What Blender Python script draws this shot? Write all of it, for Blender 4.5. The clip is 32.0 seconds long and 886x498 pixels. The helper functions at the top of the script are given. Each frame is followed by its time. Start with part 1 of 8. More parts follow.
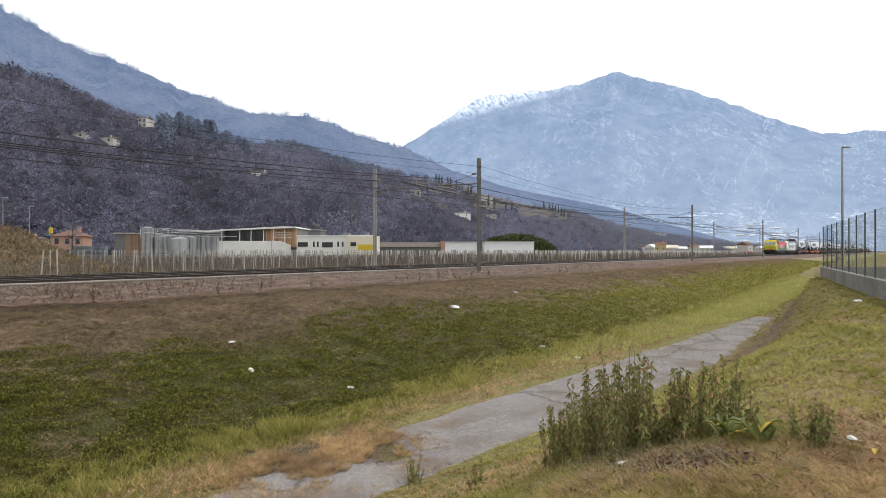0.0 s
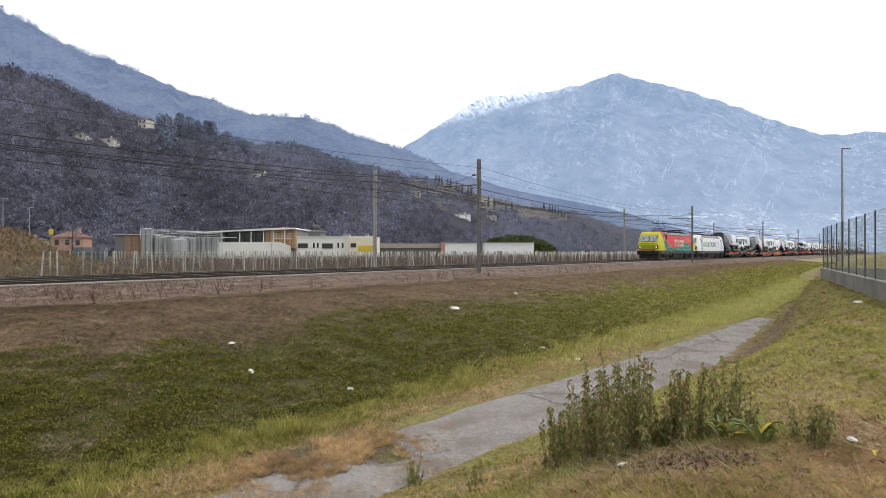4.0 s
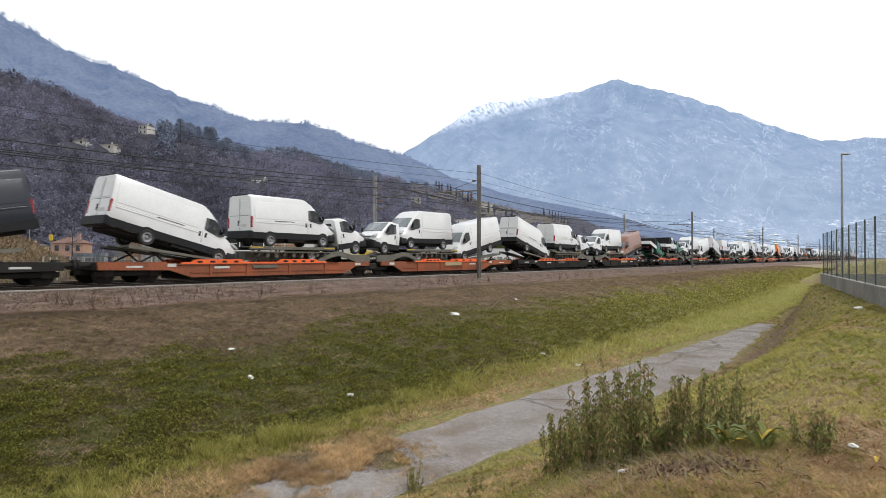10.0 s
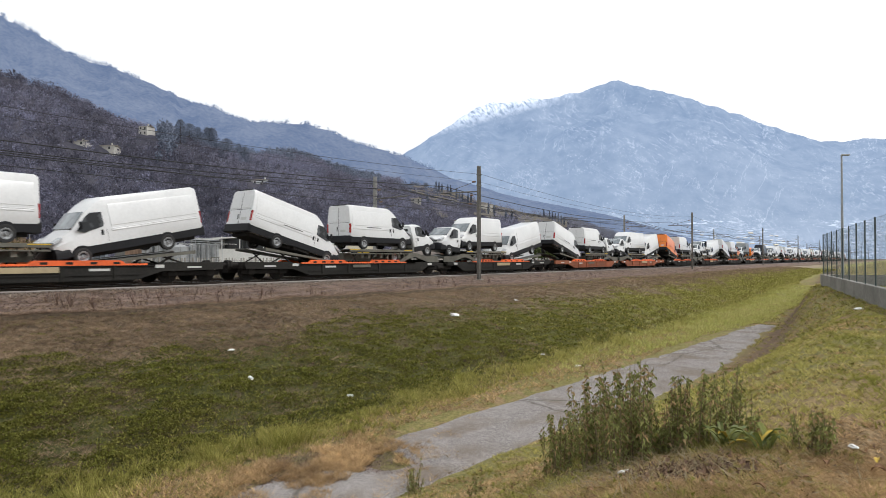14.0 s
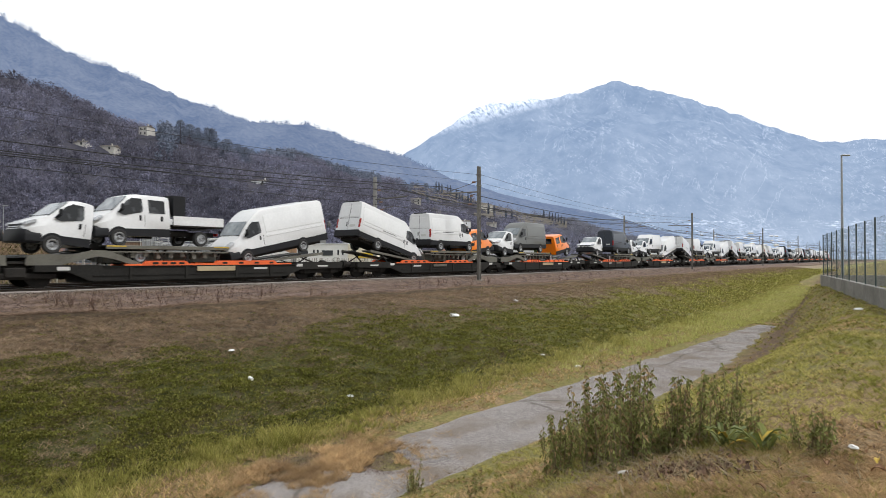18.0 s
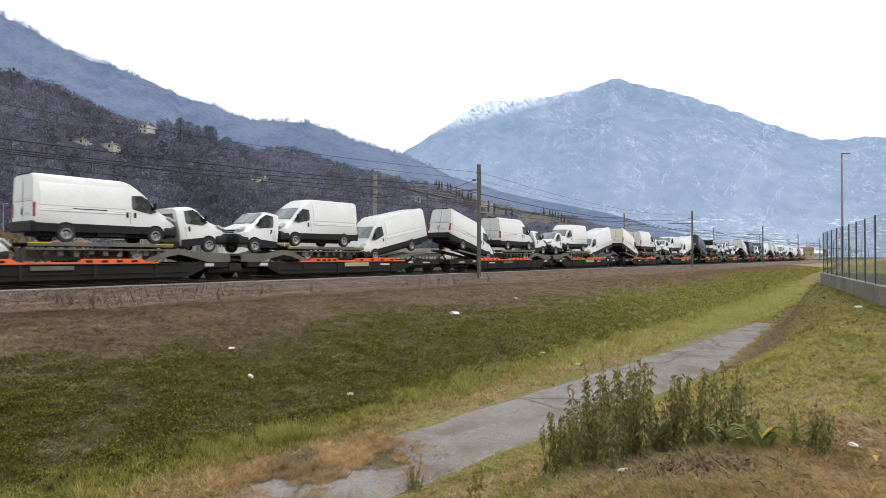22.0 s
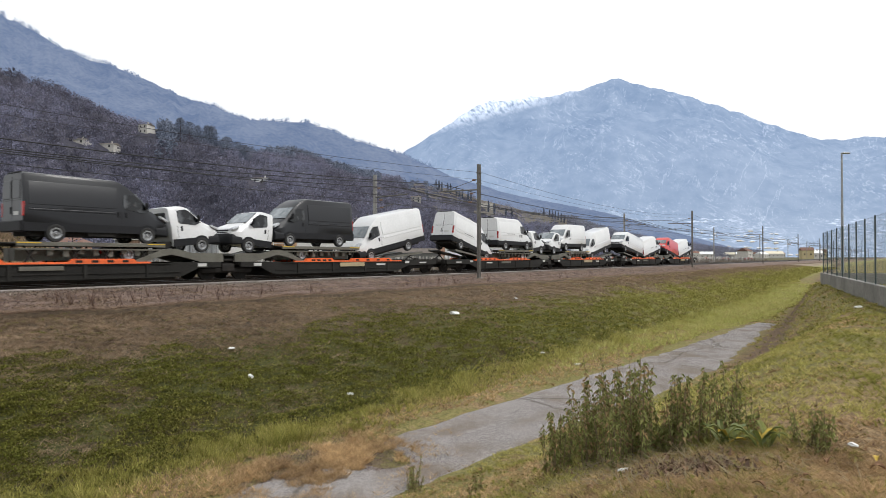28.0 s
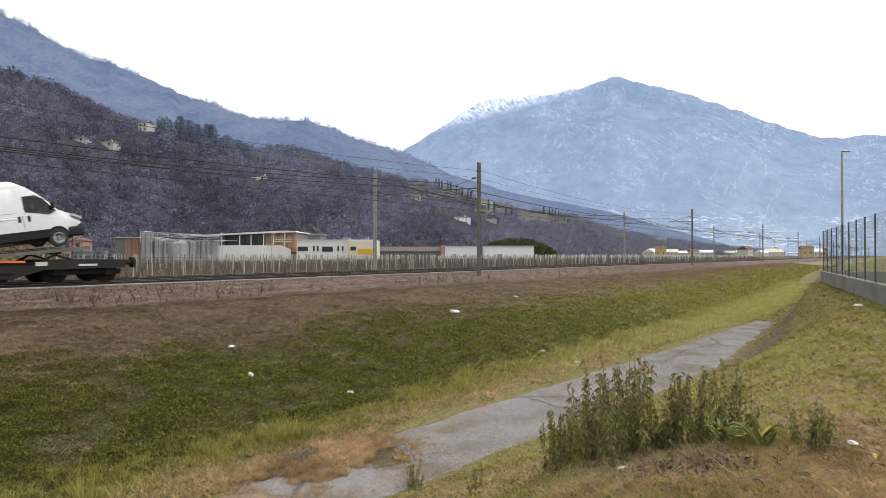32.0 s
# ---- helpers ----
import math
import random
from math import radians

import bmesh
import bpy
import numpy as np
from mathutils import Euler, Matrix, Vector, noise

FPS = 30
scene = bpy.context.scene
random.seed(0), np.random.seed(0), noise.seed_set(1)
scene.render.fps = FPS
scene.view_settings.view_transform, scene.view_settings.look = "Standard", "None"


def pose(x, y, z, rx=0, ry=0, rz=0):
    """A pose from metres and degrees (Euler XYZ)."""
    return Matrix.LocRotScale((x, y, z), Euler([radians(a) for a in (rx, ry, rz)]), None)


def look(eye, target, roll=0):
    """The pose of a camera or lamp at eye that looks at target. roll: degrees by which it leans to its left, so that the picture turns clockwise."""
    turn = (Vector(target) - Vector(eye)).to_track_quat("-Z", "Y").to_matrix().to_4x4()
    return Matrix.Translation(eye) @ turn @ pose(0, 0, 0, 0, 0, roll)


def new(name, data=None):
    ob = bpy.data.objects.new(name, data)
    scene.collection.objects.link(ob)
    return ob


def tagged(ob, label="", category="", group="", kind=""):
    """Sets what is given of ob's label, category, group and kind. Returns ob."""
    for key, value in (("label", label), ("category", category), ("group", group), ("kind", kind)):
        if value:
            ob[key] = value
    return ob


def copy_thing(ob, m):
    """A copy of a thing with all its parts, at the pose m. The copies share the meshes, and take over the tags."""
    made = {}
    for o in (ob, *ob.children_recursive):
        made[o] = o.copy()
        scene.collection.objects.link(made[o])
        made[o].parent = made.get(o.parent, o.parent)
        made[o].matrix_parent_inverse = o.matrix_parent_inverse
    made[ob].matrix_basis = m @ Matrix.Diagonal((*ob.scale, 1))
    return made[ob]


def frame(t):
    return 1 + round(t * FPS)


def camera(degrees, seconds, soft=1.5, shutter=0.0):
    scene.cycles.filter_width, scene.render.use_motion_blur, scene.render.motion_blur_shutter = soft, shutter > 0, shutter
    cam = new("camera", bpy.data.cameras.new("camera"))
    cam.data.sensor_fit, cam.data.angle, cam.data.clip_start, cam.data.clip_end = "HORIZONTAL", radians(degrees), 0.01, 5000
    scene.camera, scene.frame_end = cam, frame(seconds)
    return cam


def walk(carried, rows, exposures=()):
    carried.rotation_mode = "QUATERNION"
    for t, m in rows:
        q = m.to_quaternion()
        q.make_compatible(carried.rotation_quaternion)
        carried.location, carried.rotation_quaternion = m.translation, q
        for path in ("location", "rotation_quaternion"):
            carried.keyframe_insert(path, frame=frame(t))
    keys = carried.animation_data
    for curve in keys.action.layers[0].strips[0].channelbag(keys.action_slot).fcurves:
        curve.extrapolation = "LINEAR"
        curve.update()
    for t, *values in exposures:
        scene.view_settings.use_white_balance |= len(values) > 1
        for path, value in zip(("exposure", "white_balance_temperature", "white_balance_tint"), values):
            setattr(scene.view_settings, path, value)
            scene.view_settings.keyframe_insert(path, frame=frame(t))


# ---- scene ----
# Camera: stands on the verge, height 1.6 m over the ground; only its tilt drifts.
cam = camera(70, 32.0, soft=0.65, shutter=0.1)
EYE = (0.0, 0.0, 1.10)
HEADING = 36.05
TILT = [(0, 0.154), (0.5, 0.076), (1, 0.146), (1.5, 0.154), (2, 0.196), (2.5, 0.232), (3, 0.154), (3.5, 0.232), (5.5, 0.296), (6, 0.389), (6.5, 0.624), (7, 0.895), (7.5, 0.702), (8, 0.702), (8.5, 0.702), (9, 0.716), (9.5, 0.852), (10, 0.780), (10.5, 0.780), (11, 0.780), (11.5, 0.724), (12, 0.724), (12.5, 0.837), (13, 0.859), (13.5, 0.859), (14, 0.859), (14.5, 0.859), (16.5, 0.780), (17, 0.795), (17.5, 0.880), (18, 0.894), (18.5, 0.837), (19, 0.802), (19.5, 0.752), (20, 0.724), (20.5, 0.774), (21, 0.702), (21.5, 0.695), (22, 0.702), (22.5, 0.702), (23, 0.702), (23.5, 0.745), (24, 0.837), (24.5, 0.731), (25, 0.624), (25.5, 0.624), (27.5, 0.688), (28, 0.702), (28.5, 0.638), (29, 0.624), (29.5, 0.617), (30, 0.467), (30.5, 0.546), (31, 0.546), (31.5, 0.467), (32, 0.546)]
walk(cam, [(t, pose(*EYE, 90 + a, 0, HEADING - 90)) for t, a in TILT])

# ---------------------------------------------------------------- light
world = bpy.data.worlds.new("sky")
scene.world = world
world.use_nodes = True
wn, wl = world.node_tree.nodes, world.node_tree.links
wn.clear()
w_out = wn.new("ShaderNodeOutputWorld")
w_bg = wn.new("ShaderNodeBackground")
w_sky = wn.new("ShaderNodeTexSky")
w_sky.sky_type = "NISHITA"
w_sky.sun_disc = False
w_sky.sun_elevation = radians(53)
w_sky.sun_rotation = radians(157)
w_sky.air_density, w_sky.dust_density, w_sky.ozone_density = 1.6, 6.0, 1.0
w_hs = wn.new("ShaderNodeHueSaturation")
w_hs.inputs["Saturation"].default_value = 0.12
w_mix = wn.new("ShaderNodeMix")
w_mix.data_type = "RGBA"
w_mix.inputs["Factor"].default_value = 0.72
w_mix.inputs["B"].default_value = (11.2, 11.5, 11.8, 1)
w_bg.inputs["Strength"].default_value = 0.115
wl.new(w_sky.outputs["Color"], w_hs.inputs["Color"])
wl.new(w_hs.outputs["Color"], w_mix.inputs["A"])
wl.new(w_mix.outputs["Result"], w_bg.inputs["Color"])
wl.new(w_bg.outputs["Background"], w_out.inputs["Surface"])

sun_data = bpy.data.lights.new("sun", "SUN")
sun_data.energy, sun_data.angle, sun_data.color = 1.5, radians(14), (1.0, 0.98, 0.95)
sun = new("sun", sun_data)
sun.matrix_world = look((25, -55, 80), (0, 0, 0))
scene.view_settings.exposure = 0.0


# ---------------------------------------------------------------- materials
def mat(name, c1, c2=None, rough=0.7, metal=0.0, scale=3.0, fine=40.0, bump=0.15, depth=0.02, rnd=0.0, island=0.0,
        spec=0.5, coat=0.0, world_space=False, glow=0.0, lo=0.35, hi=0.65, leaf=0.0):
    """Two colours mixed by coarse and fine noise, with a fine relief. rnd, island: change of value piece by piece."""
    m = bpy.data.materials.new(name)
    m.use_nodes = True
    n, l = m.node_tree.nodes, m.node_tree.links
    b = n["Principled BSDF"]
    c2 = c2 or tuple(c * 0.7 for c in c1)
    co = n.new("ShaderNodeNewGeometry").outputs["Position"] if world_space else n.new("ShaderNodeTexCoord").outputs["Object"]
    big, small = n.new("ShaderNodeTexNoise"), n.new("ShaderNodeTexNoise")
    big.inputs["Scale"].default_value, big.inputs["Detail"].default_value = scale, 4
    small.inputs["Scale"].default_value, small.inputs["Detail"].default_value = fine, 3
    l.new(co, big.inputs["Vector"]), l.new(co, small.inputs["Vector"])
    av = n.new("ShaderNodeMath")
    av.operation = "MULTIPLY_ADD"
    av.inputs[1].default_value = 0.5
    hf = n.new("ShaderNodeMath")
    hf.operation = "MULTIPLY"
    hf.inputs[1].default_value = 0.5
    l.new(small.outputs["Fac"], hf.inputs[0])
    l.new(big.outputs["Fac"], av.inputs[0]), l.new(hf.outputs[0], av.inputs[2])
    ramp = n.new("ShaderNodeMapRange")
    ramp.inputs["From Min"].default_value, ramp.inputs["From Max"].default_value = lo, hi
    l.new(av.outputs[0], ramp.inputs["Value"])
    mix = n.new("ShaderNodeMix")
    mix.data_type = "RGBA"
    mix.inputs["A"].default_value, mix.inputs["B"].default_value = (*c1, 1), (*c2, 1)
    l.new(ramp.outputs["Result"], mix.inputs["Factor"])
    col = mix.outputs["Result"]
    if rnd or island:
        src = n.new("ShaderNodeObjectInfo").outputs["Random"] if rnd else n.new("ShaderNodeNewGeometry").outputs["Random Per Island"]
        k = rnd or island
        mr = n.new("ShaderNodeMapRange")
        mr.inputs["To Min"].default_value, mr.inputs["To Max"].default_value = 1 - k, 1 + k
        l.new(src, mr.inputs["Value"])
        hs = n.new("ShaderNodeHueSaturation")
        l.new(col, hs.inputs["Color"]), l.new(mr.outputs["Result"], hs.inputs["Value"])
        col = hs.outputs["Color"]
    l.new(col, b.inputs["Base Color"])
    b.inputs["Roughness"].default_value, b.inputs["Metallic"].default_value = rough, metal
    b.inputs["Specular IOR Level"].default_value = spec
    b.inputs["Coat Weight"].default_value = coat
    b.inputs["Coat Roughness"].default_value = 0.08
    if bump:
        bp = n.new("ShaderNodeBump")
        bp.inputs["Strength"].default_value, bp.inputs["Distance"].default_value = bump, depth
        l.new(av.outputs[0], bp.inputs["Height"]), l.new(bp.outputs["Normal"], b.inputs["Normal"])
    if leaf:
        tr, mx = n.new("ShaderNodeBsdfTranslucent"), n.new("ShaderNodeMixShader")
        mx.inputs["Fac"].default_value = leaf
        l.new(col, tr.inputs["Color"])
        l.new(b.outputs["BSDF"], mx.inputs[1]), l.new(tr.outputs["BSDF"], mx.inputs[2])
        l.new(mx.outputs["Shader"], n["Material Output"].inputs["Surface"])
    if glow:
        l.new(col, b.inputs["Emission Color"])
        b.inputs["Emission Strength"].default_value = glow
    return m


def paint(name, c, rough=0.28, coat=0.5, dirt=0.12):
    dark = max(c) < 0.2
    return mat(name, c, tuple(x * (1 - dirt) for x in c), rough=0.34 if dark else rough, coat=0.12 if dark else coat * 0.6, spec=0.28 if dark else 0.5, scale=0.9, fine=9, bump=0.02, depth=0.004)


M = {}
M["white"] = paint("white_paint", (0.66, 0.665, 0.665))
M["cream"] = paint("off_white_paint", (0.70, 0.68, 0.60))
M["navy"] = paint("dark_blue_paint", (0.022, 0.026, 0.036))
M["grey"] = paint("grey_paint", (0.13, 0.135, 0.13))
M["darkgrey"] = paint("dark_grey_paint", (0.036, 0.044, 0.060))
M["black"] = paint("black_paint", (0.012, 0.013, 0.016))
M["brown"] = paint("brown_paint", (0.22, 0.085, 0.045))
M["green"] = paint("green_paint", (0.005, 0.16, 0.085))
M["orange"] = paint("orange_paint", (0.85, 0.21, 0.008))
M["red"] = paint("red_paint", (0.60, 0.028, 0.018))
M["bed"] = mat("dropside_paint", (0.72, 0.73, 0.73), (0.6, 0.61, 0.61), rough=0.4, scale=2, fine=14, bump=0.03)
M["plastic"] = mat("dark_plastic", (0.013, 0.0135, 0.016), (0.008, 0.0085, 0.010), spec=0.25, rough=0.6, fine=60, bump=0.05, depth=0.003)
# lighter blotches stand for reflections, painted into the dark glass
M["glass"] = mat("tinted_glass", (0.005, 0.006, 0.007), (0.07, 0.075, 0.08), rough=0.06, spec=0.4, scale=1.3, fine=2.6, lo=0.46, hi=0.62, bump=0)
M["screen"] = mat("windscreen_glass", (0.10, 0.12, 0.13), (0.27, 0.30, 0.32), rough=0.08, spec=0.8, scale=0.7, fine=3, bump=0)
M["lamp"] = mat("lamp_glass", (0.55, 0.57, 0.58), (0.3, 0.31, 0.33), rough=0.12, scale=20, bump=0.05)
M["tail"] = mat("tail_lamp", (0.35, 0.012, 0.01), (0.22, 0.01, 0.01), rough=0.2, bump=0)
M["tyre"] = mat("tyre_rubber", (0.016, 0.016, 0.016), (0.03, 0.029, 0.028), rough=0.85, fine=30)
M["rim"] = mat("steel_rim", (0.36, 0.37, 0.38), (0.10, 0.102, 0.105), rough=0.4, metal=0.4, scale=7, fine=20, lo=0.42, hi=0.6)
M["under"] = mat("underframe_dirt", (0.013, 0.0125, 0.012), (0.03, 0.027, 0.024), spec=0.2, rough=0.9, scale=2, fine=25, bump=0.3)
# pale sky reflection and dark streaks painted into the locomotive's glass
M["loco_screen"] = mat("painted_reflection_glass", (0.30, 0.32, 0.33), (0.05, 0.055, 0.06), rough=0.1, spec=0.9, scale=1.4, fine=2.2, lo=0.47, hi=0.62, bump=0)
M["wheel_steel"] = mat("wheel_steel", (0.085, 0.078, 0.07), (0.045, 0.042, 0.04), rough=0.6, metal=0.4, fine=20)
M["loco_dark"] = mat("loco_dark_frame", (0.018, 0.018, 0.019), (0.034, 0.032, 0.030), rough=0.75, spec=0.25, scale=3, fine=25, bump=0.15)
M["frame_grey"] = mat("loco_frame_grey", (0.044, 0.045, 0.045), (0.024, 0.024, 0.024), spec=0.3, rough=0.65, scale=1.5, fine=20)
M["wagon_dark"] = mat("wagon_dark_olive", (0.024, 0.0225, 0.0195), (0.011, 0.0105, 0.0095), spec=0.25, rough=0.8, scale=0.7, fine=12, bump=0.2, rnd=0.2)
M["wagon_rust"] = mat("wagon_faded_orange", (0.33, 0.082, 0.025), (0.13, 0.048, 0.024), rough=0.75, scale=0.8, fine=10, bump=0.25)
M["wagon_orange"] = mat("wagon_orange", (0.80, 0.125, 0.022), (0.46, 0.085, 0.024), rough=0.6, scale=1.6, fine=14, bump=0.1, rnd=0.15, lo=0.42, hi=0.75)
M["ramp"] = mat("ramp_steel", (0.15, 0.145, 0.12), (0.085, 0.08, 0.065), rough=0.65, metal=0.2, scale=2, fine=30, bump=0.2)
M["deck"] = mat("deck_grating", (0.11, 0.11, 0.10), (0.05, 0.05, 0.045), rough=0.6, metal=0.3, scale=6, fine=50, bump=0.5)
M["yellow_mark"] = mat("yellow_marking", (0.62, 0.42, 0.02), (0.4, 0.28, 0.03), rough=0.6)
M["plate"] = mat("beige_plate", (0.42, 0.34, 0.2), (0.3, 0.24, 0.15), rough=0.6, fine=30)
M["mark"] = mat("pale_marking", (0.55, 0.55, 0.53), (0.42, 0.42, 0.4), rough=0.6)
M["loco_red"] = paint("loco_red", (0.46, 0.016, 0.011), rough=0.42, coat=0.2, dirt=0.35)
M["loco_white"] = paint("loco_white", (0.70, 0.705, 0.71), rough=0.3)
M["roof_grey"] = mat("loco_roof_grey", (0.25, 0.25, 0.245), (0.17, 0.17, 0.165), rough=0.55, scale=1.2, fine=12)
M["text_white"] = mat("lettering_white", (0.75, 0.74, 0.7), (0.65, 0.64, 0.6), rough=0.4, bump=0)
M["text_green"] = mat("lettering_green", (0.06, 0.30, 0.065), (0.05, 0.25, 0.055), rough=0.4, bump=0)
M["text_dark"] = mat("lettering_dark", (0.02, 0.022, 0.024), (0.015, 0.016, 0.018), rough=0.4, bump=0)
M["headlight"] = mat("lit_headlight", (0.9, 0.85, 0.7), (0.9, 0.8, 0.6), rough=0.2, bump=0, glow=0.9)
M["rail"] = mat("rail_steel", (0.055, 0.04, 0.03), (0.035, 0.028, 0.022), rough=0.6, metal=0.4, fine=15)
M["railhead"] = mat("polished_rail_head", (0.42, 0.42, 0.42), (0.3, 0.3, 0.3), rough=0.3, metal=0.9, fine=15, bump=0)
M["sleeper"] = mat("concrete_sleeper", (0.22, 0.2, 0.17), (0.14, 0.12, 0.1), rough=0.9, fine=20)
M["pole"] = mat("galvanised_steel", (0.19, 0.185, 0.17), (0.11, 0.1, 0.09), rough=0.6, metal=0.4, scale=1.5, fine=20)
M["pole_light"] = mat("pale_galvanised_steel", (0.34, 0.335, 0.32), (0.22, 0.215, 0.2), rough=0.6, metal=0.15, scale=1.5, fine=20)
M["wire"] = mat("contact_wire", (0.035, 0.035, 0.038), (0.025, 0.025, 0.026), rough=0.6, metal=0.5, bump=0)
M["insulator"] = mat("porcelain", (0.2, 0.11, 0.07), (0.14, 0.08, 0.05), rough=0.3)
M["concrete"] = mat("concrete", (0.30, 0.29, 0.27), (0.2, 0.195, 0.18), rough=0.9, scale=1.2, fine=18, bump=0.3)
M["fence"] = mat("green_grey_fence", (0.06, 0.085, 0.085), (0.045, 0.065, 0.066), rough=0.5, metal=0.3)
M["lamp_post"] = mat("lamp_post_steel", (0.33, 0.345, 0.36), (0.24, 0.25, 0.26), rough=0.5, metal=0.5)
M["litter"] = mat("white_litter", (0.75, 0.76, 0.76), (0.6, 0.6, 0.58), rough=0.6, scale=8)


# ---------------------------------------------------------------- mesh tools
def part(name, bm, material, parent=None, label=""):
    me = bpy.data.meshes.new(name)
    bm.normal_update()
    for e in bm.edges:
        if len(e.link_faces) == 2 and e.calc_face_angle(0) > 0.6:
            e.smooth = False
    for fc in bm.faces:
        fc.smooth = True
    bm.to_mesh(me)
    bm.free()
    me.materials.append(material)
    ob = new(name, me)
    if parent:
        ob.parent = parent
    if label:
        ob["label"] = label
    return ob


def again(name, ob, m, parent):
    """Another object on the mesh of ob."""
    o = new(name, ob.data)
    o.parent = parent
    o.matrix_basis = m
    return o


def base(name, m=None, **tags):
    e = new(name)
    if m is not None:
        e.matrix_basis = m
    return tagged(e, **tags)


def box(bm, x0, x1, y0, y1, z0, z1, bevel=0.0):
    r = bmesh.ops.create_cube(bm, size=1.0, matrix=Matrix.Translation(((x0 + x1) / 2, (y0 + y1) / 2, (z0 + z1) / 2))
                              @ Matrix.Diagonal((abs(x1 - x0), abs(y1 - y0), abs(z1 - z0), 1)))
    if bevel:
        es = list({e for v in r["verts"] for e in v.link_edges})
        bmesh.ops.bevel(bm, geom=es, offset=bevel, segments=1, affect="EDGES")
    return bm


def boxes(*args):
    bm = bmesh.new()
    for a in args:
        box(bm, *a)
    return bm


def cyl(bm, p0, p1, r0, r1=None, n=8):
    p0, p1 = Vector(p0), Vector(p1)
    d = p1 - p0
    q = d.to_track_quat("Z", "Y").to_matrix().to_4x4()
    bmesh.ops.create_cone(bm, cap_ends=True, segments=n, radius1=r0, radius2=r0 if r1 is None else r1, depth=d.length,
                          matrix=Matrix.Translation((p0 + p1) / 2) @ q)
    return bm


def cyls(*args):
    bm = bmesh.new()
    for a in args:
        cyl(bm, *a)
    return bm


def loft(rings, caps=True):
    bm = bmesh.new()
    rows = [[bm.verts.new(p) for p in r] for r in rings]
    n = len(rows[0])
    for a, b in zip(rows, rows[1:]):
        for i in range(n):
            bm.faces.new((a[i], a[(i + 1) % n], b[(i + 1) % n], b[i]))
    if caps:
        bm.faces.new(rows[0][::-1])
        bm.faces.new(rows[-1])
    bmesh.ops.recalc_face_normals(bm, faces=bm.faces)
    return bm


def slab(pts, y0, y1, bevel=0.0):
    """An outline in x and z, drawn out from y0 to y1."""
    bm = bmesh.new()
    a = [bm.verts.new((x, y0, z)) for x, z in pts]
    b = [bm.verts.new((x, y1, z)) for x, z in pts]
    n = len(pts)
    bm.faces.new(a)
    bm.faces.new(b[::-1])
    for i in range(n):
        bm.faces.new((a[i], b[i], b[(i + 1) % n], a[(i + 1) % n]))
    bmesh.ops.recalc_face_normals(bm, faces=bm.faces)
    if bevel:
        bmesh.ops.bevel(bm, geom=list(bm.edges), offset=bevel, segments=2, affect="EDGES", clamp_overlap=True)
    return bm


def soup(name, verts, faces, material, **tags):
    """One mesh out of arrays of vertices (n, 3) and faces (m, 3 or 4)."""
    me = bpy.data.meshes.new(name)
    verts, faces = np.asarray(verts, np.float32), np.asarray(faces, np.int32)
    k = faces.shape[1]
    me.vertices.add(len(verts))
    me.vertices.foreach_set("co", verts.ravel())
    me.loops.add(faces.size)
    me.loops.foreach_set("vertex_index", faces.ravel())
    me.polygons.add(len(faces))
    me.polygons.foreach_set("loop_start", np.arange(0, faces.size, k, dtype=np.int32))
    me.update(calc_edges=True)
    me.materials.append(material)
    return tagged(new(name, me), **tags)


def ss(a, b, x):
    t = np.clip((x - a) / (b - a), 0, 1)
    return t * t * (3 - 2 * t)


def fbm(x, y, seed, octaves=5, lac=2.03, gain=0.5):
    """Smooth value noise on arrays, about -1 to 1."""
    x, y = np.asarray(x, float), np.asarray(y, float)
    out, amp, tot = np.zeros(np.broadcast(x, y).shape), 1.0, 0.0

    def h(i, j, s):
        v = np.sin(i * 127.1 + j * 311.7 + s * 74.7) * 43758.5453
        return v - np.floor(v)
    for o in range(octaves):
        xi, yi = np.floor(x), np.floor(y)
        u, v = x - xi, y - yi
        u, v = u * u * (3 - 2 * u), v * v * (3 - 2 * v)
        s = seed + o * 13
        a = h(xi, yi, s) * (1 - u) + h(xi + 1, yi, s) * u
        b = h(xi, yi + 1, s) * (1 - u) + h(xi + 1, yi + 1, s) * u
        out += amp * ((a * (1 - v) + b * v) * 2 - 1)
        tot += amp
        amp *= gain
        x, y = x * lac + 17.3, y * lac + 9.1
    return out / tot * 1.6


# ---------------------------------------------------------------- the ground
TRACKS = (27.1, 30.9)          # centre lines of the two tracks, along x


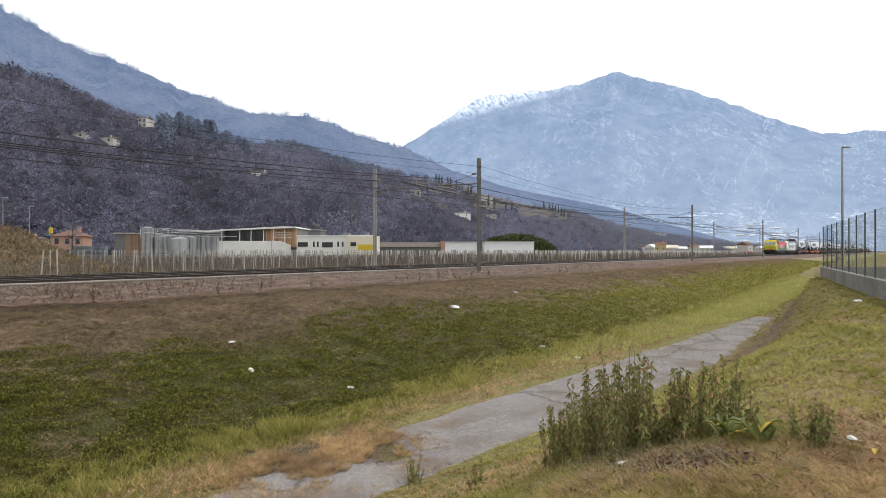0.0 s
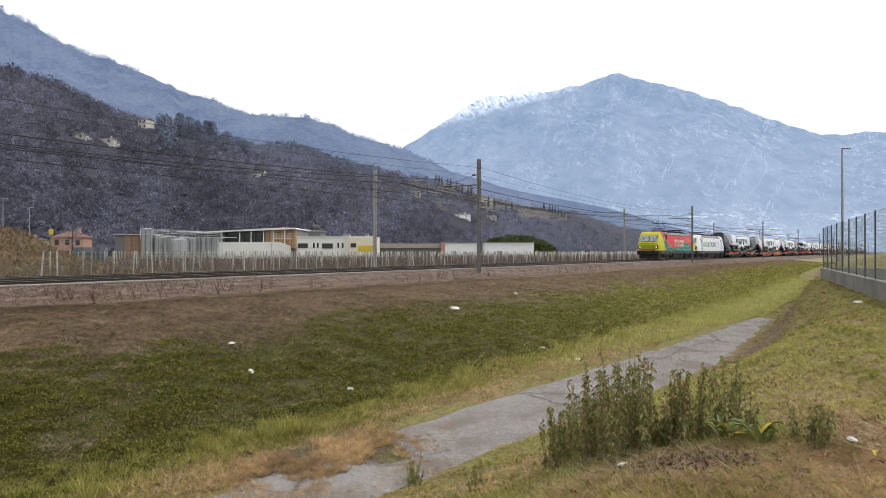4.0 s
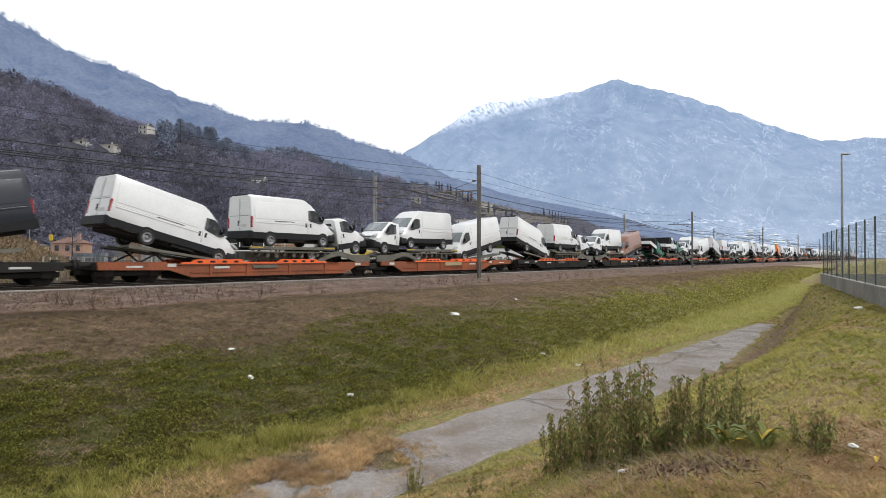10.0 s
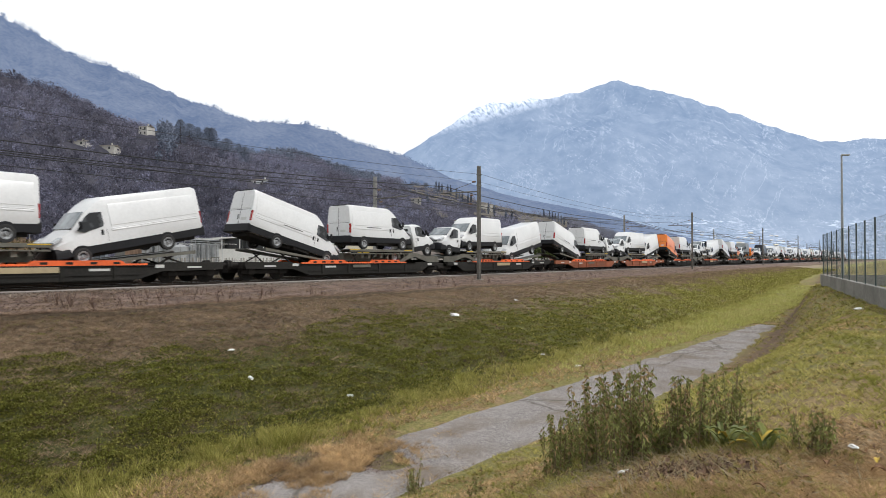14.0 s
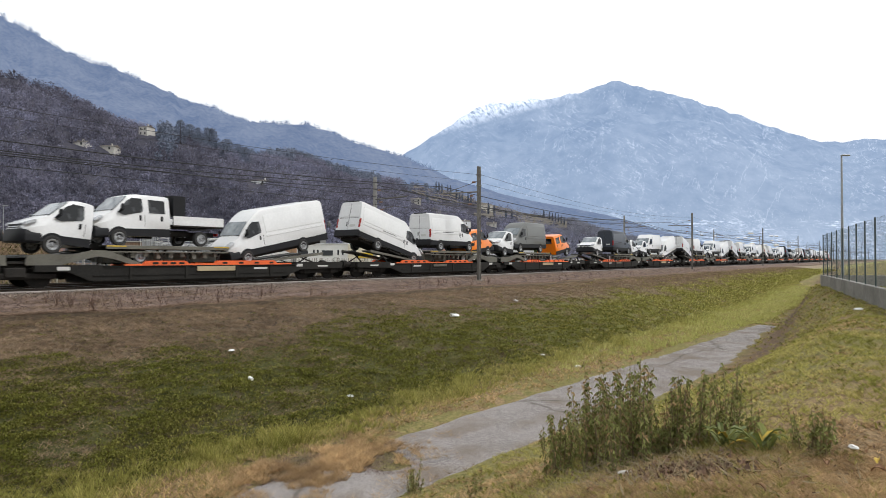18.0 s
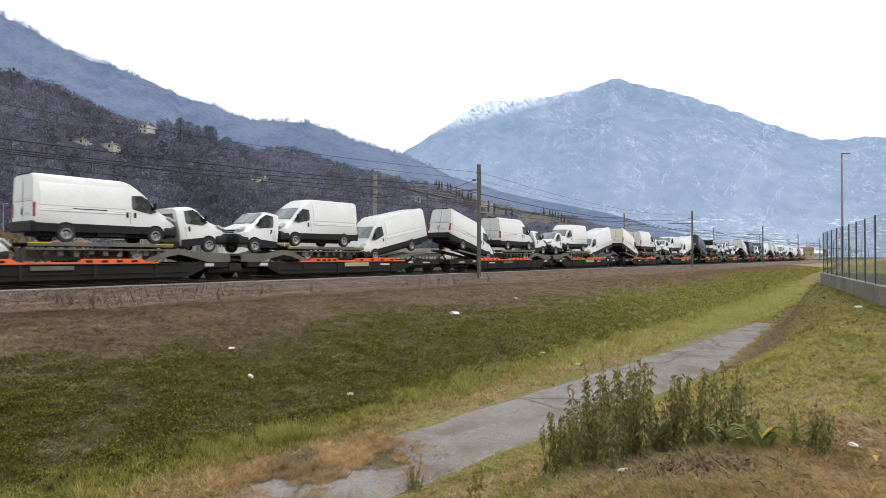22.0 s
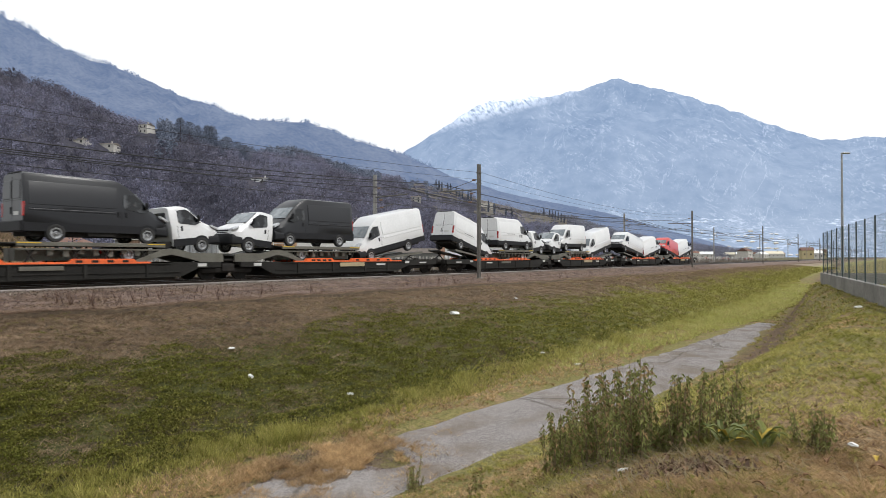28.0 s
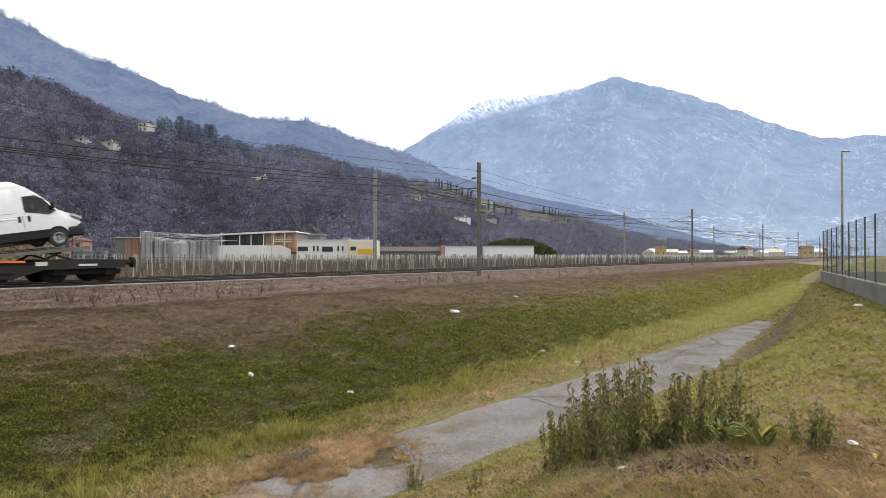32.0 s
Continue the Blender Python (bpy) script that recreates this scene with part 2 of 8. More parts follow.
def ground_z(x, y):
    x, y = np.asarray(x, float), np.asarray(y, float)
    zb = -3.0 + 1.75 * ss(44, 130, x)                                  # bottom of the ditch
    yr = np.maximum(0.9, 0.72 + 0.1787 * (np.clip(x, 0, 45) - 24.69))     # edge of the near bank
    fr = np.interp(x, (-60, 0, 10, 24, 40, 62, 130), (7.2, 7.0, 6.6, 5.0, 5.9, 7.4, 9.5))
    fl = np.interp(x, (-60, 0, 45, 70, 130), (12.2, 11.8, 11.2, 11.6, 14.0))
    z = np.full(np.broadcast(x, y).shape, -0.5)
    z = z + (zb + 0.5) * ss(0, 1, np.clip((y - yr) / (fr - yr), 0, 1) * 0.86 + 0.07)
    up = np.clip((y - fl) / (20.9 - fl), 0, 1)
    rise = (up + 0.18 * np.sin(up * math.pi)) * (-0.78 - zb)
    z = np.where(y > fl, zb + rise, z)
    z = np.where(y > 20.9, -0.78 + 0.17 * ss(20.92, 21.02, y) + 0.19 * ss(21.2, 23.9, y), z)
    z = np.where(y > 23.9, -0.42 + 0.26 * ss(23.9, 25.3, y), z)
    z = np.where(y > 32.7, -0.16 - 0.55 * ss(32.7, 35.5, y), z)
    soft = np.where((y > 25) & (y < 33.5), 0.12, 1.0)
    z = z + soft * (0.07 * fbm(x * 0.35, y * 0.35, 3, 4) + (0.03 + 0.045 * ((y > 11.5) & (y < 20.8))) * fbm(x * 1.7 + y * 0.5, y * 2.3, 8, 3))
    lane = ss(0, 0.5, np.minimum(y - lane_edge(x)[0], lane_edge(x)[1] - y))
    z = np.where((x > -30) & (x < 47), z * (1 - lane) + (zb - 0.02) * lane, z)
    mound = 4.3 * np.exp(-(((x - 19.5) / 6.5) ** 2 + ((y - 62.5) / 7) ** 2))      # heap of earth beside the vineyard
    return z + mound * (1 + 0.15 * fbm(x * 0.4, y * 0.4, 5, 4))


def lane_edge(x):
    """The two edges of the asphalt lane in the ditch."""
    far = np.interp(x, (-30, 6, 10.5, 42.3, 60), (9.8, 9.7, 9.9, 7.6, 7.2))
    near = np.interp(x, (-30, 4, 9.8, 24, 40.5, 60), (7.0, 6.9, 6.7, 5.1, 6.0, 6.6))
    return near, far


def ground_material():
    m = bpy.data.materials.new("verge_ground")
    m.use_nodes = True
    n, l = m.node_tree.nodes, m.node_tree.links
    b = n["Principled BSDF"]
    b.inputs["Roughness"].default_value = 0.95
    b.inputs["Specular IOR Level"].default_value = 0.2
    geo = n.new("ShaderNodeNewGeometry")
    sep = n.new("ShaderNodeSeparateXYZ")
    l.new(geo.outputs["Position"], sep.inputs[0])

    def noise_of(scale, detail=4, rough=0.6):
        t = n.new("ShaderNodeTexNoise")
        t.inputs["Scale"].default_value, t.inputs["Detail"].default_value, t.inputs["Roughness"].default_value = scale, detail, rough
        l.new(geo.outputs["Position"], t.inputs["Vector"])
        return t.outputs["Fac"]

    def span(v, a, c):
        r = n.new("ShaderNodeMapRange")
        r.interpolation_type = "SMOOTHSTEP"
        r.inputs["From Min"].default_value, r.inputs["From Max"].default_value = a, c
        l.new(v, r.inputs["Value"])
        return r.outputs["Result"]

    def blend(fac, a, c):
        x = n.new("ShaderNodeMix")
        x.data_type = "RGBA"
        for k, v in (("A", a), ("B", c)):
            if isinstance(v, tuple):
                x.inputs[k].default_value = (*v, 1)
            else:
                l.new(v, x.inputs[k])
        l.new(fac, x.inputs["Factor"])
        return x.outputs["Result"]

    def math2(op, a, c):
        x = n.new("ShaderNodeMath")
        x.operation = op
        for i, v in enumerate((a, c)):
            if isinstance(v, (int, float)):
                x.inputs[i].default_value = v
            else:
                l.new(v, x.inputs[i])
        return x.outputs[0]
    fine, mid, wide = noise_of(14, 5), noise_of(1.7), noise_of(0.22)
    tiny = noise_of(55, 3)
    grain = math2("ADD", math2("MULTIPLY", fine, 0.5), math2("MULTIPLY", tiny, 0.5))
    bank = blend(span(grain, 0.38, 0.62), (0.030, 0.032, 0.010), (0.088, 0.086, 0.026))
    verge = blend(span(grain, 0.38, 0.62), (0.09, 0.083, 0.028), (0.26, 0.228, 0.085))
    straw = blend(span(grain, 0.38, 0.62), (0.09, 0.06, 0.033), (0.36, 0.25, 0.135))
    soil = blend(span(grain, 0.38, 0.62), (0.075, 0.048, 0.03), (0.19, 0.13, 0.082))
    patchy = math2("ADD", mid, math2("MULTIPLY", wide, 0.8))
    # haze over the far bank painted in: its greens pale along x
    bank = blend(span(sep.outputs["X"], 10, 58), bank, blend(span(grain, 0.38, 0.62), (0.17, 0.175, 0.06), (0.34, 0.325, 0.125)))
    scrub = blend(span(grain, 0.38, 0.62), (0.035, 0.026, 0.014), (0.11, 0.082, 0.045))
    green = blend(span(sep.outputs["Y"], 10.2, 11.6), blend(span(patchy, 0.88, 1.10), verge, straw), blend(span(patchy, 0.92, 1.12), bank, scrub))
    worn = math2("ADD", math2("MULTIPLY", sep.outputs["X"], 0.30), sep.outputs["Y"])
    green = blend(span(math2("ADD", worn, math2("MULTIPLY", mid, 2.2)), 5.5, 4.1), green, straw)
    verge_line = math2("ABSOLUTE", math2("SUBTRACT", sep.outputs["Y"], math2("ADD", math2("MULTIPLY", sep.outputs["X"], 0.056), 3.1)), 0)
    beside = math2("MULTIPLY", span(math2("ADD", verge_line, math2("MULTIPLY", mid, 1.6)), 2.3, 0.9), span(sep.outputs["X"], 17, 22))
    green = blend(beside, green, soil)
    wob = math2("ADD", sep.outputs["Y"], math2("MULTIPLY", math2("SUBTRACT", wide, 0.5), 4.0))
    wob = math2("ADD", wob, math2("MULTIPLY", math2("SUBTRACT", mid, 0.5), 4.5))
    lump = math2("ADD", math2("MULTIPLY", grain, 0.6), math2("MULTIPLY", noise_of(5, 5), 0.4))
    dry = blend(span(lump, 0.42, 0.6), (0.040, 0.030, 0.022), (0.235, 0.178, 0.124))
    # the dry grass pales along x too, as painted haze
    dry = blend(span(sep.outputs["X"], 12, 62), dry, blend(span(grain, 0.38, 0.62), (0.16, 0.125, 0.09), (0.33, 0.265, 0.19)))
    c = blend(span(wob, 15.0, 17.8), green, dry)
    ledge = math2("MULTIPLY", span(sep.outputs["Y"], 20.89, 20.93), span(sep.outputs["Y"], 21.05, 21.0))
    berm = blend(span(math2("ADD", math2("MULTIPLY", grain, 0.6), math2("MULTIPLY", mid, 0.4)), 0.38, 0.6), (0.055, 0.038, 0.031), (0.235, 0.17, 0.14))
    c = blend(span(sep.outputs["Y"], 20.86, 21.2), c, blend(span(mid, 0.35, 0.6), straw, soil))
    c = blend(span(math2("ADD", sep.outputs["Y"], math2("MULTIPLY", mid, 0.8)), 21.6, 22.2), c, berm)
    # soil of the lip and the shade beneath it, painted as one dark band
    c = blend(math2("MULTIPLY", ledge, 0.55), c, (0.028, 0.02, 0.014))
    stone = noise_of(24, 2)
    ballast = blend(span(stone, 0.38, 0.64), (0.075, 0.055, 0.046), (0.27, 0.21, 0.175))
    c = blend(span(math2("ADD", sep.outputs["Y"], math2("MULTIPLY", mid, 0.6)), 24.9, 25.5), c, ballast)
    field = blend(span(math2("ADD", mid, wide), 0.85, 1.15), (0.13, 0.105, 0.065), (0.07, 0.075, 0.03))
    c = blend(span(sep.outputs["Y"], 33.2, 34.6), c, field)
    heap = blend(span(mid, 0.38, 0.6), (0.085, 0.056, 0.032), (0.17, 0.125, 0.07))
    c = blend(math2("MULTIPLY", span(sep.outputs["Z"], -0.35, 0.5), span(sep.outputs["Y"], 40, 44)), c, heap)
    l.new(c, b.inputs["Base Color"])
    bp = n.new("ShaderNodeBump")
    bp.inputs["Strength"].default_value, bp.inputs["Distance"].default_value = 0.9, 0.06
    l.new(fine, bp.inputs["Height"]), l.new(bp.outputs["Normal"], b.inputs["Normal"])
    return m


def grid(xs, ys, zf):
    X, Y = np.meshgrid(xs, ys)
    V = np.stack([X, Y, zf(X, Y)], -1).reshape(-1, 3)
    nx, ny = len(xs), len(ys)
    i = (np.arange(ny - 1)[:, None] * nx + np.arange(nx - 1)[None]).ravel()
    return V, np.stack([i, i + 1, i + nx + 1, i + nx], -1)


def build_ground():
    xs = np.concatenate([[-4600, -2500, -1400, -900, -600, -350, -200, -120, -70], np.arange(-40, -8, 1.0), np.arange(-8, 60, 0.28),
                         np.arange(60, 150, 0.9), [155, 165, 180, 200, 240, 300, 400, 600, 900, 1400, 2500, 4600]])
    ys = np.concatenate([[-4600, -2000, -900, -400, -150, -60, -25, -12, -7], np.arange(-5, 13, 0.22), np.arange(13, 20.8, 0.25), np.arange(20.8, 21.2, 0.05), np.arange(21.2, 26, 0.25), np.arange(26, 36, 0.8),
                         np.arange(36, 90, 3.0), [95, 110, 140, 200, 300, 500, 900, 1500, 2600, 4600]])
    V, F = grid(xs, ys, ground_z)
    g = soup("ground", V, F, ground_material(), label="grassy ditch, railway bank and valley floor with worn winter grass", category="ground", kind="structure")
    g.data.shade_smooth()


build_ground()


def asphalt():
    """Worn asphalt: pale and dark stones in grey binder, cracks, brown silt."""
    m = bpy.data.materials.new("old_asphalt")
    m.use_nodes = True
    n, l = m.node_tree.nodes, m.node_tree.links
    b = n["Principled BSDF"]
    b.inputs["Roughness"].default_value = 0.92
    co = n.new("ShaderNodeNewGeometry").outputs["Position"]

    def noise_of(scale, detail=4):
        t = n.new("ShaderNodeTexNoise")
        t.inputs["Scale"].default_value, t.inputs["Detail"].default_value = scale, detail
        l.new(co, t.inputs["Vector"])
        return t.outputs["Fac"]

    def span(v, a, c, lo=0.0, hi=1.0):
        r = n.new("ShaderNodeMapRange")
        for k, q in (("From Min", a), ("From Max", c), ("To Min", lo), ("To Max", hi)):
            r.inputs[k].default_value = q
        l.new(v, r.inputs["Value"])
        return r.outputs["Result"]

    def blend(fac, a, c):
        x = n.new("ShaderNodeMix")
        x.data_type = "RGBA"
        for k, v in (("A", a), ("B", c)):
            if isinstance(v, tuple):
                x.inputs[k].default_value = (*v, 1)
            else:
                l.new(v, x.inputs[k])
        l.new(fac, x.inputs["Factor"])
        return x.outputs["Result"]
    stones = n.new("ShaderNodeTexVoronoi")
    stones.inputs["Scale"].default_value = 52
    l.new(co, stones.inputs["Vector"])
    bw = n.new("ShaderNodeSeparateColor")
    l.new(stones.outputs["Color"], bw.inputs[0])
    grit = blend(span(bw.outputs[0], 0.1, 0.9), (0.070, 0.063, 0.060), (0.37, 0.335, 0.315))
    wide = noise_of(0.6, 6)
    col = blend(span(wide, 0.44, 0.68, 0.0, 0.45), grit, (0.30, 0.275, 0.26))
    silt = noise_of(0.9, 8)
    col = blend(span(silt, 0.47, 0.66, 0.0, 0.75), col, (0.15, 0.115, 0.086))
    crack = n.new("ShaderNodeTexVoronoi")
    crack.feature = "DISTANCE_TO_EDGE"
    crack.inputs["Scale"].default_value = 0.17
    warp = n.new("ShaderNodeTexNoise")
    warp.inputs["Scale"].default_value = 2.5
    l.new(co, warp.inputs["Vector"])
    vm = n.new("ShaderNodeVectorMath")
    vm.operation = "MULTIPLY_ADD"
    vm.inputs[1].default_value = (0.5, 0.5, 0.0)
    l.new(warp.outputs["Color"], vm.inputs[0]), l.new(co, vm.inputs[2])
    l.new(vm.outputs[0], crack.inputs["Vector"])
    col = blend(span(crack.outputs["Distance"], 0.002, 0.012, 0.75, 0.0), col, (0.07, 0.055, 0.042))
    l.new(col, b.inputs["Base Color"])
    bp = n.new("ShaderNodeBump")
    bp.inputs["Strength"].default_value, bp.inputs["Distance"].default_value = 0.8, 0.02
    l.new(bw.outputs[0], bp.inputs["Height"]), l.new(bp.outputs["Normal"], b.inputs["Normal"])
    return m


def build_lane():
    """The cracked asphalt lane, a slab with ragged edges."""
    m = asphalt()
    xs, vs = np.arange(-25, 43.2, 0.25), np.linspace(0, 1, 17)
    X, T = np.meshgrid(xs, vs)
    a, b = lane_edge(X)
    frayed = (0.22 + 0.3 * ss(14, 20, X)) * fbm(X * 0.9, T * 0 + 2.5, 21, 5)
    Y = (a + frayed + 0.08) * (1 - T) + (b - 0.05 + 0.18 * fbm(X * 1.1, T * 0 + 7.5, 22, 5)) * T
    Y = Y + 0.03 * np.sin(X)
    zb = -3.0 + 1.75 * ss(44, 130, X)
    Z = zb + 0.03 + 0.025 * fbm(X * 0.4, Y * 0.4, 31, 4) - 0.14 * (np.abs(T - 0.5) * 2) ** 8
    gap = -0.16 * np.exp(-((X - 9.6 - 0.25 * (Y - 8)) / 0.55) ** 2) * ss(0.15, 0.7, T) - 0.06 * np.exp(-((X - 27.5 + 0.4 * (Y - 6)) / 0.18) ** 2)
    V = np.stack([X, Y, Z + gap], -1).reshape(-1, 3)
    nx, ny = X.shape[1], X.shape[0]
    i = (np.arange(ny - 1)[:, None] * nx + np.arange(nx - 1)[None]).ravel()
    o = soup("lane", V, np.stack([i, i + 1, i + nx + 1, i + nx], -1), m, label="narrow lane of cracked grey asphalt in the ditch", category="lane", kind="structure")
    o.data.shade_smooth()


build_lane()


# ---------------------------------------------------------------- hills and mountains
HEAD = Vector((math.cos(radians(HEADING)), math.sin(radians(HEADING)), 0))
RIGHT = Vector((math.sin(radians(HEADING)), -math.cos(radians(HEADING)), 0))


def spot(side, ahead, z=0.0):
    """A place by its slope to the right of the line of sight and its distance ahead."""
    p = HEAD * ahead + RIGHT * (side * ahead)
    return Vector((p.x, p.y, z))


def range_mesh(name, crest, foot, material, rough, seed, steps=(260, 60), base_z=-1.0, bulge=1.0, **tags):
    """A hillside: crest and foot are (side, distance, height) and (side, distance) by side; gullies and knolls on its face."""
    sides = np.linspace(crest[0][0], crest[-1][0], steps[0])
    c = np.array(crest)
    cd, ch = np.interp(sides, c[:, 0], c[:, 1]), np.interp(sides, c[:, 0], c[:, 2])
    fo = np.array(foot)
    fd = np.interp(sides, fo[:, 0], fo[:, 1])
    k = np.linspace(0, 1.25, steps[1])
    K, S = np.meshgrid(k, sides)
    D = fd[:, None] * (1 - K) + cd[:, None] * K
    up = np.where(K <= 1, np.sin(np.clip(K, 0, 1) * math.pi / 2) ** bulge, 1 - (K - 1) * 1.2)
    px, py = S * D, D
    n = fbm(px / rough, py / rough, seed, 6) + 0.55 * np.abs(fbm(px / rough * 1.7, py / rough * 0.6, seed + 5, 5))
    env = np.sin(np.clip(K, 0, 1) * math.pi) ** 0.7
    Z = base_z + (ch[:, None] - base_z) * up * (1 + 0.16 * n * env) + ch[:, None] * 0.012 * fbm(S * 60, K * 3, seed + 9, 4) * ss(0.6, 1, K)
    want = ((ch - 1.1) / cd) * (1 + 0.012 * fbm(sides * 55, sides * 0 + 3.3, seed + 2, 4))
    Z = 1.1 + (Z - 1.1) * np.where(Z > 1.1, (want / np.maximum(((Z - 1.1) / D).max(1), 1e-6))[:, None], 1.0)
    X = HEAD.x * D + RIGHT.x * S * D
    Y = HEAD.y * D + RIGHT.y * S * D
    V = np.stack([X, Y, Z], -1).reshape(-1, 3)
    ny, nx = K.shape
    i = (np.arange(ny - 1)[:, None] * nx + np.arange(nx - 1)[None]).ravel()
    o = soup(name, V, np.stack([i, i + 1, i + nx + 1, i + nx], -1)[:, ::-1], material, **tags)
    o.data.shade_smooth()
    return sides, D, Z


def air(name, c1, c2, glow, scale, fine, snow=None, lo=0.35, hi=0.65):
    """Far land behind lit air: diffuse ground, with the haze before it painted on as emission."""
    m = bpy.data.materials.new(name)
    m.use_nodes = True
    n, l = m.node_tree.nodes, m.node_tree.links
    b = n["Principled BSDF"]
    b.inputs["Roughness"].default_value, b.inputs["Specular IOR Level"].default_value = 1.0, 0.0
    geo = n.new("ShaderNodeNewGeometry")
    a, f2 = n.new("ShaderNodeTexNoise"), n.new("ShaderNodeTexNoise")
    for t, s, d in ((a, scale, 8), (f2, fine, 8)):
        t.inputs["Scale"].default_value, t.inputs["Detail"].default_value, t.inputs["Roughness"].default_value = s, d, 0.62
        l.new(geo.outputs["Position"], t.inputs["Vector"])
    r = n.new("ShaderNodeMapRange")
    r.inputs["From Min"].default_value, r.inputs["From Max"].default_value = lo, hi
    add = n.new("ShaderNodeMath")
    add.operation = "MULTIPLY_ADD"
    add.inputs[1].default_value, add.inputs[2].default_value = 0.5, 0.0
    half = n.new("ShaderNodeMath")
    half.operation = "MULTIPLY"
    half.inputs[1].default_value = 0.5
    l.new(f2.outputs["Fac"], half.inputs[0]), l.new(a.outputs["Fac"], add.inputs[0]), l.new(half.outputs[0], add.inputs[2])
    l.new(add.outputs[0], r.inputs["Value"])
    mix = n.new("ShaderNodeMix")
    mix.data_type = "RGBA"
    mix.inputs["A"].default_value, mix.inputs["B"].default_value = (*c1, 1), (*c2, 1)
    l.new(r.outputs["Result"], mix.inputs["Factor"])
    col = mix.outputs["Result"]
    if snow:
        def calc(op, x, y=0.0, z=0.0):
            q = n.new("ShaderNodeMath")
            q.operation = op
            for i, v in enumerate((x, y, z)):
                if isinstance(v, (int, float)):
                    q.inputs[i].default_value = v
                else:
                    l.new(v, q.inputs[i])
            return q.outputs[0]

        def along(d):
            q = n.new("ShaderNodeVectorMath")
            q.operation = "DOT_PRODUCT"
            q.inputs[1].default_value = d
            l.new(geo.outputs["Position"], q.inputs[0])
            return q.outputs["Value"]

        def flecks(u, v, detail, x0, x1):
            """Noise over the mountain's face, side by height, cut off between x0 and x1."""
            xyz, t, q = n.new("ShaderNodeCombineXYZ"), n.new("ShaderNodeTexNoise"), n.new("ShaderNodeMapRange")
            l.new(u, xyz.inputs[0]), l.new(v, xyz.inputs[1]), l.new(xyz.outputs[0], t.inputs["Vector"])
            t.inputs["Scale"].default_value, t.inputs["Detail"].default_value, t.inputs["Roughness"].default_value = 1.0, detail, 0.62
            q.inputs["From Min"].default_value, q.inputs["From Max"].default_value = x0, x1
            l.new(t.outputs["Fac"], q.inputs["Value"])
            return q.outputs["Result"]
        ahead = along(tuple(HEAD))
        side = calc("DIVIDE", along(tuple(RIGHT)), ahead)
        high = calc("DIVIDE", along((0, 0, 1)), ahead)
        skew = calc("MULTIPLY_ADD", high, 0.55, side)
        gully = calc("MULTIPLY", flecks(calc("MULTIPLY", skew, 150), calc("MULTIPLY", high, 60), 8, 0.57, 0.67), flecks(calc("MULTIPLY", side, 9), calc("MULTIPLY", high, 14), 4, 0.50, 0.62))
        speck = calc("MULTIPLY", flecks(calc("MULTIPLY", side, 260), calc("MULTIPLY", high, 230), 6, 0.56, 0.66), flecks(calc("MULTIPLY_ADD", side, 16, 5.0), calc("MULTIPLY", high, 22), 3, 0.50, 0.62))
        rim = calc("SUBTRACT", high, calc("MULTIPLY_ADD", side, 0.27, 0.196))
        rim = calc("MULTIPLY", calc("MAXIMUM", calc("MULTIPLY", rim, 55), 0), calc("MINIMUM", calc("MAXIMUM", calc("MULTIPLY", calc("SUBTRACT", 0.245, side), 12), 0), 1))
        rim = calc("MULTIPLY", calc("MINIMUM", calc("MAXIMUM", rim, 0), 1), flecks(calc("MULTIPLY", skew, 170), calc("MULTIPLY", high, 110), 6, 0.38, 0.56))
        def thread(u, v, width):
            """Thin winding lines where the noise crosses its middle."""
            xyz, t = n.new("ShaderNodeCombineXYZ"), n.new("ShaderNodeTexNoise")
            l.new(u, xyz.inputs[0]), l.new(v, xyz.inputs[1]), l.new(xyz.outputs[0], t.inputs["Vector"])
            t.inputs["Scale"].default_value, t.inputs["Detail"].default_value, t.inputs["Roughness"].default_value = 1.0, 5, 0.6
            gap = calc("ABSOLUTE", calc("SUBTRACT", t.outputs["Fac"], 0.5))
            return calc("MAXIMUM", calc("SUBTRACT", 1.0, calc("DIVIDE", gap, width)), 0)
        slope = calc("MULTIPLY_ADD", side, 0.5, high)
        lines = calc("MULTIPLY", thread(calc("MULTIPLY", side, 30), calc("MULTIPLY", slope, 95), 0.03), flecks(calc("MULTIPLY_ADD", side, 8, 3.0), calc("MULTIPLY", high, 13), 3, 0.47, 0.60))
        lines = calc("MULTIPLY", lines, flecks(calc("MULTIPLY", side, 120), calc("MULTIPLY", high, 120), 4, 0.42, 0.55))
        chute = calc("MULTIPLY", thread(calc("MULTIPLY", calc("MULTIPLY_ADD", high, -0.35, side), 26), calc("MULTIPLY", high, 9), 0.009), flecks(calc("MULTIPLY_ADD", side, 9, 1.0), calc("MULTIPLY_ADD", high, 12, 4.0), 3, 0.50, 0.60))
        low = calc("MULTIPLY", flecks(calc("MULTIPLY", side, 62), calc("MULTIPLY", high, 330), 5, 0.54, 0.62), calc("MULTIPLY", flecks(calc("MULTIPLY", side, 13), calc("MULTIPLY", high, 30), 2, 0.40, 0.56), calc("LESS_THAN", high, 0.062)))
        both = calc("ADD", calc("ADD", calc("MULTIPLY", gully, 0.16), calc("MULTIPLY", speck, 0.3)), calc("MULTIPLY", rim, 0.9))
        both = calc("ADD", calc("ADD", both, calc("MULTIPLY", lines, 0.34)), calc("ADD", calc("MULTIPLY", chute, 0.26), calc("MULTIPLY", calc("MULTIPLY", low, 0.6), calc("GREATER_THAN", side, 0.36))))
        both = calc("MINIMUM", both, 1.0)
        m2 = n.new("ShaderNodeMix")
        m2.data_type = "RGBA"
        m2.inputs["B"].default_value = (0.62, 0.63, 0.64, 1)
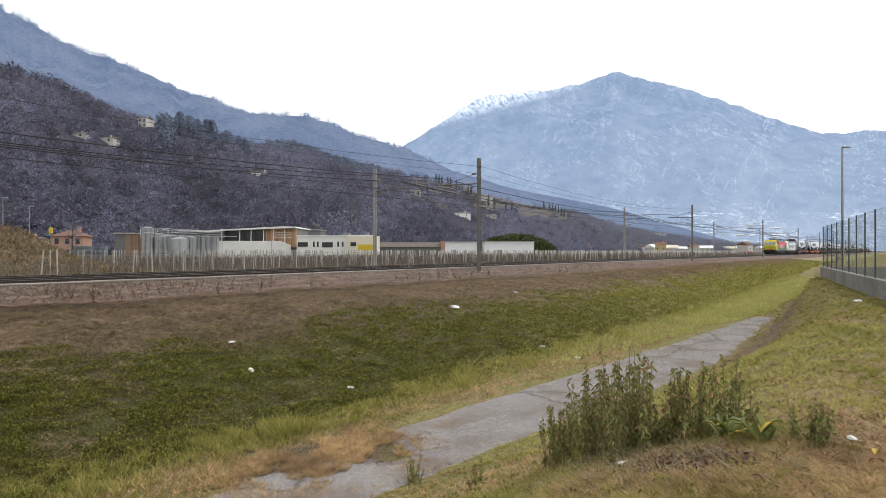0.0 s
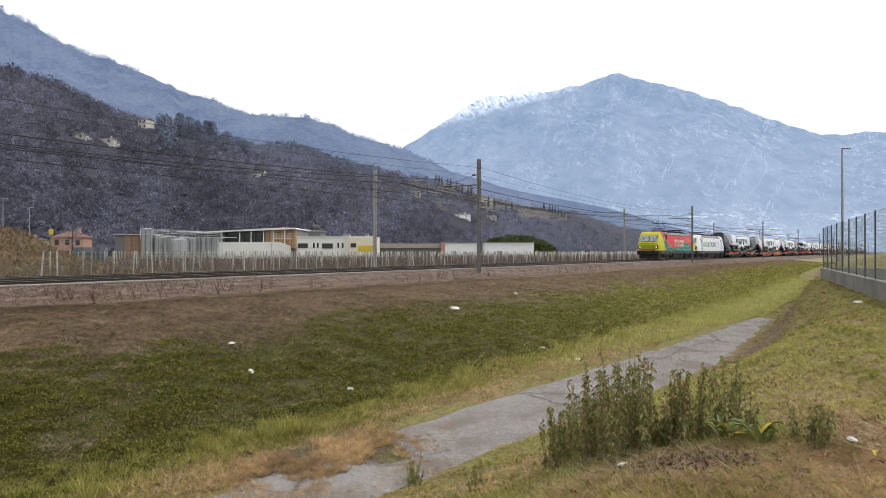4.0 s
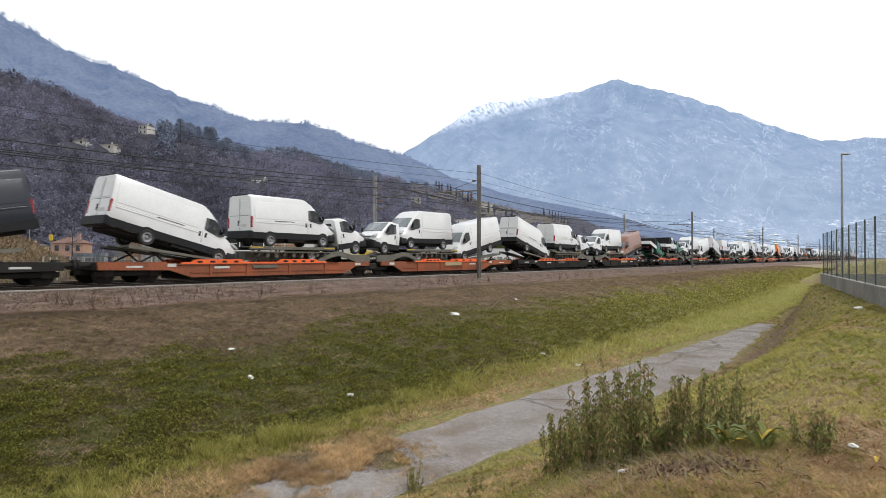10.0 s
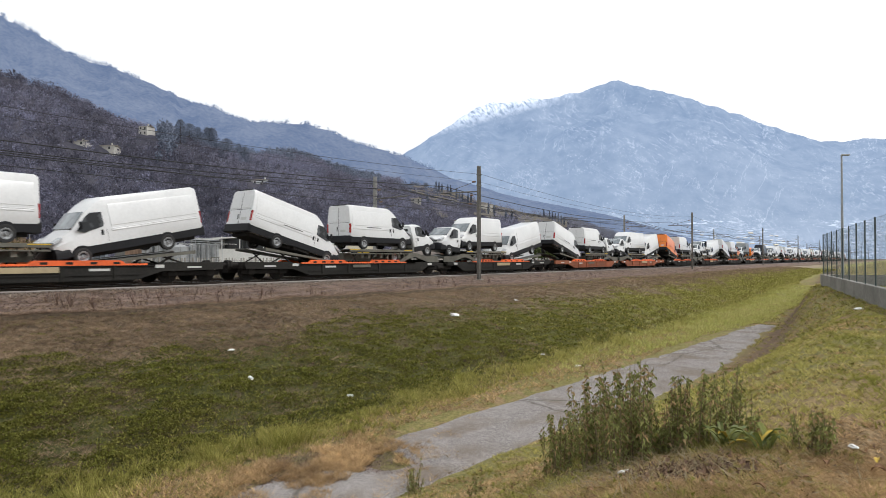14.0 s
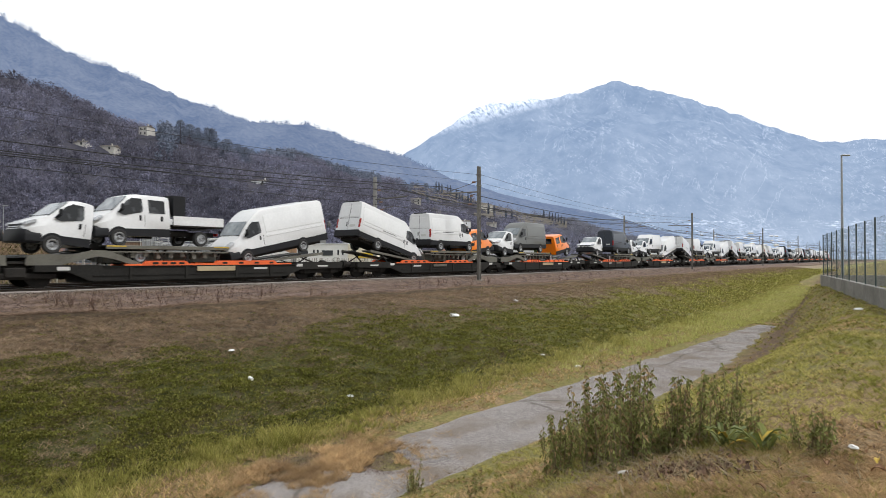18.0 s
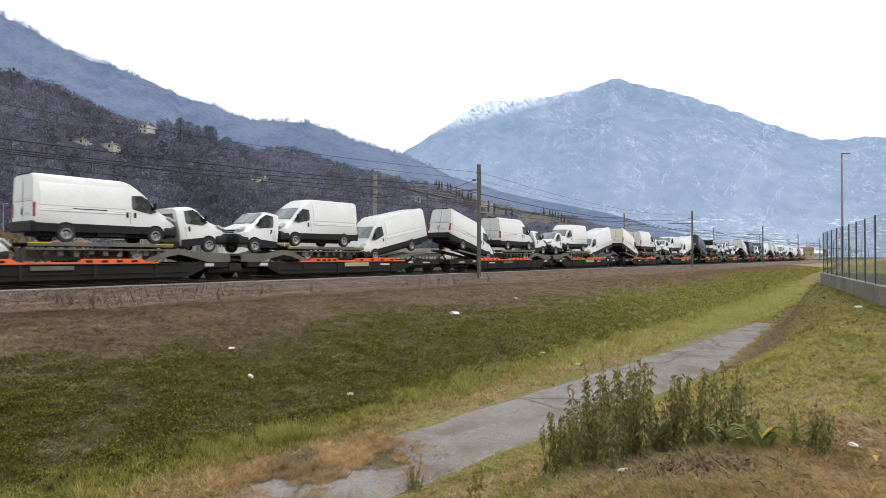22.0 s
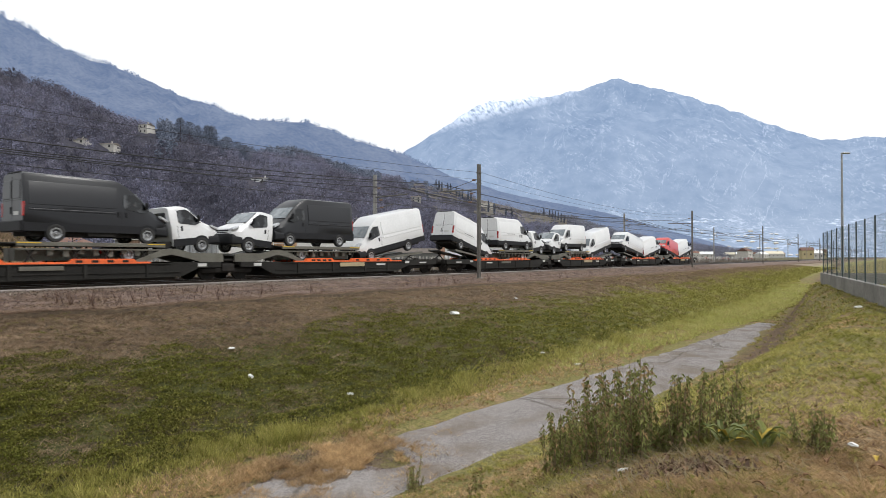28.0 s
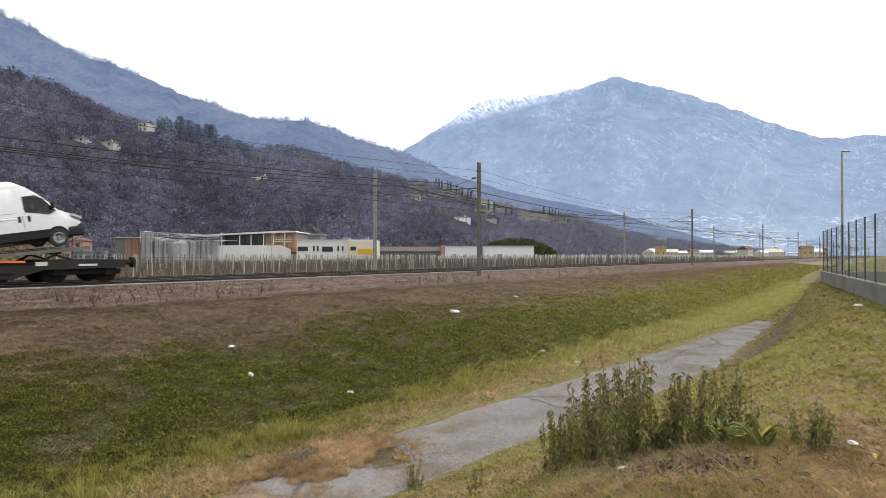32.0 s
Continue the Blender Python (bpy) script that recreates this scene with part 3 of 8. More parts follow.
        l.new(both, m2.inputs["Factor"]), l.new(col, m2.inputs["A"])
        col = m2.outputs["Result"]
    l.new(col, b.inputs["Base Color"])
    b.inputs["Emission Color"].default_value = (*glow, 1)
    # painted haze of the snowy mountain turns paler towards its foot
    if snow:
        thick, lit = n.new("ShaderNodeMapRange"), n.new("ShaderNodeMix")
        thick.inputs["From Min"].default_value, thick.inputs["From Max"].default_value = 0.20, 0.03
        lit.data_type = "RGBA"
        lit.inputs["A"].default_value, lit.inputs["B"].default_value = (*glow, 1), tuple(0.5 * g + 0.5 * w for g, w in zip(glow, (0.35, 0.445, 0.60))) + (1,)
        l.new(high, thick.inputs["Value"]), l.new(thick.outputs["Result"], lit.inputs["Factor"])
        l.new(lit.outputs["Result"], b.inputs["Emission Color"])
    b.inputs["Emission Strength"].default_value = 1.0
    return m


def by_view(rows):
    """Rows of (right of the middle, over the horizon, distance) in the lens's units to (side, distance, height)."""
    return [(px / 1119.7, d, 1.1 + up / 1119.7 * d) for px, up, d in rows]


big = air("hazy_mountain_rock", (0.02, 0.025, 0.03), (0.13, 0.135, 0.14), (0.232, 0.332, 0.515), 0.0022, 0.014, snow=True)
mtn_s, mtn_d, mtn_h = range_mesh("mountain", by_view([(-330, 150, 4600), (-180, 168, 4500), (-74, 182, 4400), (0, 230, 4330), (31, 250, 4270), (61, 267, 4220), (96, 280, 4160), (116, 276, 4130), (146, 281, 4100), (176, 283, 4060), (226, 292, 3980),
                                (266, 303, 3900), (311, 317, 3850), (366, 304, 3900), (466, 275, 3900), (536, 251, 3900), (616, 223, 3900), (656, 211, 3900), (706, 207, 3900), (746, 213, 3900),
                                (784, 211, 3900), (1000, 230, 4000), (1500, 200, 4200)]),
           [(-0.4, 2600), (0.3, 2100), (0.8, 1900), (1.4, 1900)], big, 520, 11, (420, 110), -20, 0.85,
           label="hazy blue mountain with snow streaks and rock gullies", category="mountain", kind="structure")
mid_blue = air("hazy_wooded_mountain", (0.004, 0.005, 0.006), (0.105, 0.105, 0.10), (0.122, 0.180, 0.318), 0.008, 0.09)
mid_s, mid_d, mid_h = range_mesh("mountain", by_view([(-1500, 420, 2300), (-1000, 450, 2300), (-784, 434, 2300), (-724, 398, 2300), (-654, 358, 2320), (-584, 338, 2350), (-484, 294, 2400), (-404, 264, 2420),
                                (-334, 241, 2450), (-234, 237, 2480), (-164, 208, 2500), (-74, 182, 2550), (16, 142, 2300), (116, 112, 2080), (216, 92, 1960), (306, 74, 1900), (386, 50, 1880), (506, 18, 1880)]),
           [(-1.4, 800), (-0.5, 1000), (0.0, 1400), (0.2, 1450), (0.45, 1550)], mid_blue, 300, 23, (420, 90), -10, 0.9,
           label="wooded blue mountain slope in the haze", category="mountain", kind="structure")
# forest floor with a little blue haze added as emission
wood = air("hazed_woodland_floor", (0.016, 0.015, 0.017), (0.08, 0.073, 0.08), (0.016, 0.020, 0.034), 0.03, 0.3)
HILL = by_view([(-1600, 330, 560), (-1100, 338, 600), (-784, 326, 640), (-684, 292, 660), (-584, 246, 690), (-514, 226, 700), (-444, 212, 720), (-384, 196, 740), (-334, 180, 760), (-264, 184, 790),
                (-144, 146, 850), (-64, 132, 900), (16, 118, 950), (76, 98, 980), (146, 80, 1020), (216, 70, 1080), (306, 42, 1150), (386, 26, 1250), (476, 14, 1350), (560, 6, 1450)])
HILL_FOOT = [(-1.45, 170), (-0.7, 215), (-0.35, 270), (-0.1, 330), (0.1, 480), (0.3, 800), (0.5, 1250)]
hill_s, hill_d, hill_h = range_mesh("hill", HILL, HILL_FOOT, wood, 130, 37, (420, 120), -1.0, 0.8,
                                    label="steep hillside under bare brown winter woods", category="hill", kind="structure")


def sheet(name, arrays, s0, s1, up0, up1, lift, material, mask, **tags):
    """A patchy cover on a hillside between two heights over the horizon, in tangents."""
    S, D, Z = arrays
    i0, i1 = np.searchsorted(S, (s0, s1))
    el = (Z[i0:i1] - 1.1) / D[i0:i1]
    top = el.max(1, keepdims=True)
    front = np.cumsum(el >= top - 1e-9, 1) == 0
    lo = np.interp(S[i0:i1], *up0)[:, None] if isinstance(up0, tuple) else up0
    hi = top + 1 if up1 is None else up1
    K = np.broadcast_to(np.arange(el.shape[1]), el.shape)
    ok = (el >= lo) & (el <= hi) & front & mask(np.broadcast_to(S[i0:i1, None], el.shape), K)
    ok = ok[:-1, :-1] & front[1:, 1:] & front[:-1, 1:] & front[1:, :-1]
    X = HEAD.x * D[i0:i1] + RIGHT.x * S[i0:i1, None] * D[i0:i1]
    Y = HEAD.y * D[i0:i1] + RIGHT.y * S[i0:i1, None] * D[i0:i1]
    V = np.stack([X - HEAD.x * lift, Y - HEAD.y * lift, Z[i0:i1] + lift], -1).reshape(-1, 3)
    nx = el.shape[1]
    a = (np.arange(el.shape[0] - 1)[:, None] * nx + np.arange(nx - 1)[None])[ok]
    F = np.stack([a, a + 1, a + nx + 1, a + nx], -1)[:, ::-1]
    used, inv = np.unique(F.ravel(), return_inverse=True)
    o = soup(name, V[used], inv.reshape(-1, 4), material, **tags)
    o.data.shade_smooth()
    return o


hay = mat("terrace_grass", (0.115, 0.10, 0.08), (0.075, 0.066, 0.056), rough=0.95, scale=0.05, fine=0.4, bump=0, world_space=True)
sheet("terrace_field", (hill_s, hill_d, hill_h), -0.028, 0.20, 0.048, 0.125, 0.6, hay, lambda s, k: fbm(s * 22, k * 0.1, 96, 3) > -0.25,
      label="pale grassy terraces on the hillside", category="terraces", kind="structure")


# ---------------------------------------------------------------- things in the distance
PX = 1 / 1119.7
M["plaster"] = mat("pale_plaster", (0.5, 0.48, 0.44), (0.4, 0.385, 0.36), rough=0.9, scale=0.5, fine=6, rnd=0.15)
M["pink_plaster"] = mat("pink_plaster", (0.42, 0.25, 0.18), (0.34, 0.2, 0.145), rough=0.9, scale=0.4, fine=5)
M["yellow_plaster"] = mat("yellow_plaster", (0.5, 0.42, 0.24), (0.42, 0.35, 0.2), rough=0.9, scale=0.4, fine=5)
M["roof_tile"] = mat("clay_roof_tiles", (0.2, 0.105, 0.075), (0.13, 0.075, 0.06), rough=0.9, scale=1.0, fine=10, rnd=0.2)
M["snow_roof"] = mat("snow_on_roof", (0.78, 0.79, 0.8), (0.66, 0.67, 0.69), rough=0.8, scale=0.6, fine=5)
M["larch_old"] = mat("weathered_larch_boards", (0.30, 0.195, 0.135), (0.20, 0.13, 0.09), rough=0.85, scale=1.0, fine=8, rnd=0.25)
M["larch"] = mat("larch_boards", (0.56, 0.345, 0.205), (0.42, 0.25, 0.14), rough=0.8, scale=1.0, fine=8, rnd=0.25)
M["grey_board"] = mat("weathered_boards", (0.2, 0.2, 0.195), (0.14, 0.14, 0.135), rough=0.85, rnd=0.2)
M["steel_tank"] = mat("stainless_steel", (0.42, 0.43, 0.44), (0.3, 0.31, 0.32), rough=0.4, metal=0.55, scale=0.8, fine=5)
M["hall_white"] = mat("white_plaster_coat", (0.74, 0.73, 0.70), (0.62, 0.61, 0.585), rough=0.85, scale=0.5, fine=6)
M["hall_cream"] = mat("cream_plaster_coat", (0.70, 0.64, 0.5), (0.6, 0.55, 0.43), rough=0.85, scale=0.5, fine=6)
M["old_roof"] = mat("old_brown_roof", (0.16, 0.135, 0.115), (0.09, 0.078, 0.07), rough=0.95, scale=0.6, fine=4)
M["window"] = mat("dark_window", (0.02, 0.023, 0.026), (0.035, 0.038, 0.042), rough=0.15, bump=0)
M["crate"] = mat("blue_grey_crate", (0.16, 0.18, 0.205), (0.11, 0.125, 0.145), rough=0.6, rnd=0.25)
M["yellow_paint"] = mat("yellow_paint", (0.6, 0.42, 0.02), (0.5, 0.35, 0.03), rough=0.6)
M["stone_wall"] = mat("dry_stone", (0.27, 0.245, 0.2), (0.16, 0.145, 0.12), rough=0.95, scale=0.3, fine=2)
# needles lightened and blued: the hill's haze sits in their colour
M["conifer"] = mat("hazed_conifer_needles", (0.128, 0.150, 0.201), (0.191, 0.217, 0.279), rough=0.95, spec=0.1, island=0.15, scale=0.2, bump=0)
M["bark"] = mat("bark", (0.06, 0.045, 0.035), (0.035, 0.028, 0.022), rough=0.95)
# twig colours are tinted towards the blue of the haze
M["bare_wood"] = mat("hazed_bare_twigs", (0.143, 0.142, 0.190), (0.222, 0.216, 0.280), rough=0.95, spec=0.1, leaf=0.35, island=0.06, scale=0.022, fine=0.14, bump=0, world_space=True)
M["bare_wood_dark"] = mat("hazed_dark_twigs", (0.082, 0.082, 0.108), (0.127, 0.124, 0.158), rough=0.95, spec=0.1, leaf=0.35, island=0.06, scale=0.022, fine=0.14, bump=0, world_space=True)
M["bare_wood_pale"] = mat("hazed_pale_twigs", (0.205, 0.213, 0.294), (0.284, 0.288, 0.387), rough=0.95, spec=0.1, leaf=0.35, island=0.06, scale=0.022, fine=0.14, bump=0, world_space=True)
M["bare_wood_far"] = mat("hazed_far_twigs", (0.180, 0.190, 0.234), (0.258, 0.264, 0.306), rough=0.95, spec=0.1, leaf=0.35, island=0.06, scale=0.022, fine=0.14, bump=0, world_space=True)
M["evergreen"] = mat("evergreen_leaves", (0.035, 0.055, 0.012), (0.08, 0.095, 0.022), rough=0.9, island=0.4, scale=0.2, bump=0)


def aside(px, dist, z=-0.75):
    """A frame whose x runs to the right, y away and z up, at that place."""
    p = spot((px - 784) * PX, dist)
    return pose(p.x, p.y, z, 0, 0, HEADING - 90)


def hill_at(px, up):
    """The place on the hillside that shows at that height over the horizon."""
    i = int(np.argmin(np.abs(hill_s - (px - 784) * PX)))
    el = (hill_h[i] - 1.1) / hill_d[i]
    ok = np.nonzero(el >= up * PX)[0]
    k = int(ok[0]) if len(ok) else int(np.argmax(el))
    p = spot(hill_s[i], hill_d[i, k])
    return Vector((p.x, p.y, float(hill_h[i, k]))), float(hill_d[i, k])


def house(w, d, h, wall, roof, label, rows=2, cols=4, name="house", pitch=0.32, hip=False):
    e = base(name, label=label, category="house")
    part("wall", boxes((-w / 2, w / 2, 0, d, -3, h)), M[wall], e)
    o = 0.35
    rings = [[(x, -o, h), (x, d + o, h), (x, d / 2, h + d * pitch)] for x in (-w / 2 - o, w / 2 + o)]
    if hip:
        rings = [[(-w / 2 - o, -o, h), (w / 2 + o, -o, h), (w / 2 + o, d + o, h), (-w / 2 - o, d + o, h)],
                 [(-w * 0.12, d / 2 - 0.05, h + d * pitch), (w * 0.12, d / 2 - 0.05, h + d * pitch), (w * 0.12, d / 2 + 0.05, h + d * pitch), (-w * 0.12, d / 2 + 0.05, h + d * pitch)]]
    rf = part("roof", loft(rings), M[roof], e)
    part("chimney", boxes((w * 0.2, w * 0.2 + 0.7, d * 0.35, d * 0.35 + 0.7, h, h + d * pitch + 0.8)), M[wall], rf)
    win = part("window", boxes((-0.45, 0.45, -0.06, 0.02, -0.65, 0.65)), M["window"], e)
    first = True
    for r in range(rows):
        for c in range(cols):
            m = pose(-w / 2 + w * (c + 0.5) / cols, 0, h * (r + 0.55) / rows)
            if first:
                win.matrix_basis, first = m, False
            else:
                again("window", win, m, e)
    return e


def winery():
    D = 165
    k = D * PX

    def x(px):
        return (px - 365) * k

    def z(py):
        return 1.1 + (444 - py) * k + 0.75
    e = base("winery", aside(365, D), label="winery hall with larch cladding, dark glazing and a thin roof", category="building")
    part("roof", slab([(x(332), z(412)), (x(527), z(404)), (x(527), z(402)), (x(505), z(401.4)), (x(332), z(410.5))], -2.5, 16), M["hall_white"], e, "thin pale overhanging roof")
    part("wall", slab([(x(335), -1), (x(470), -1), (x(470), z(405.5)), (x(335), z(412))], 0.6, 15), M["grey_board"], e)
    part("end_wall", slab([(x(470), -1), (x(524), -1), (x(524), z(404)), (x(470), z(405.5))], 0.2, 15), M["grey_board"], e)
    part("parapet", slab([(x(378), -1), (x(518), -1), (x(518), z(434)), (x(500), z(427)), (x(378), z(427))], -2.4, -2.1), M["hall_white"], e)
    for a, b in ((397, 427), (429, 447), (449, 469)):
        part("pane", boxes((x(a), x(b), 0.45, 0.6, z(426), z(408.5))), M["window"], e, "dark glazing")
    board = part("board", boxes((-0.19, 0.19, 0.08, 0.2, z(438), z(406))), M["larch"], e)
    board.matrix_basis = pose(x(471), 0, 0)
    for i in range(1, 20):
        again("board", board, pose(x(471) + i * 0.41, 0, 0), e)
    for px in (396, 428, 448, 470, 487, 507):
        part("column", boxes((x(px) - 0.11, x(px) + 0.11, -1.9, -1.65, -1, z(405.5))), M["hall_white"], e)
    part("balcony_rail", boxes((x(487), x(520), -1.95, -1.9, z(417), z(416)), (x(487), x(520), -1.95, -1.9, z(413), z(412.3)), (x(487), x(520), -1.95, -1.9, z(421), z(420))), M["hall_white"], e)
    a = base("winery_annex", aside(365, D), label="low annex clad in grey and brown boards", category="building")
    part("wall", boxes((x(203), x(262), 0, 12, -1, z(414))), M["grey_board"], a)
    part("roof", boxes((x(201), x(264), -0.5, 12.5, z(414), z(412.3))), M["plaster"], a)
    b2 = part("board", boxes((-0.2, 0.2, -0.14, 0.0, -1, z(415))), M["larch_old"], a)
    b2.matrix_basis = pose(x(223), 0, 0)
    for i in range(1, 13):
        again("board", b2, pose(x(223) + i * 0.43, 0, 0), a)
    for px, r, top, y in ((268, 1.0, 404, -3), (276, 1.0, 405, -3.5), (291, 1.2, 417, -3), (303, 1.1, 418, -2.5), (313, 1.1, 418, -2.5), (333, 2.3, 424, -5), (357, 1.2, 419, -2), (367, 1.2, 419, -2), (376, 1.1, 420, -2), (386, 1.1, 420, -2), (352, 1.0, 421, -4)):
        t = base("storage_tank", aside(365, D) @ pose(x(px), y, 0), label="stainless steel storage tank with conical top", category="tank", group="storage tanks")
        part("shell", cyls(((0, 0, -1), (0, 0, z(top)), r, r, 18)), M["steel_tank"], t)
        part("cone", cyls(((0, 0, z(top)), (0, 0, z(top) + r * 0.3), r, 0.1, 18)), M["steel_tank"], t)
        part("ladder", cyls(((r * 0.3, -r - 0.1, 0), (r * 0.3, -r - 0.1, z(top)), 0.04, 0.04, 4), ((r * 0.3 + 0.4, -r - 0.05, 0), (r * 0.3 + 0.4, -r - 0.05, z(top)), 0.04, 0.04, 4)), M["pole"], t)
    g = base("pipe_gantry", aside(365, D), label="white steel pipe gantry above the tanks", category="gantry")
    for i in range(7):
        px = 266 + i * 23
        part("gantry_post", cyls(((x(px), -4.6, -1), (x(px), -4.6, z(404 + i * 1.2)), 0.07, 0.07, 6)), M["steel_tank"], g)
    for j, py in enumerate((404, 407, 410, 414)):
        part("pipe", cyls(((x(264), -4.4 + j * 0.3, z(py)), (x(404), -4.4 + j * 0.3, z(py + 7)), 0.09, 0.09, 6)), M["steel_tank"], g)
    for i in range(6):
        part("cross_pipe", cyls(((x(272 + i * 24), -4.6, z(405 + i)), (x(276 + i * 24), 1.5, z(408 + i)), 0.08, 0.08, 6)), M["plaster"], g)
    lat = random.Random(77)
    for i in range(34):
        px, py = lat.uniform(262, 402), lat.uniform(403, 424)
        py = max(py, 403 + (px - 262) * 0.07)
        L, yy = lat.uniform(1.0, 4.5), lat.uniform(-4.9, -2.0)
        if i % 3:
            part("pipe", cyls(((x(px), yy, z(py)), (x(px) + L, yy, z(py) - 0.03 * L), 0.05, 0.05, 6)), M["hall_white"], g)
        else:
            part("gantry_post", cyls(((x(px), yy, z(py) - L * 0.6), (x(px), yy, z(py)), 0.045, 0.045, 6)), M["hall_white"], g)
    w = base("white_hall", aside(600, 158), label="low white industrial hall with dark windows", category="building")
    k2 = 158 * PX

    def zz(py):
        return 1.1 + (444 - py) * k2 + 0.75
    part("wall", boxes((-75 * k2, 16 * k2, 0, 14, -1, zz(418))), M["hall_white"], w)
    part("wall", boxes((16 * k2, 62 * k2, -0.6, 14, -1, zz(418))), M["hall_cream"], w, "cream end of the hall")
    part("coping", boxes((-75.5 * k2, 62.5 * k2, -0.15, 14.2, zz(418), zz(416.8))), M["snow_roof"], w)
    for a, b, t, q in ((-73, -55, 429, 437), (-46, -43, 428, 437), (-39, -36, 428, 437), (-30, -11, 429, 438), (-3, 0, 428, 437), (5, 8, 428, 437), (21, 31, 429, 436)):
        part("window", boxes((a * k2, b * k2, -0.7 if a > 16 else -0.1, -0.55 if a > 16 else 0.05, zz(q), zz(t))), M["window"], w)
    part("yellow_panel", boxes((34 * k2, 61 * k2, -0.72, -0.58, zz(443), zz(433))), M["yellow_paint"], w)
    part("roof_unit", boxes((2 * k2, 14 * k2, 4, 7, zz(417), zz(412)), (42 * k2, 48 * k2, 4, 7, zz(417), zz(411))), M["grey_board"], w)
    b = base("grey_block", aside(545, 205), label="grey flat-roofed block behind the winery", category="building")
    part("wall", boxes((-4.2, 4.0, 0, 10, -1, 1.85 + (444 - 408) * 205 * PX)), M["grey_board"], b)
    part("roof", boxes((-4.5, 4.3, -0.3, 10.3, 1.85 + (444 - 408) * 205 * PX, 2.2 + (444 - 408) * 205 * PX)), M["steel_tank"], b)


winery()


def valley_buildings():
    h = house(6.8, 6.5, 5.3, "pink_plaster", "roof_tile", "pink plastered house with a hipped tiled roof", 2, 3, pitch=0.24, hip=True)
    h.matrix_basis = aside(119, 150) @ pose(0, 0, 0, 0, 0, 12)
    h = house(8.0, 5, 3.0, "yellow_plaster", "old_roof", "small yellow house with a grey roof", 1, 4, pitch=0.16)
    h.matrix_basis = aside(39, 165) @ pose(0, 0, 1.7)
    for a, b, D, t in ((786, 846, 262, 429), (858, 945, 255, 428.5)):
        e = base("warehouse", aside((a + b) / 2, D), label="long low white warehouse", category="building", group="white warehouses")
        hw, tz = (b - a) / 2 * D * PX, 1.85 + (444 - t) * D * PX
        part("wall", boxes((-hw, hw, 0, 15, -1, tz)), M["snow_roof"], e)
        part("roof", boxes((-hw - 0.3, hw + 0.3, -0.3, 15.3, tz, tz + 0.25)), M["plaster"], e)
        part("door", boxes((-hw * 0.5, -hw * 0.3, -0.05, 0.05, -1, 2.2)), M["grey_board"], e)
    e = base("greenhouse_shed", aside(722, 232), label="long brown shed with a patchy roof", category="building")
    part("wall", boxes((-12, 12, 0, 9, -1, 3.2)), M["grey_board"], e)
    part("roof", loft([[(x, -0.5, 3.2), (x, 9.5, 3.2), (x, 4.5, 5.0)] for x in (-12.4, 12.4)]), M["old_roof"], e)
    part("brick_end", boxes((12.0, 13.6, -0.3, 6, -1, 5.4)), M["pink_plaster"], e)
    # stacked crates
    st = base("crate_stack", aside(157, 84), label="stack of blue-grey plastic crates beside the vineyard", category="crates")
    first = None
    for i in range(6):
        for j in range(4):
            m = pose(-1.75 + i * 0.7, 0.02 * ((i * 7 + j * 3) % 5), j * 0.62)
            if first is None:
                first = part("crate", boxes((-0.33, 0.33, 0, 0.9, 0, 0.08), (-0.33, 0.33, 0, 0.05, 0.08, 0.2), (-0.33, 0.33, 0, 0.05, 0.3, 0.4), (-0.33, 0.33, 0, 0.05, 0.5, 0.58), (-0.33, -0.27, 0, 0.9, 0.08, 0.58), (0.27, 0.33, 0, 0.9, 0.08, 0.58),
                                           (-0.33, 0.33, 0.85, 0.9, 0.08, 0.58)), M["crate"], st)
                first.matrix_basis = m
            else:
                again("crate", first, m, st)
    for px, D, top in ((5, 95, 350), (52, 100, 366), (480, 140, 408)):
        e = base("street_lamp", aside(px, D), label="slender grey street lamp post", category="lamp", group="street lamps")
        hz = 1.85 + (444 - top) * D * PX
        part("pole", cyls(((0, 0, -1), (0, 0, hz), 0.09, 0.05, 8)), M["lamp_post"], e)
        part("lamp_head", boxes((-0.1, 0.7, -0.12, 0.12, hz - 0.06, hz + 0.06, 0.02)), M["lamp_post"], e)
    e = base("yellow_sign", aside(90, 130), label="yellow sign on a thin post", category="sign")
    part("post", cyls(((0, 0, -1), (0, 0, 7.2), 0.06, 0.06, 6)), M["lamp_post"], e)
    part("board", boxes((-0.45, 0.45, -0.1, 0.1, 5.3, 6.6, 0.1)), M["yellow_paint"], e)
    # villas on the hillside
    for px, up, w, hh, wall, lab in ((252, 217, 17, 17, "plaster", "pale villa tower on the wooded hilltop"), (276, 217, 30, 9, "plaster", "low pale wing of the hilltop villa"), (132, 196, 34, 8, "plaster", "pale villa on the wooded slope"),
                                     (186, 193, 30, 8, "plaster", "pale villa on the wooded slope"), (455, 132, 30, 8, "snow_roof", "white house on the wooded slope"), (458, 181, 9, 9, "plaster", "small house by the ridge"),
                                     (738, 95, 18, 10, "plaster", "stone farmhouse among the terraces"), (852, 88, 36, 8, "plaster", "large pale farmhouse among the terraces"), (818, 58, 30, 8, "snow_roof", "white house below the terraces"),
                                     (870, 56, 18, 7, "plaster", "small pale house below the terraces"), (1165, 46, 34, 5, "snow_roof", "long pale roof on the far slope")):
        p, D = hill_at(px, up)
        k = D * PX
        h = house(w * k, 9 * min(1, w / 20), hh * k * 0.95, wall, "old_roof", lab, 2 if hh > 9 else 1, max(2, w // 12), pitch=0.14)
        h.matrix_basis = pose(p.x, p.y, p.z - 0.5, 0, 0, HEADING - 90 + (px % 7 - 3) * 4)


valley_buildings()


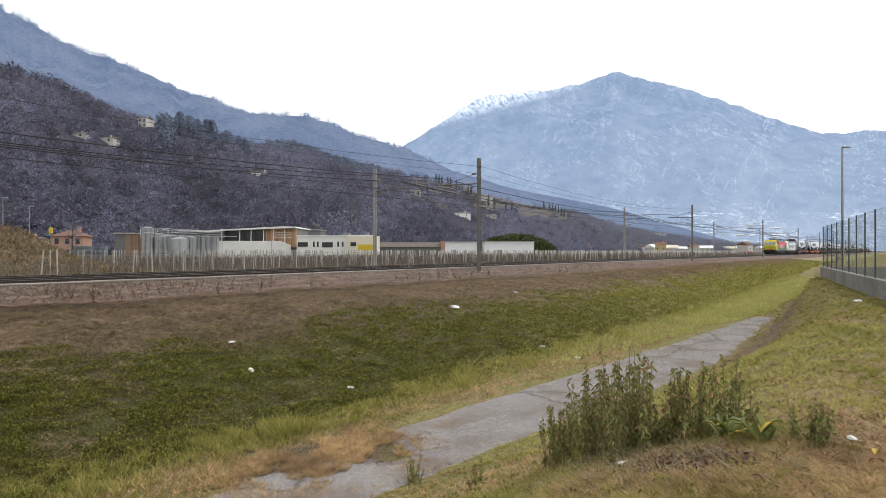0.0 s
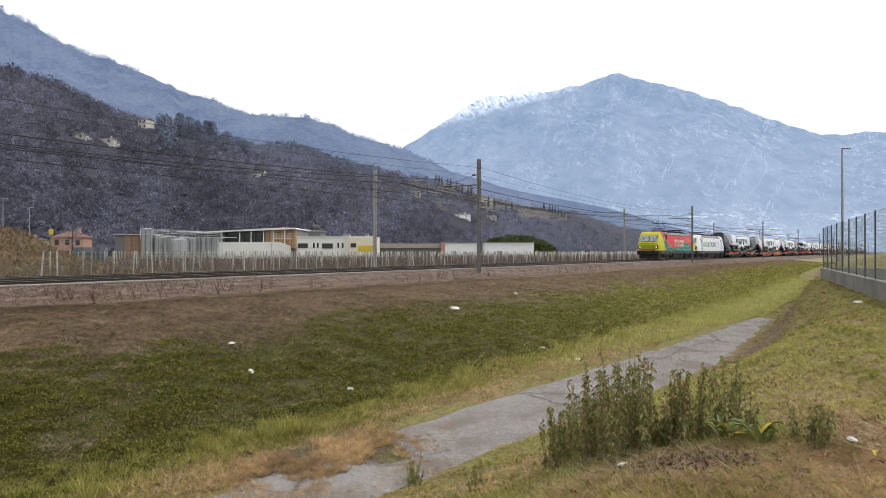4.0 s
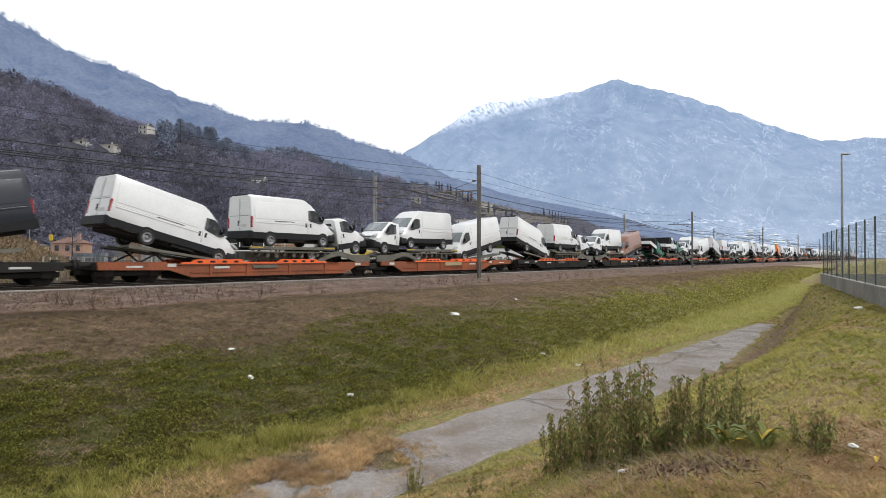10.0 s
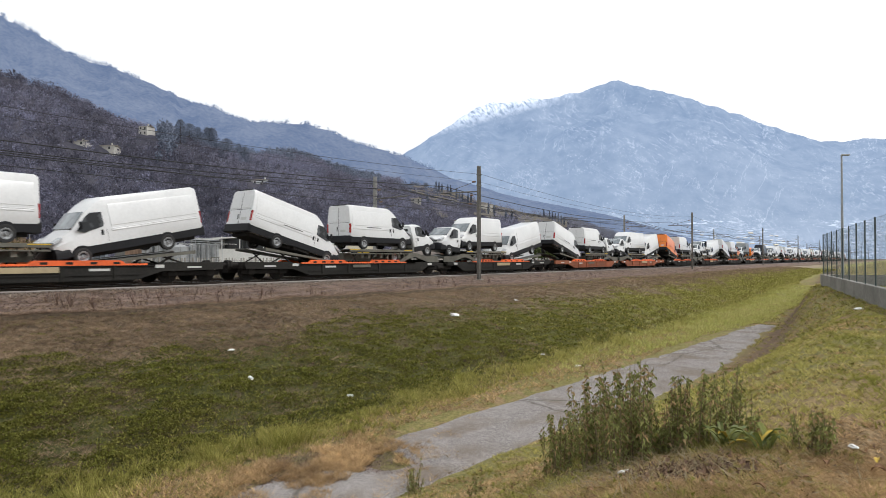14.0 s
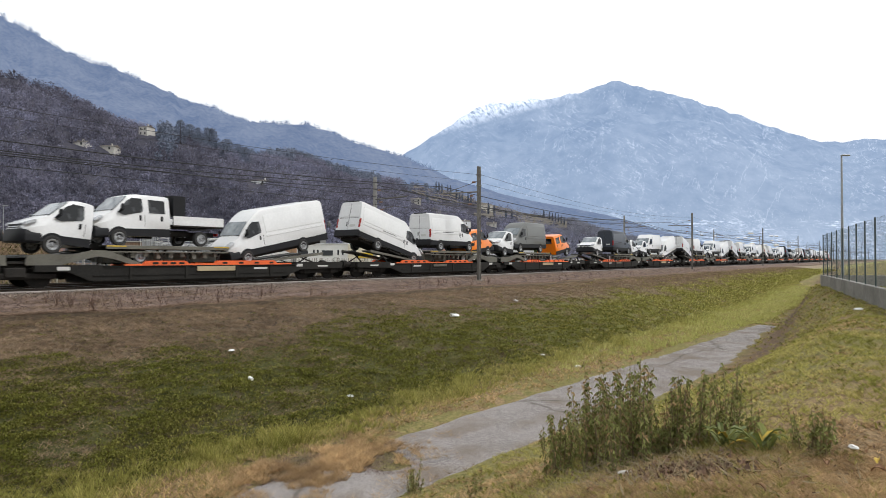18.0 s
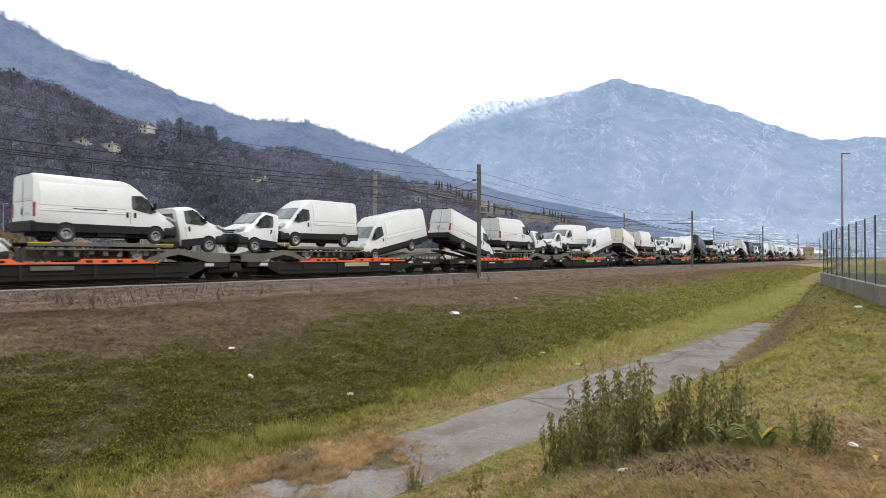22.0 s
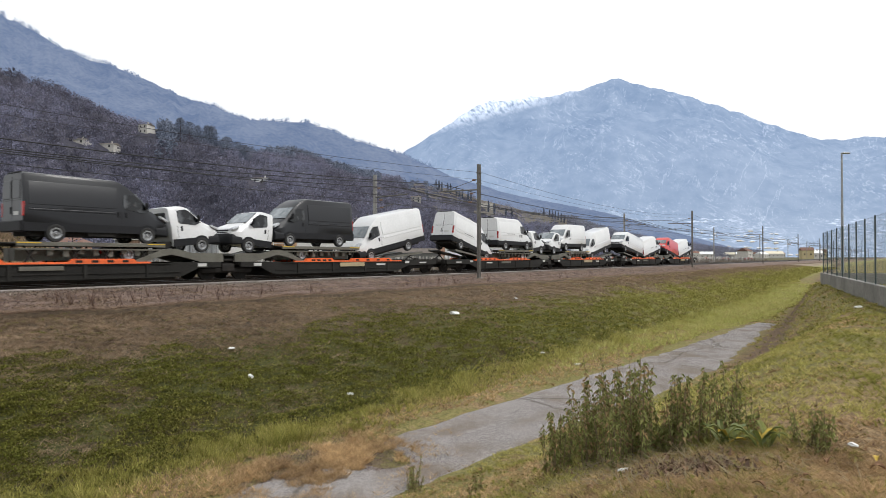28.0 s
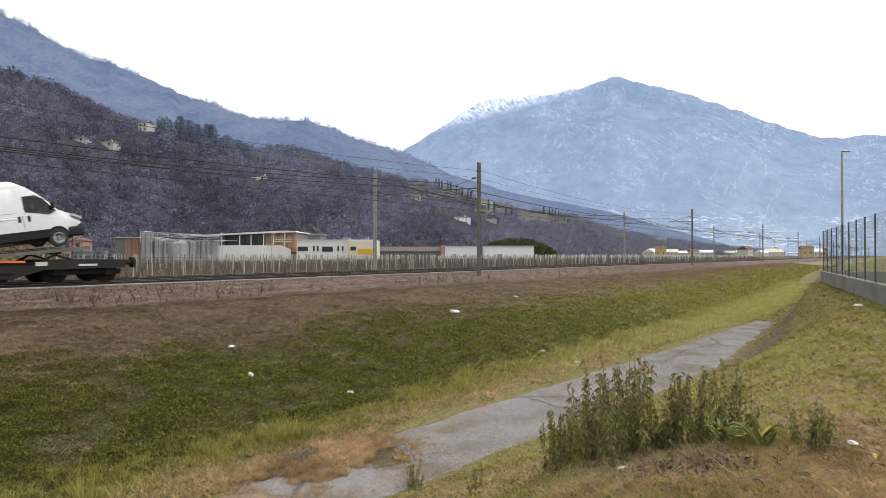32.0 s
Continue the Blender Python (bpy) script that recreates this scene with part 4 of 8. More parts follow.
def village():
    """Far houses of the valley and the foot of the mountain."""
    rng = random.Random(5)
    kinds = [house(11, 9, 6.5, "plaster", "roof_tile", "small pale village house far down the valley", 1, 3), house(15, 10, 5, "plaster", "snow_roof", "pale village house with a light roof", 1, 3),
             house(9, 8, 7, "yellow_plaster", "roof_tile", "yellowish village house far down the valley", 1, 2), house(22, 12, 6, "plaster", "hall_cream", "long white valley building", 1, 4)]
    for kd in kinds:
        kd["group"] = "village houses"
    used = set()
    for i in range(84):
        px = 990 + 480 * rng.random()
        dist = 480 + 900 * rng.random() if i < 40 else 1500 + 500 * rng.random()
        k = rng.choice((0, 0, 1, 2, 3)) if i < 40 else rng.choice((1, 1, 3))
        m = aside(px, max(dist, 850) if k == 3 else dist, -0.8)
        if i >= 40:
            px, up = min(1480, max(1150, rng.gauss(1320, 60))), 2 + 34 * rng.random() ** 1.8
            j = int(np.argmin(np.abs(mtn_s - (px - 784) * PX)))
            k2 = int(np.argmax((mtn_h[j] - 1.1) / mtn_d[j] >= up * PX))
            m = aside(px, float(mtn_d[j, k2]), float(mtn_h[j, k2]))
        m = m @ pose(0, 0, 0, 0, 0, rng.uniform(-50, 50)) if i < 40 else m @ pose(0, 0, -1.5, 0, 0, rng.uniform(-12, 12)) @ Matrix.Scale(rng.uniform(0.55, 0.8), 4)
        if k not in used:
            kinds[k].matrix_basis = m
            used.add(k)
        else:
            copy_thing(kinds[k], m)


village()


def parked_cars():
    rng = random.Random(9)
    protos = []
    for c, w in (("white", "white"), ("darkgrey", "dark grey"), ("red", "red"), ("grey", "silver-grey")):
        e = base("parked_car", label="small " + w + " car parked beyond the vineyard", category="car", group="parked cars")
        prof = [(-2.1, 0.45), (-2.1, 0.8), (-1.9, 0.95), (-1.3, 1.42), (0.4, 1.45), (1.1, 0.98), (2.0, 0.82), (2.1, 0.45)]
        part("body", slab(prof, -0.85, 0.85, 0.06), M[c], e)
        for s in (-1, 1):
            part("side_window", slab([(-1.55, 0.98), (-1.2, 1.34), (0.35, 1.36), (0.8, 0.98)], s * 0.845, s * 0.86), M["glass"], e)
        for x in (-1.3, 1.35):
            for s in (-1, 1):
                part("wheel", cyls(((x, s * 0.7, 0.3), (x, s * 0.88, 0.3), 0.3, 0.3, 12)), M["tyre"], e)
        protos.append([e, False])
    for i in range(20):
        px, dist = 1165 + i * 8.5 + rng.uniform(-3, 3), 330 + 40 * rng.random()
        p = rng.choice(protos)
        m = aside(px, dist, -0.75) @ pose(0, 0, 0, 0, 0, rng.choice((0, 180)) + rng.uniform(-12, 12))
        if not p[1]:
            p[0].matrix_basis, p[1] = m, True
        else:
            copy_thing(p[0], m)
    for p, done in protos:
        if not done:
            p.matrix_basis = aside(1350, 360)


parked_cars()


# ---------------------------------------------------------------- woods and trees far off
def tufts(rng, P, k, h, w, lean, up=1.0):
    """k thin triangles at each point of P, spread and leaning at random. Returns vertices and faces."""
    n = len(P) * k
    b = np.repeat(P, k, 0)
    az, az2 = rng.uniform(0, 2 * np.pi, n), rng.uniform(0, 2 * np.pi, n)
    hh = np.repeat(np.broadcast_to(h, len(P)), k) * rng.uniform(0.55, 1.15, n)
    ww = w * rng.uniform(0.6, 1.3, n)
    tip = b + np.stack([np.cos(az) * lean * hh, np.sin(az) * lean * hh, hh * up], -1)
    o = np.stack([np.cos(az2) * ww / 2, np.sin(az2) * ww / 2, np.zeros(n)], -1)
    V = np.stack([b - o, b + o, tip], 1).reshape(-1, 3)
    return V, np.arange(len(V)).reshape(-1, 3)


def crown(rng, centres, radius, tall, k, leaf):
    """k random leaf triangles in an ellipsoid round each centre."""
    n = len(centres) * k
    d = rng.normal(size=(n, 3))
    d /= np.linalg.norm(d, axis=1)[:, None]
    r = rng.uniform(0.25, 1.0, n)[:, None] ** 0.6
    R = np.repeat(np.broadcast_to(radius, len(centres)), k)[:, None]
    T = np.repeat(np.broadcast_to(tall, len(centres)), k)[:, None]
    c = np.repeat(centres, k, 0) + d * r * np.concatenate([R, R, T], 1)
    L = leaf * rng.uniform(0.6, 1.5, n)[:, None, None]
    V = (c[:, None, :] + rng.normal(size=(n, 3, 3)) * L * 0.6).reshape(-1, 3)
    return V, np.arange(len(V)).reshape(-1, 3)


def build_woods():
    rng = np.random.default_rng(4)
    n = 30000
    i = rng.integers(0, hill_d.shape[0], n)
    nk = hill_d.shape[1]
    k = (rng.random(n) ** 1.25 * nk / 1.25).astype(int)
    ridge = np.argmax((hill_h - 1.1) / hill_d, 1)
    crest = (hill_s[i] > -0.44) & (hill_s[i] < -0.1) & (k > ridge[i] * 0.66) & (rng.random(n) < 0.75)
    keep = ~crest & ~((hill_s[i] > -0.07) & (hill_s[i] < 0.2) & (k > nk * 0.25) & (rng.random(n) < 0.86))
    i, k = i[keep], k[keep]
    ex, ey = 784 + hill_s[i] / PX, (hill_h[i, k] - 1.1) / hill_d[i, k] / PX
    for px, up, w in ((252, 217, 24), (276, 217, 30), (132, 196, 34), (186, 193, 30), (455, 132, 30), (738, 95, 18), (852, 88, 44), (818, 58, 30), (870, 56, 18)):
        hide = (np.abs(ex - px) < w * 0.62) & (ey > up - 20) & (ey < up + 6)
        i, k, ex, ey = i[~hide], k[~hide], ex[~hide], ey[~hide]
    S, D, Z = hill_s[i] + rng.normal(size=len(i)) * 0.002, hill_d[i, k], hill_h[i, k]
    P = np.stack([HEAD.x * D + RIGHT.x * S * D, HEAD.y * D + RIGHT.y * S * D, Z], -1)
    tall = rng.uniform(2.2, 3.9, len(P)) * (0.7 + D / 1500)
    # distance picks paler, bluer twigs, so the painted haze builds with depth
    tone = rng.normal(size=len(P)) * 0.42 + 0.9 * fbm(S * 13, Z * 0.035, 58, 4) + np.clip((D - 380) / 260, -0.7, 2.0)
    for lo, hi, key, lab in ((-9, -0.35, "bare_wood_dark", "dark bare trees on the hillside"), (-0.35, 0.55, "bare_wood", "bare brown deciduous woods on the hillside"), (0.55, 1.5, "bare_wood_pale", "bare trees on the hillside, paled by painted haze"), (1.5, 9, "bare_wood_far", "bare woods far along the hillside, blued by painted haze")):
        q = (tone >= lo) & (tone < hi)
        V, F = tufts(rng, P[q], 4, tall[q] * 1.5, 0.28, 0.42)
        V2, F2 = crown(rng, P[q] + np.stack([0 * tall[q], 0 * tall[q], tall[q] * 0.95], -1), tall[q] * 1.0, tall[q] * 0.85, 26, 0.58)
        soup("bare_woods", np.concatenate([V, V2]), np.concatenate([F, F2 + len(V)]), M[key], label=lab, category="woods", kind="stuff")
    S = np.concatenate([rng.uniform(-0.45, -0.33, 240), rng.uniform(-0.33, -0.10, 800), rng.uniform(-0.075, -0.01, 22)])
    idx = np.array([int(np.argmin(np.abs(hill_s - s))) for s in S])
    kk = (ridge[idx] * (1 - 0.40 * rng.random(len(S)) ** 1.5)).astype(int)
    D, Z = hill_d[idx, kk], hill_h[idx, kk]
    P = np.stack([HEAD.x * D + RIGHT.x * S * D, HEAD.y * D + RIGHT.y * S * D, Z], -1)
    tall = rng.uniform(2.8, 5.6, len(P))
    P[:, 2] += tall * 0.8
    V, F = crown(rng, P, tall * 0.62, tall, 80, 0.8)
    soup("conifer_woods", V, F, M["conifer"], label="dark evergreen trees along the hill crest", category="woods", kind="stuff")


build_woods()


def build_ridge_trees():
    """Trees that stand out along the crest of the blue mountain."""
    rng = np.random.default_rng(14)
    top = np.argmax((mid_h - 1.1) / mid_d, 1)
    S = rng.uniform(-0.72, 0.0, 1500)
    i = np.array([int(np.argmin(np.abs(mid_s - q))) for q in S])
    D, Z = mid_d[i, top[i]], mid_h[i, top[i]]
    keep = fbm(S * 60, S * 0, 15, 3) > -0.25
    S, D, Z = S[keep], D[keep], Z[keep]
    P = np.stack([HEAD.x * D + RIGHT.x * S * D, HEAD.y * D + RIGHT.y * S * D, Z - 2], -1)
    tall = rng.uniform(3, 10, len(P)) * (1 + 0.5 * fbm(S * 25, S * 0, 16, 2))
    V, F = crown(rng, P + np.stack([0 * tall, 0 * tall, tall * 0.6], -1), tall * 0.45, tall * 0.75, 14, 1.3)
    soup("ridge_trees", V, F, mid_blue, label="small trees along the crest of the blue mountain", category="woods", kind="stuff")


build_ridge_trees()


def tree(name, label, tall, width, material, shape, k, leaf, seed, group=""):
    """A trunk with limbs and a crown of small leaf clumps."""
    rng = np.random.default_rng(seed)
    e = base(name, label=label, category="tree", group=group)
    bm = bmesh.new()
    cyl(bm, (0, 0, -1.0), (0, 0, tall * 0.9), tall * 0.03, tall * 0.008, 7)
    for j in range(8):
        a, z = j * 2.4, tall * (0.3 + 0.07 * j)
        cyl(bm, (0, 0, z), (math.cos(a) * width * 0.35, math.sin(a) * width * 0.35, z + tall * 0.06), tall * 0.01, tall * 0.004, 5)
    part("trunk", bm, M["bark"], e)
    zs = rng.random(k)
    if shape == "spindle":
        r = width / 2 * np.sin(np.clip(zs * 0.94 + 0.06, 0, 1) * np.pi) ** 0.6 * (1 - zs * 0.55)
    elif shape == "layers":
        r = width / 2 * (1 - zs * 0.55) * (0.55 + 0.45 * np.abs(np.sin(zs * 17)))
    else:
        r = width / 2 * np.sqrt(np.clip(1 - (zs * 1.15 - 0.4) ** 2 * 1.6, 0.03, 1))
    a, q = rng.uniform(0, 6.283, k), rng.random(k) ** 0.5 * rng.uniform(0.8, 1.12, k)
    c = np.stack([np.cos(a) * r * q, np.sin(a) * r * q, tall * (0.08 + 0.92 * zs)], -1)
    V = (c[:, None, :] + rng.normal(size=(k, 3, 3)) * leaf).reshape(-1, 3)
    o = soup("crown", V, np.arange(len(V)).reshape(-1, 3), material)
    o.parent = e
    return e


def build_trees():
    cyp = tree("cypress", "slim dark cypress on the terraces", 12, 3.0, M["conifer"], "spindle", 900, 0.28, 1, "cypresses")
    first = True
    for px, up, s in ((757, 92, 1.1), (770, 120, 0.9), (776, 117, 0.8), (784, 114, 0.8), (791, 112, 1.0), (797, 110, 1.1), (806, 106, 1.2), (813, 100, 0.9), (820, 98, 1.2), (827, 96, 0.9), (832, 96, 1.1), (876, 74, 0.9),
                      (897, 66, 1.3), (904, 66, 1.0), (960, 72, 1.0), (964, 72, 1.0), (975, 68, 1.1), (980, 66, 0.9), (985, 65, 1.0), (989, 63, 1.0), (994, 60, 1.1), (999, 58, 0.9), (862, 78, 0.8)):
        p, D = hill_at(px, up)
        m = pose(p.x, p.y, p.z - 0.4, 0, 0, px * 37)
        if first:
            cyp.scale = (1, 1, 1)
            cyp.matrix_basis, first = m, False
        else:
            copy_thing(cyp, m)
    p, D = hill_at(371, 196)
    c = tree("cedar", "broad dark cedar on the hilltop", 20, 27, M["conifer"], "layers", 5200, 0.4, 2)
    c.matrix_basis = pose(p.x, p.y, p.z - 1)
    for px, up, h, w in ((332, 202, 15, 11), (350, 205, 14, 9), (316, 204, 16, 8), (402, 178, 14, 12), (430, 168, 12, 9)):
        p, D = hill_at(px, up)
        t = tree("pine", "dark evergreen tree on the hilltop", h, w, M["conifer"], "ball", 2600, 0.26, px, "hilltop evergreens")
        t.matrix_basis = pose(p.x, p.y, p.z - 1)
    for px, w, h, s in ((880, 14, 8, 3), (905, 16, 9.3, 4), (930, 16, 9.0, 5), (952, 13, 7.2, 6), (968, 9, 5.0, 7)):
        t = tree("evergreen_tree", "yellowish green evergreen behind the warehouses", h, w, M["evergreen"], "ball", 2600, 0.34, s, "evergreens behind the warehouses")
        t.matrix_basis = aside(px, 285)
    b = tree("bare_tree", "bare winter tree beside the pink house", 8, 6, M["bare_wood"], "ball", 500, 0.13, 8)
    b.matrix_basis = aside(128, 138)
    # dry-stone terraces
    for j in range(15):
        s0 = -0.055 + 0.013 * j * (j % 3 == 0) + 0.004 * (j % 4)
        i0, i1 = np.searchsorted(hill_s, (s0, s0 + 0.06 + 0.02 * (j % 3)))
        kk = int(hill_d.shape[1] / 1.25 * (0.5 + 0.032 * j))
        bm = bmesh.new()
        prev = None
        for i in range(i0, min(i1, len(hill_s) - 1)):
            p = spot(hill_s[i], hill_d[i, kk])
            q = (p.x, p.y, float(hill_h[i, kk]))
            if prev:
                a, b2 = [bm.verts.new((v[0], v[1], v[2] - 1.0)) for v in (prev, q)], [bm.verts.new((v[0], v[1], v[2] + 1.1)) for v in (prev, q)]
                c2 = [bm.verts.new((v.co.x + HEAD.x * 1.2, v.co.y + HEAD.y * 1.2, v.co.z)) for v in b2]
                bm.faces.new((a[0], a[1], b2[1], b2[0]))
                bm.faces.new((b2[0], b2[1], c2[1], c2[0]))
            prev = q
        tagged(part("terrace_wall", bm, M["stone_wall"]), label="dry-stone terrace wall on the hillside", category="wall", group="terrace walls")


build_trees()


def build_rocks():
    """Pale crags that break through the woods at the foot of the hill."""
    rng = random.Random(41)
    for px, up, w in ((588, 52, 5), (598, 44, 4), (604, 60, 4), (625, 50, 7), (634, 60, 5), (641, 46, 6), (648, 56, 5), (652, 66, 4), (560, 30, 6), (566, 34, 5), (470, 262 - 132, 2)):
        p, D = hill_at(px, up)
        bm = bmesh.new()
        bmesh.ops.create_icosphere(bm, subdivisions=3, radius=1.0)
        for v in bm.verts:
            k = 1 + 0.45 * float(fbm(v.co.x * 1.9 + px, v.co.z * 1.6 + v.co.y * 1.3, 7, 4))
            v.co = Vector((v.co.x * w * 0.22 * k, v.co.y * 2.0 * k, v.co.z * w * 0.42 * k))
        o = tagged(part("crag", bm, M["crag"]), label="pale limestone crag among bare trees", category="rock", group="crags")
        o.matrix_basis = pose(p.x - HEAD.x * 6, p.y - HEAD.y * 6, p.z + 0.2, 0, 0, HEADING - 90)


M["crag"] = mat("limestone", (0.20, 0.195, 0.195), (0.07, 0.067, 0.068), rough=0.95, scale=0.25, fine=1.2, bump=0.6, depth=0.5)
build_rocks()


# ---------------------------------------------------------------- the railway
POLE_X = [37.4 + 55.5 * i for i in range(-3, 12)]


def build_tracks():
    for y in TRACKS:
        tr = base("track", label="railway track of steel rails on concrete sleepers", category="track", kind="structure", group="tracks")
        for sgn in (-1, 1):
            c = y + sgn * 0.75
            part("rail", boxes((-900, 1500, c - 0.065, c + 0.065, -0.165, -0.14), (-900, 1500, c - 0.012, c + 0.012, -0.145, -0.03),
                               (-900, 1500, c - 0.036, c + 0.036, -0.035, -0.004)), M["rail"], tr)
            part("rail_head", boxes((-900, 1500, c - 0.03, c + 0.03, -0.006, 0.0)), M["railhead"], tr, "polished running surface")
        first = part("sleeper", boxes((-0.13, 0.13, -1.2, 1.2, -0.3, -0.135, 0.02)), M["sleeper"], tr)
        first.matrix_basis = pose(-20, y, 0)
        for i in range(1, 80):
            again("sleeper", first, pose(-20 + i * 0.62, y, 0), tr)


build_tracks()


def build_trough():
    """Pale concrete cable trough on the shoulder of the ballast, lid by lid."""
    t = base("cable_trough", label="pale concrete cable trough beside the ballast", category="trough", kind="structure")
    part("channel", boxes((-60, 400, 25.36, 25.66, -0.4, -0.12)), M["trough"], t)
    lid = part("lid", boxes((-0.99, 0.99, 25.33, 25.69, -0.12, -0.07, 0.008)), M["trough"], t)
    lid.matrix_basis = pose(6.5, 0, 0)
    for i in range(1, 46):
        again("lid", lid, pose(6.5 + 2 * i, 0, 0.006 * math.sin(i * 2.3), 0, 0.2 * math.sin(i * 1.7), 0), t)


M["trough"] = mat("dusty_pale_concrete", (0.36, 0.32, 0.30), (0.24, 0.21, 0.19), rough=0.95, scale=0.8, fine=14, bump=0.2, rnd=0.1)
build_trough()


def catenary_pole(far):
    """A lattice mast of two channels with lacing, a bracket arm over its track and its insulators. The track lies on the +y side."""
    e = base("catenary_pole", label="grey steel lattice mast carrying the overhead line", category="pole", group="catenary poles")
    P = M["pole_light"] if far else M["pole"]
    for sgn in (-1, 1):
        part("channel", boxes((sgn * 0.1 - 0.03, sgn * 0.1 + 0.03, -0.09, 0.09, -0.9, 7.6)), P, e)
    lace = bmesh.new()
    for i in range(26):
        z = -0.3 + i * 0.3
        s = 1 if i % 2 else -1
        for yy in (-0.085, 0.085):
            cyl(lace, (-0.09 * s, yy, z), (0.09 * s, yy, z + 0.3), 0.016, n=4)
    part("lacing", lace, P, e)
    part("footing", boxes((-0.32, 0.32, -0.3, 0.3, -0.95, -0.36, 0.05)), M["sleeper"], e)
    part("bracket_arm", cyls(((0, 0, 5.82), (0, 3.3, 5.88), 0.05), ((0, 0, 6.6), (0, 2.9, 5.9), 0.018)), M["pole"], e)
    part("registration_arm", cyls(((0, 0.1, 4.9), (0, 2.0, 5.2), 0.028), ((0, 2.0, 5.2), (0, 3.2, 5.02), 0.018)), M["pole"], e)
    for yy, zz in ((0.5, 5.58), (0.6, 4.98), (0.3, 6.52)):
        ins = bmesh.new()
        for k in range(4):
            cyl(ins, (0, yy + k * 0.07, zz), (0, yy + k * 0.07 + 0.035, zz), 0.07, n=8)
        part("insulator", ins, M["insulator"], e)
    for z in (4.64, 6.24, 7.0):
        part("clamp", boxes((-0.16, 0.16, -0.12, 0.12, z - 0.04, z + 0.04)), P, e)
    return e


def build_poles():
    near = catenary_pole(False)
    near.matrix_basis = pose(POLE_X[0], 24.1, 0)
    far = catenary_pole(True)
    far.matrix_basis = pose(POLE_X[0], 33.9, 0, 0, 0, 180)
    for x in POLE_X:
        if x != POLE_X[0]:
            copy_thing(near, pose(x, 24.1, 0))
            copy_thing(far, pose(x, 33.9, 0, 0, 0, 180))


build_poles()


def build_wires():
    """Overhead line: contact wires, sagging messengers with droppers, feeders along the masts."""
    for y in TRACKS:
        e = base("overhead_line", label="dark overhead contact line with droppers", category="cable", group="overhead lines")
        part("contact_wire", cyls(((-200, y, 5.05), (620, y, 5.05), 0.02, 0.02, 5)), M["wire"], e)
        mess, drop = bmesh.new(), bmesh.new()
        for x0, x1 in zip(POLE_X, POLE_X[1:]):
            pts = [(x0 + (x1 - x0) * i / 10, y, 6.35 - 0.85 * (1 - (2 * i / 10 - 1) ** 2)) for i in range(11)]
            for a, b in zip(pts, pts[1:]):
                cyl(mess, a, b, 0.026, n=5)
            for p in pts[1:10:2]:
                cyl(drop, p, (p[0], y, 5.05), 0.006, n=4)
        part("messenger_wire", mess, M["wire"], e)
        part("dropper", drop, M["wire"], e)
    for y, z, r, sag in ((23.9, 7.0, 0.010, 0.9), (24.3, 6.55, 0.008, 0.7), (34.1, 7.05, 0.03, 0.9), (33.7, 6.6, 0.02, 0.7)):
        bm = bmesh.new()
        for x0, x1 in zip(POLE_X, POLE_X[1:]):
            pts = [(x0 + (x1 - x0) * i / 8, y, z - sag * (1 - (2 * i / 8 - 1) ** 2)) for i in range(9)]
            for a, b in zip(pts, pts[1:]):
                cyl(bm, a, b, r, n=5)
        tagged(part("feeder_cable", bm, M["wire"]), label="sagging feeder cable between the masts", category="cable", group="feeder cables")


build_wires()


# ---------------------------------------------------------------- the train
RIDERS = []                    # (thing, its pose when the train's front stands at x = 0)
TY = TRACKS[0]


def ride(ob, m):
    ob.matrix_basis = m
    RIDERS.append((ob, m))
    return ob


def ring(x, w, wt, z0, z1, zb=None):
    zb = z0 + (z1 - z0) * 0.5 if zb is None else zb
    zs = max(z1 - 0.16, zb + 0.02)
    half = [(w - 0.05, z0), (w, z0 + 0.07), (w, zb), (wt, zs), (wt - 0.06, z1 - 0.05), (wt - 0.24, z1)]
    return [(x, -y, z) for y, z in half] + [(x, y, z) for y, z in half[::-1]]


def pane(pts, off=0.012):
    """A flat outline thickened outwards along its normal."""
    pts = [Vector(p) for p in pts]
    nrm = (pts[1] - pts[0]).cross(pts[2] - pts[0]).normalized() * off
    bm = bmesh.new()
    a, b = [bm.verts.new(p - nrm * 0.5) for p in pts], [bm.verts.new(p + nrm) for p in pts]
    bm.faces.new(a[::-1]), bm.faces.new(b)
    for i in range(len(pts)):
        j = (i + 1) % len(pts)
        bm.faces.new((a[i], a[j], b[j], b[i]))
    bmesh.ops.recalc_face_normals(bm, faces=bm.faces)
    return bm


def letters(text, size, material, name, parent, x, y, z, width=None):
    """Raised lettering on a side that faces -y."""
    cu = bpy.data.curves.new(name, "FONT")
    cu.body, cu.size, cu.extrude, cu.offset = text, size, 0.004, size * 0.012
    tmp = new(name + "_curve", cu)
    bpy.context.view_layer.update()
    me = bpy.data.meshes.new_from_object(tmp)
    bpy.data.objects.remove(tmp)
    me.materials.append(material)
    ob = new(name, me)
    xs = [v.co.x for v in me.vertices]
    k = width / (max(xs) - min(xs)) if width else 1.0
    for v in me.vertices:
        v.co.x = (v.co.x - min(xs)) * k
    ob.parent = parent
    ob.matrix_basis = pose(x, y, z, 90)
    return ob


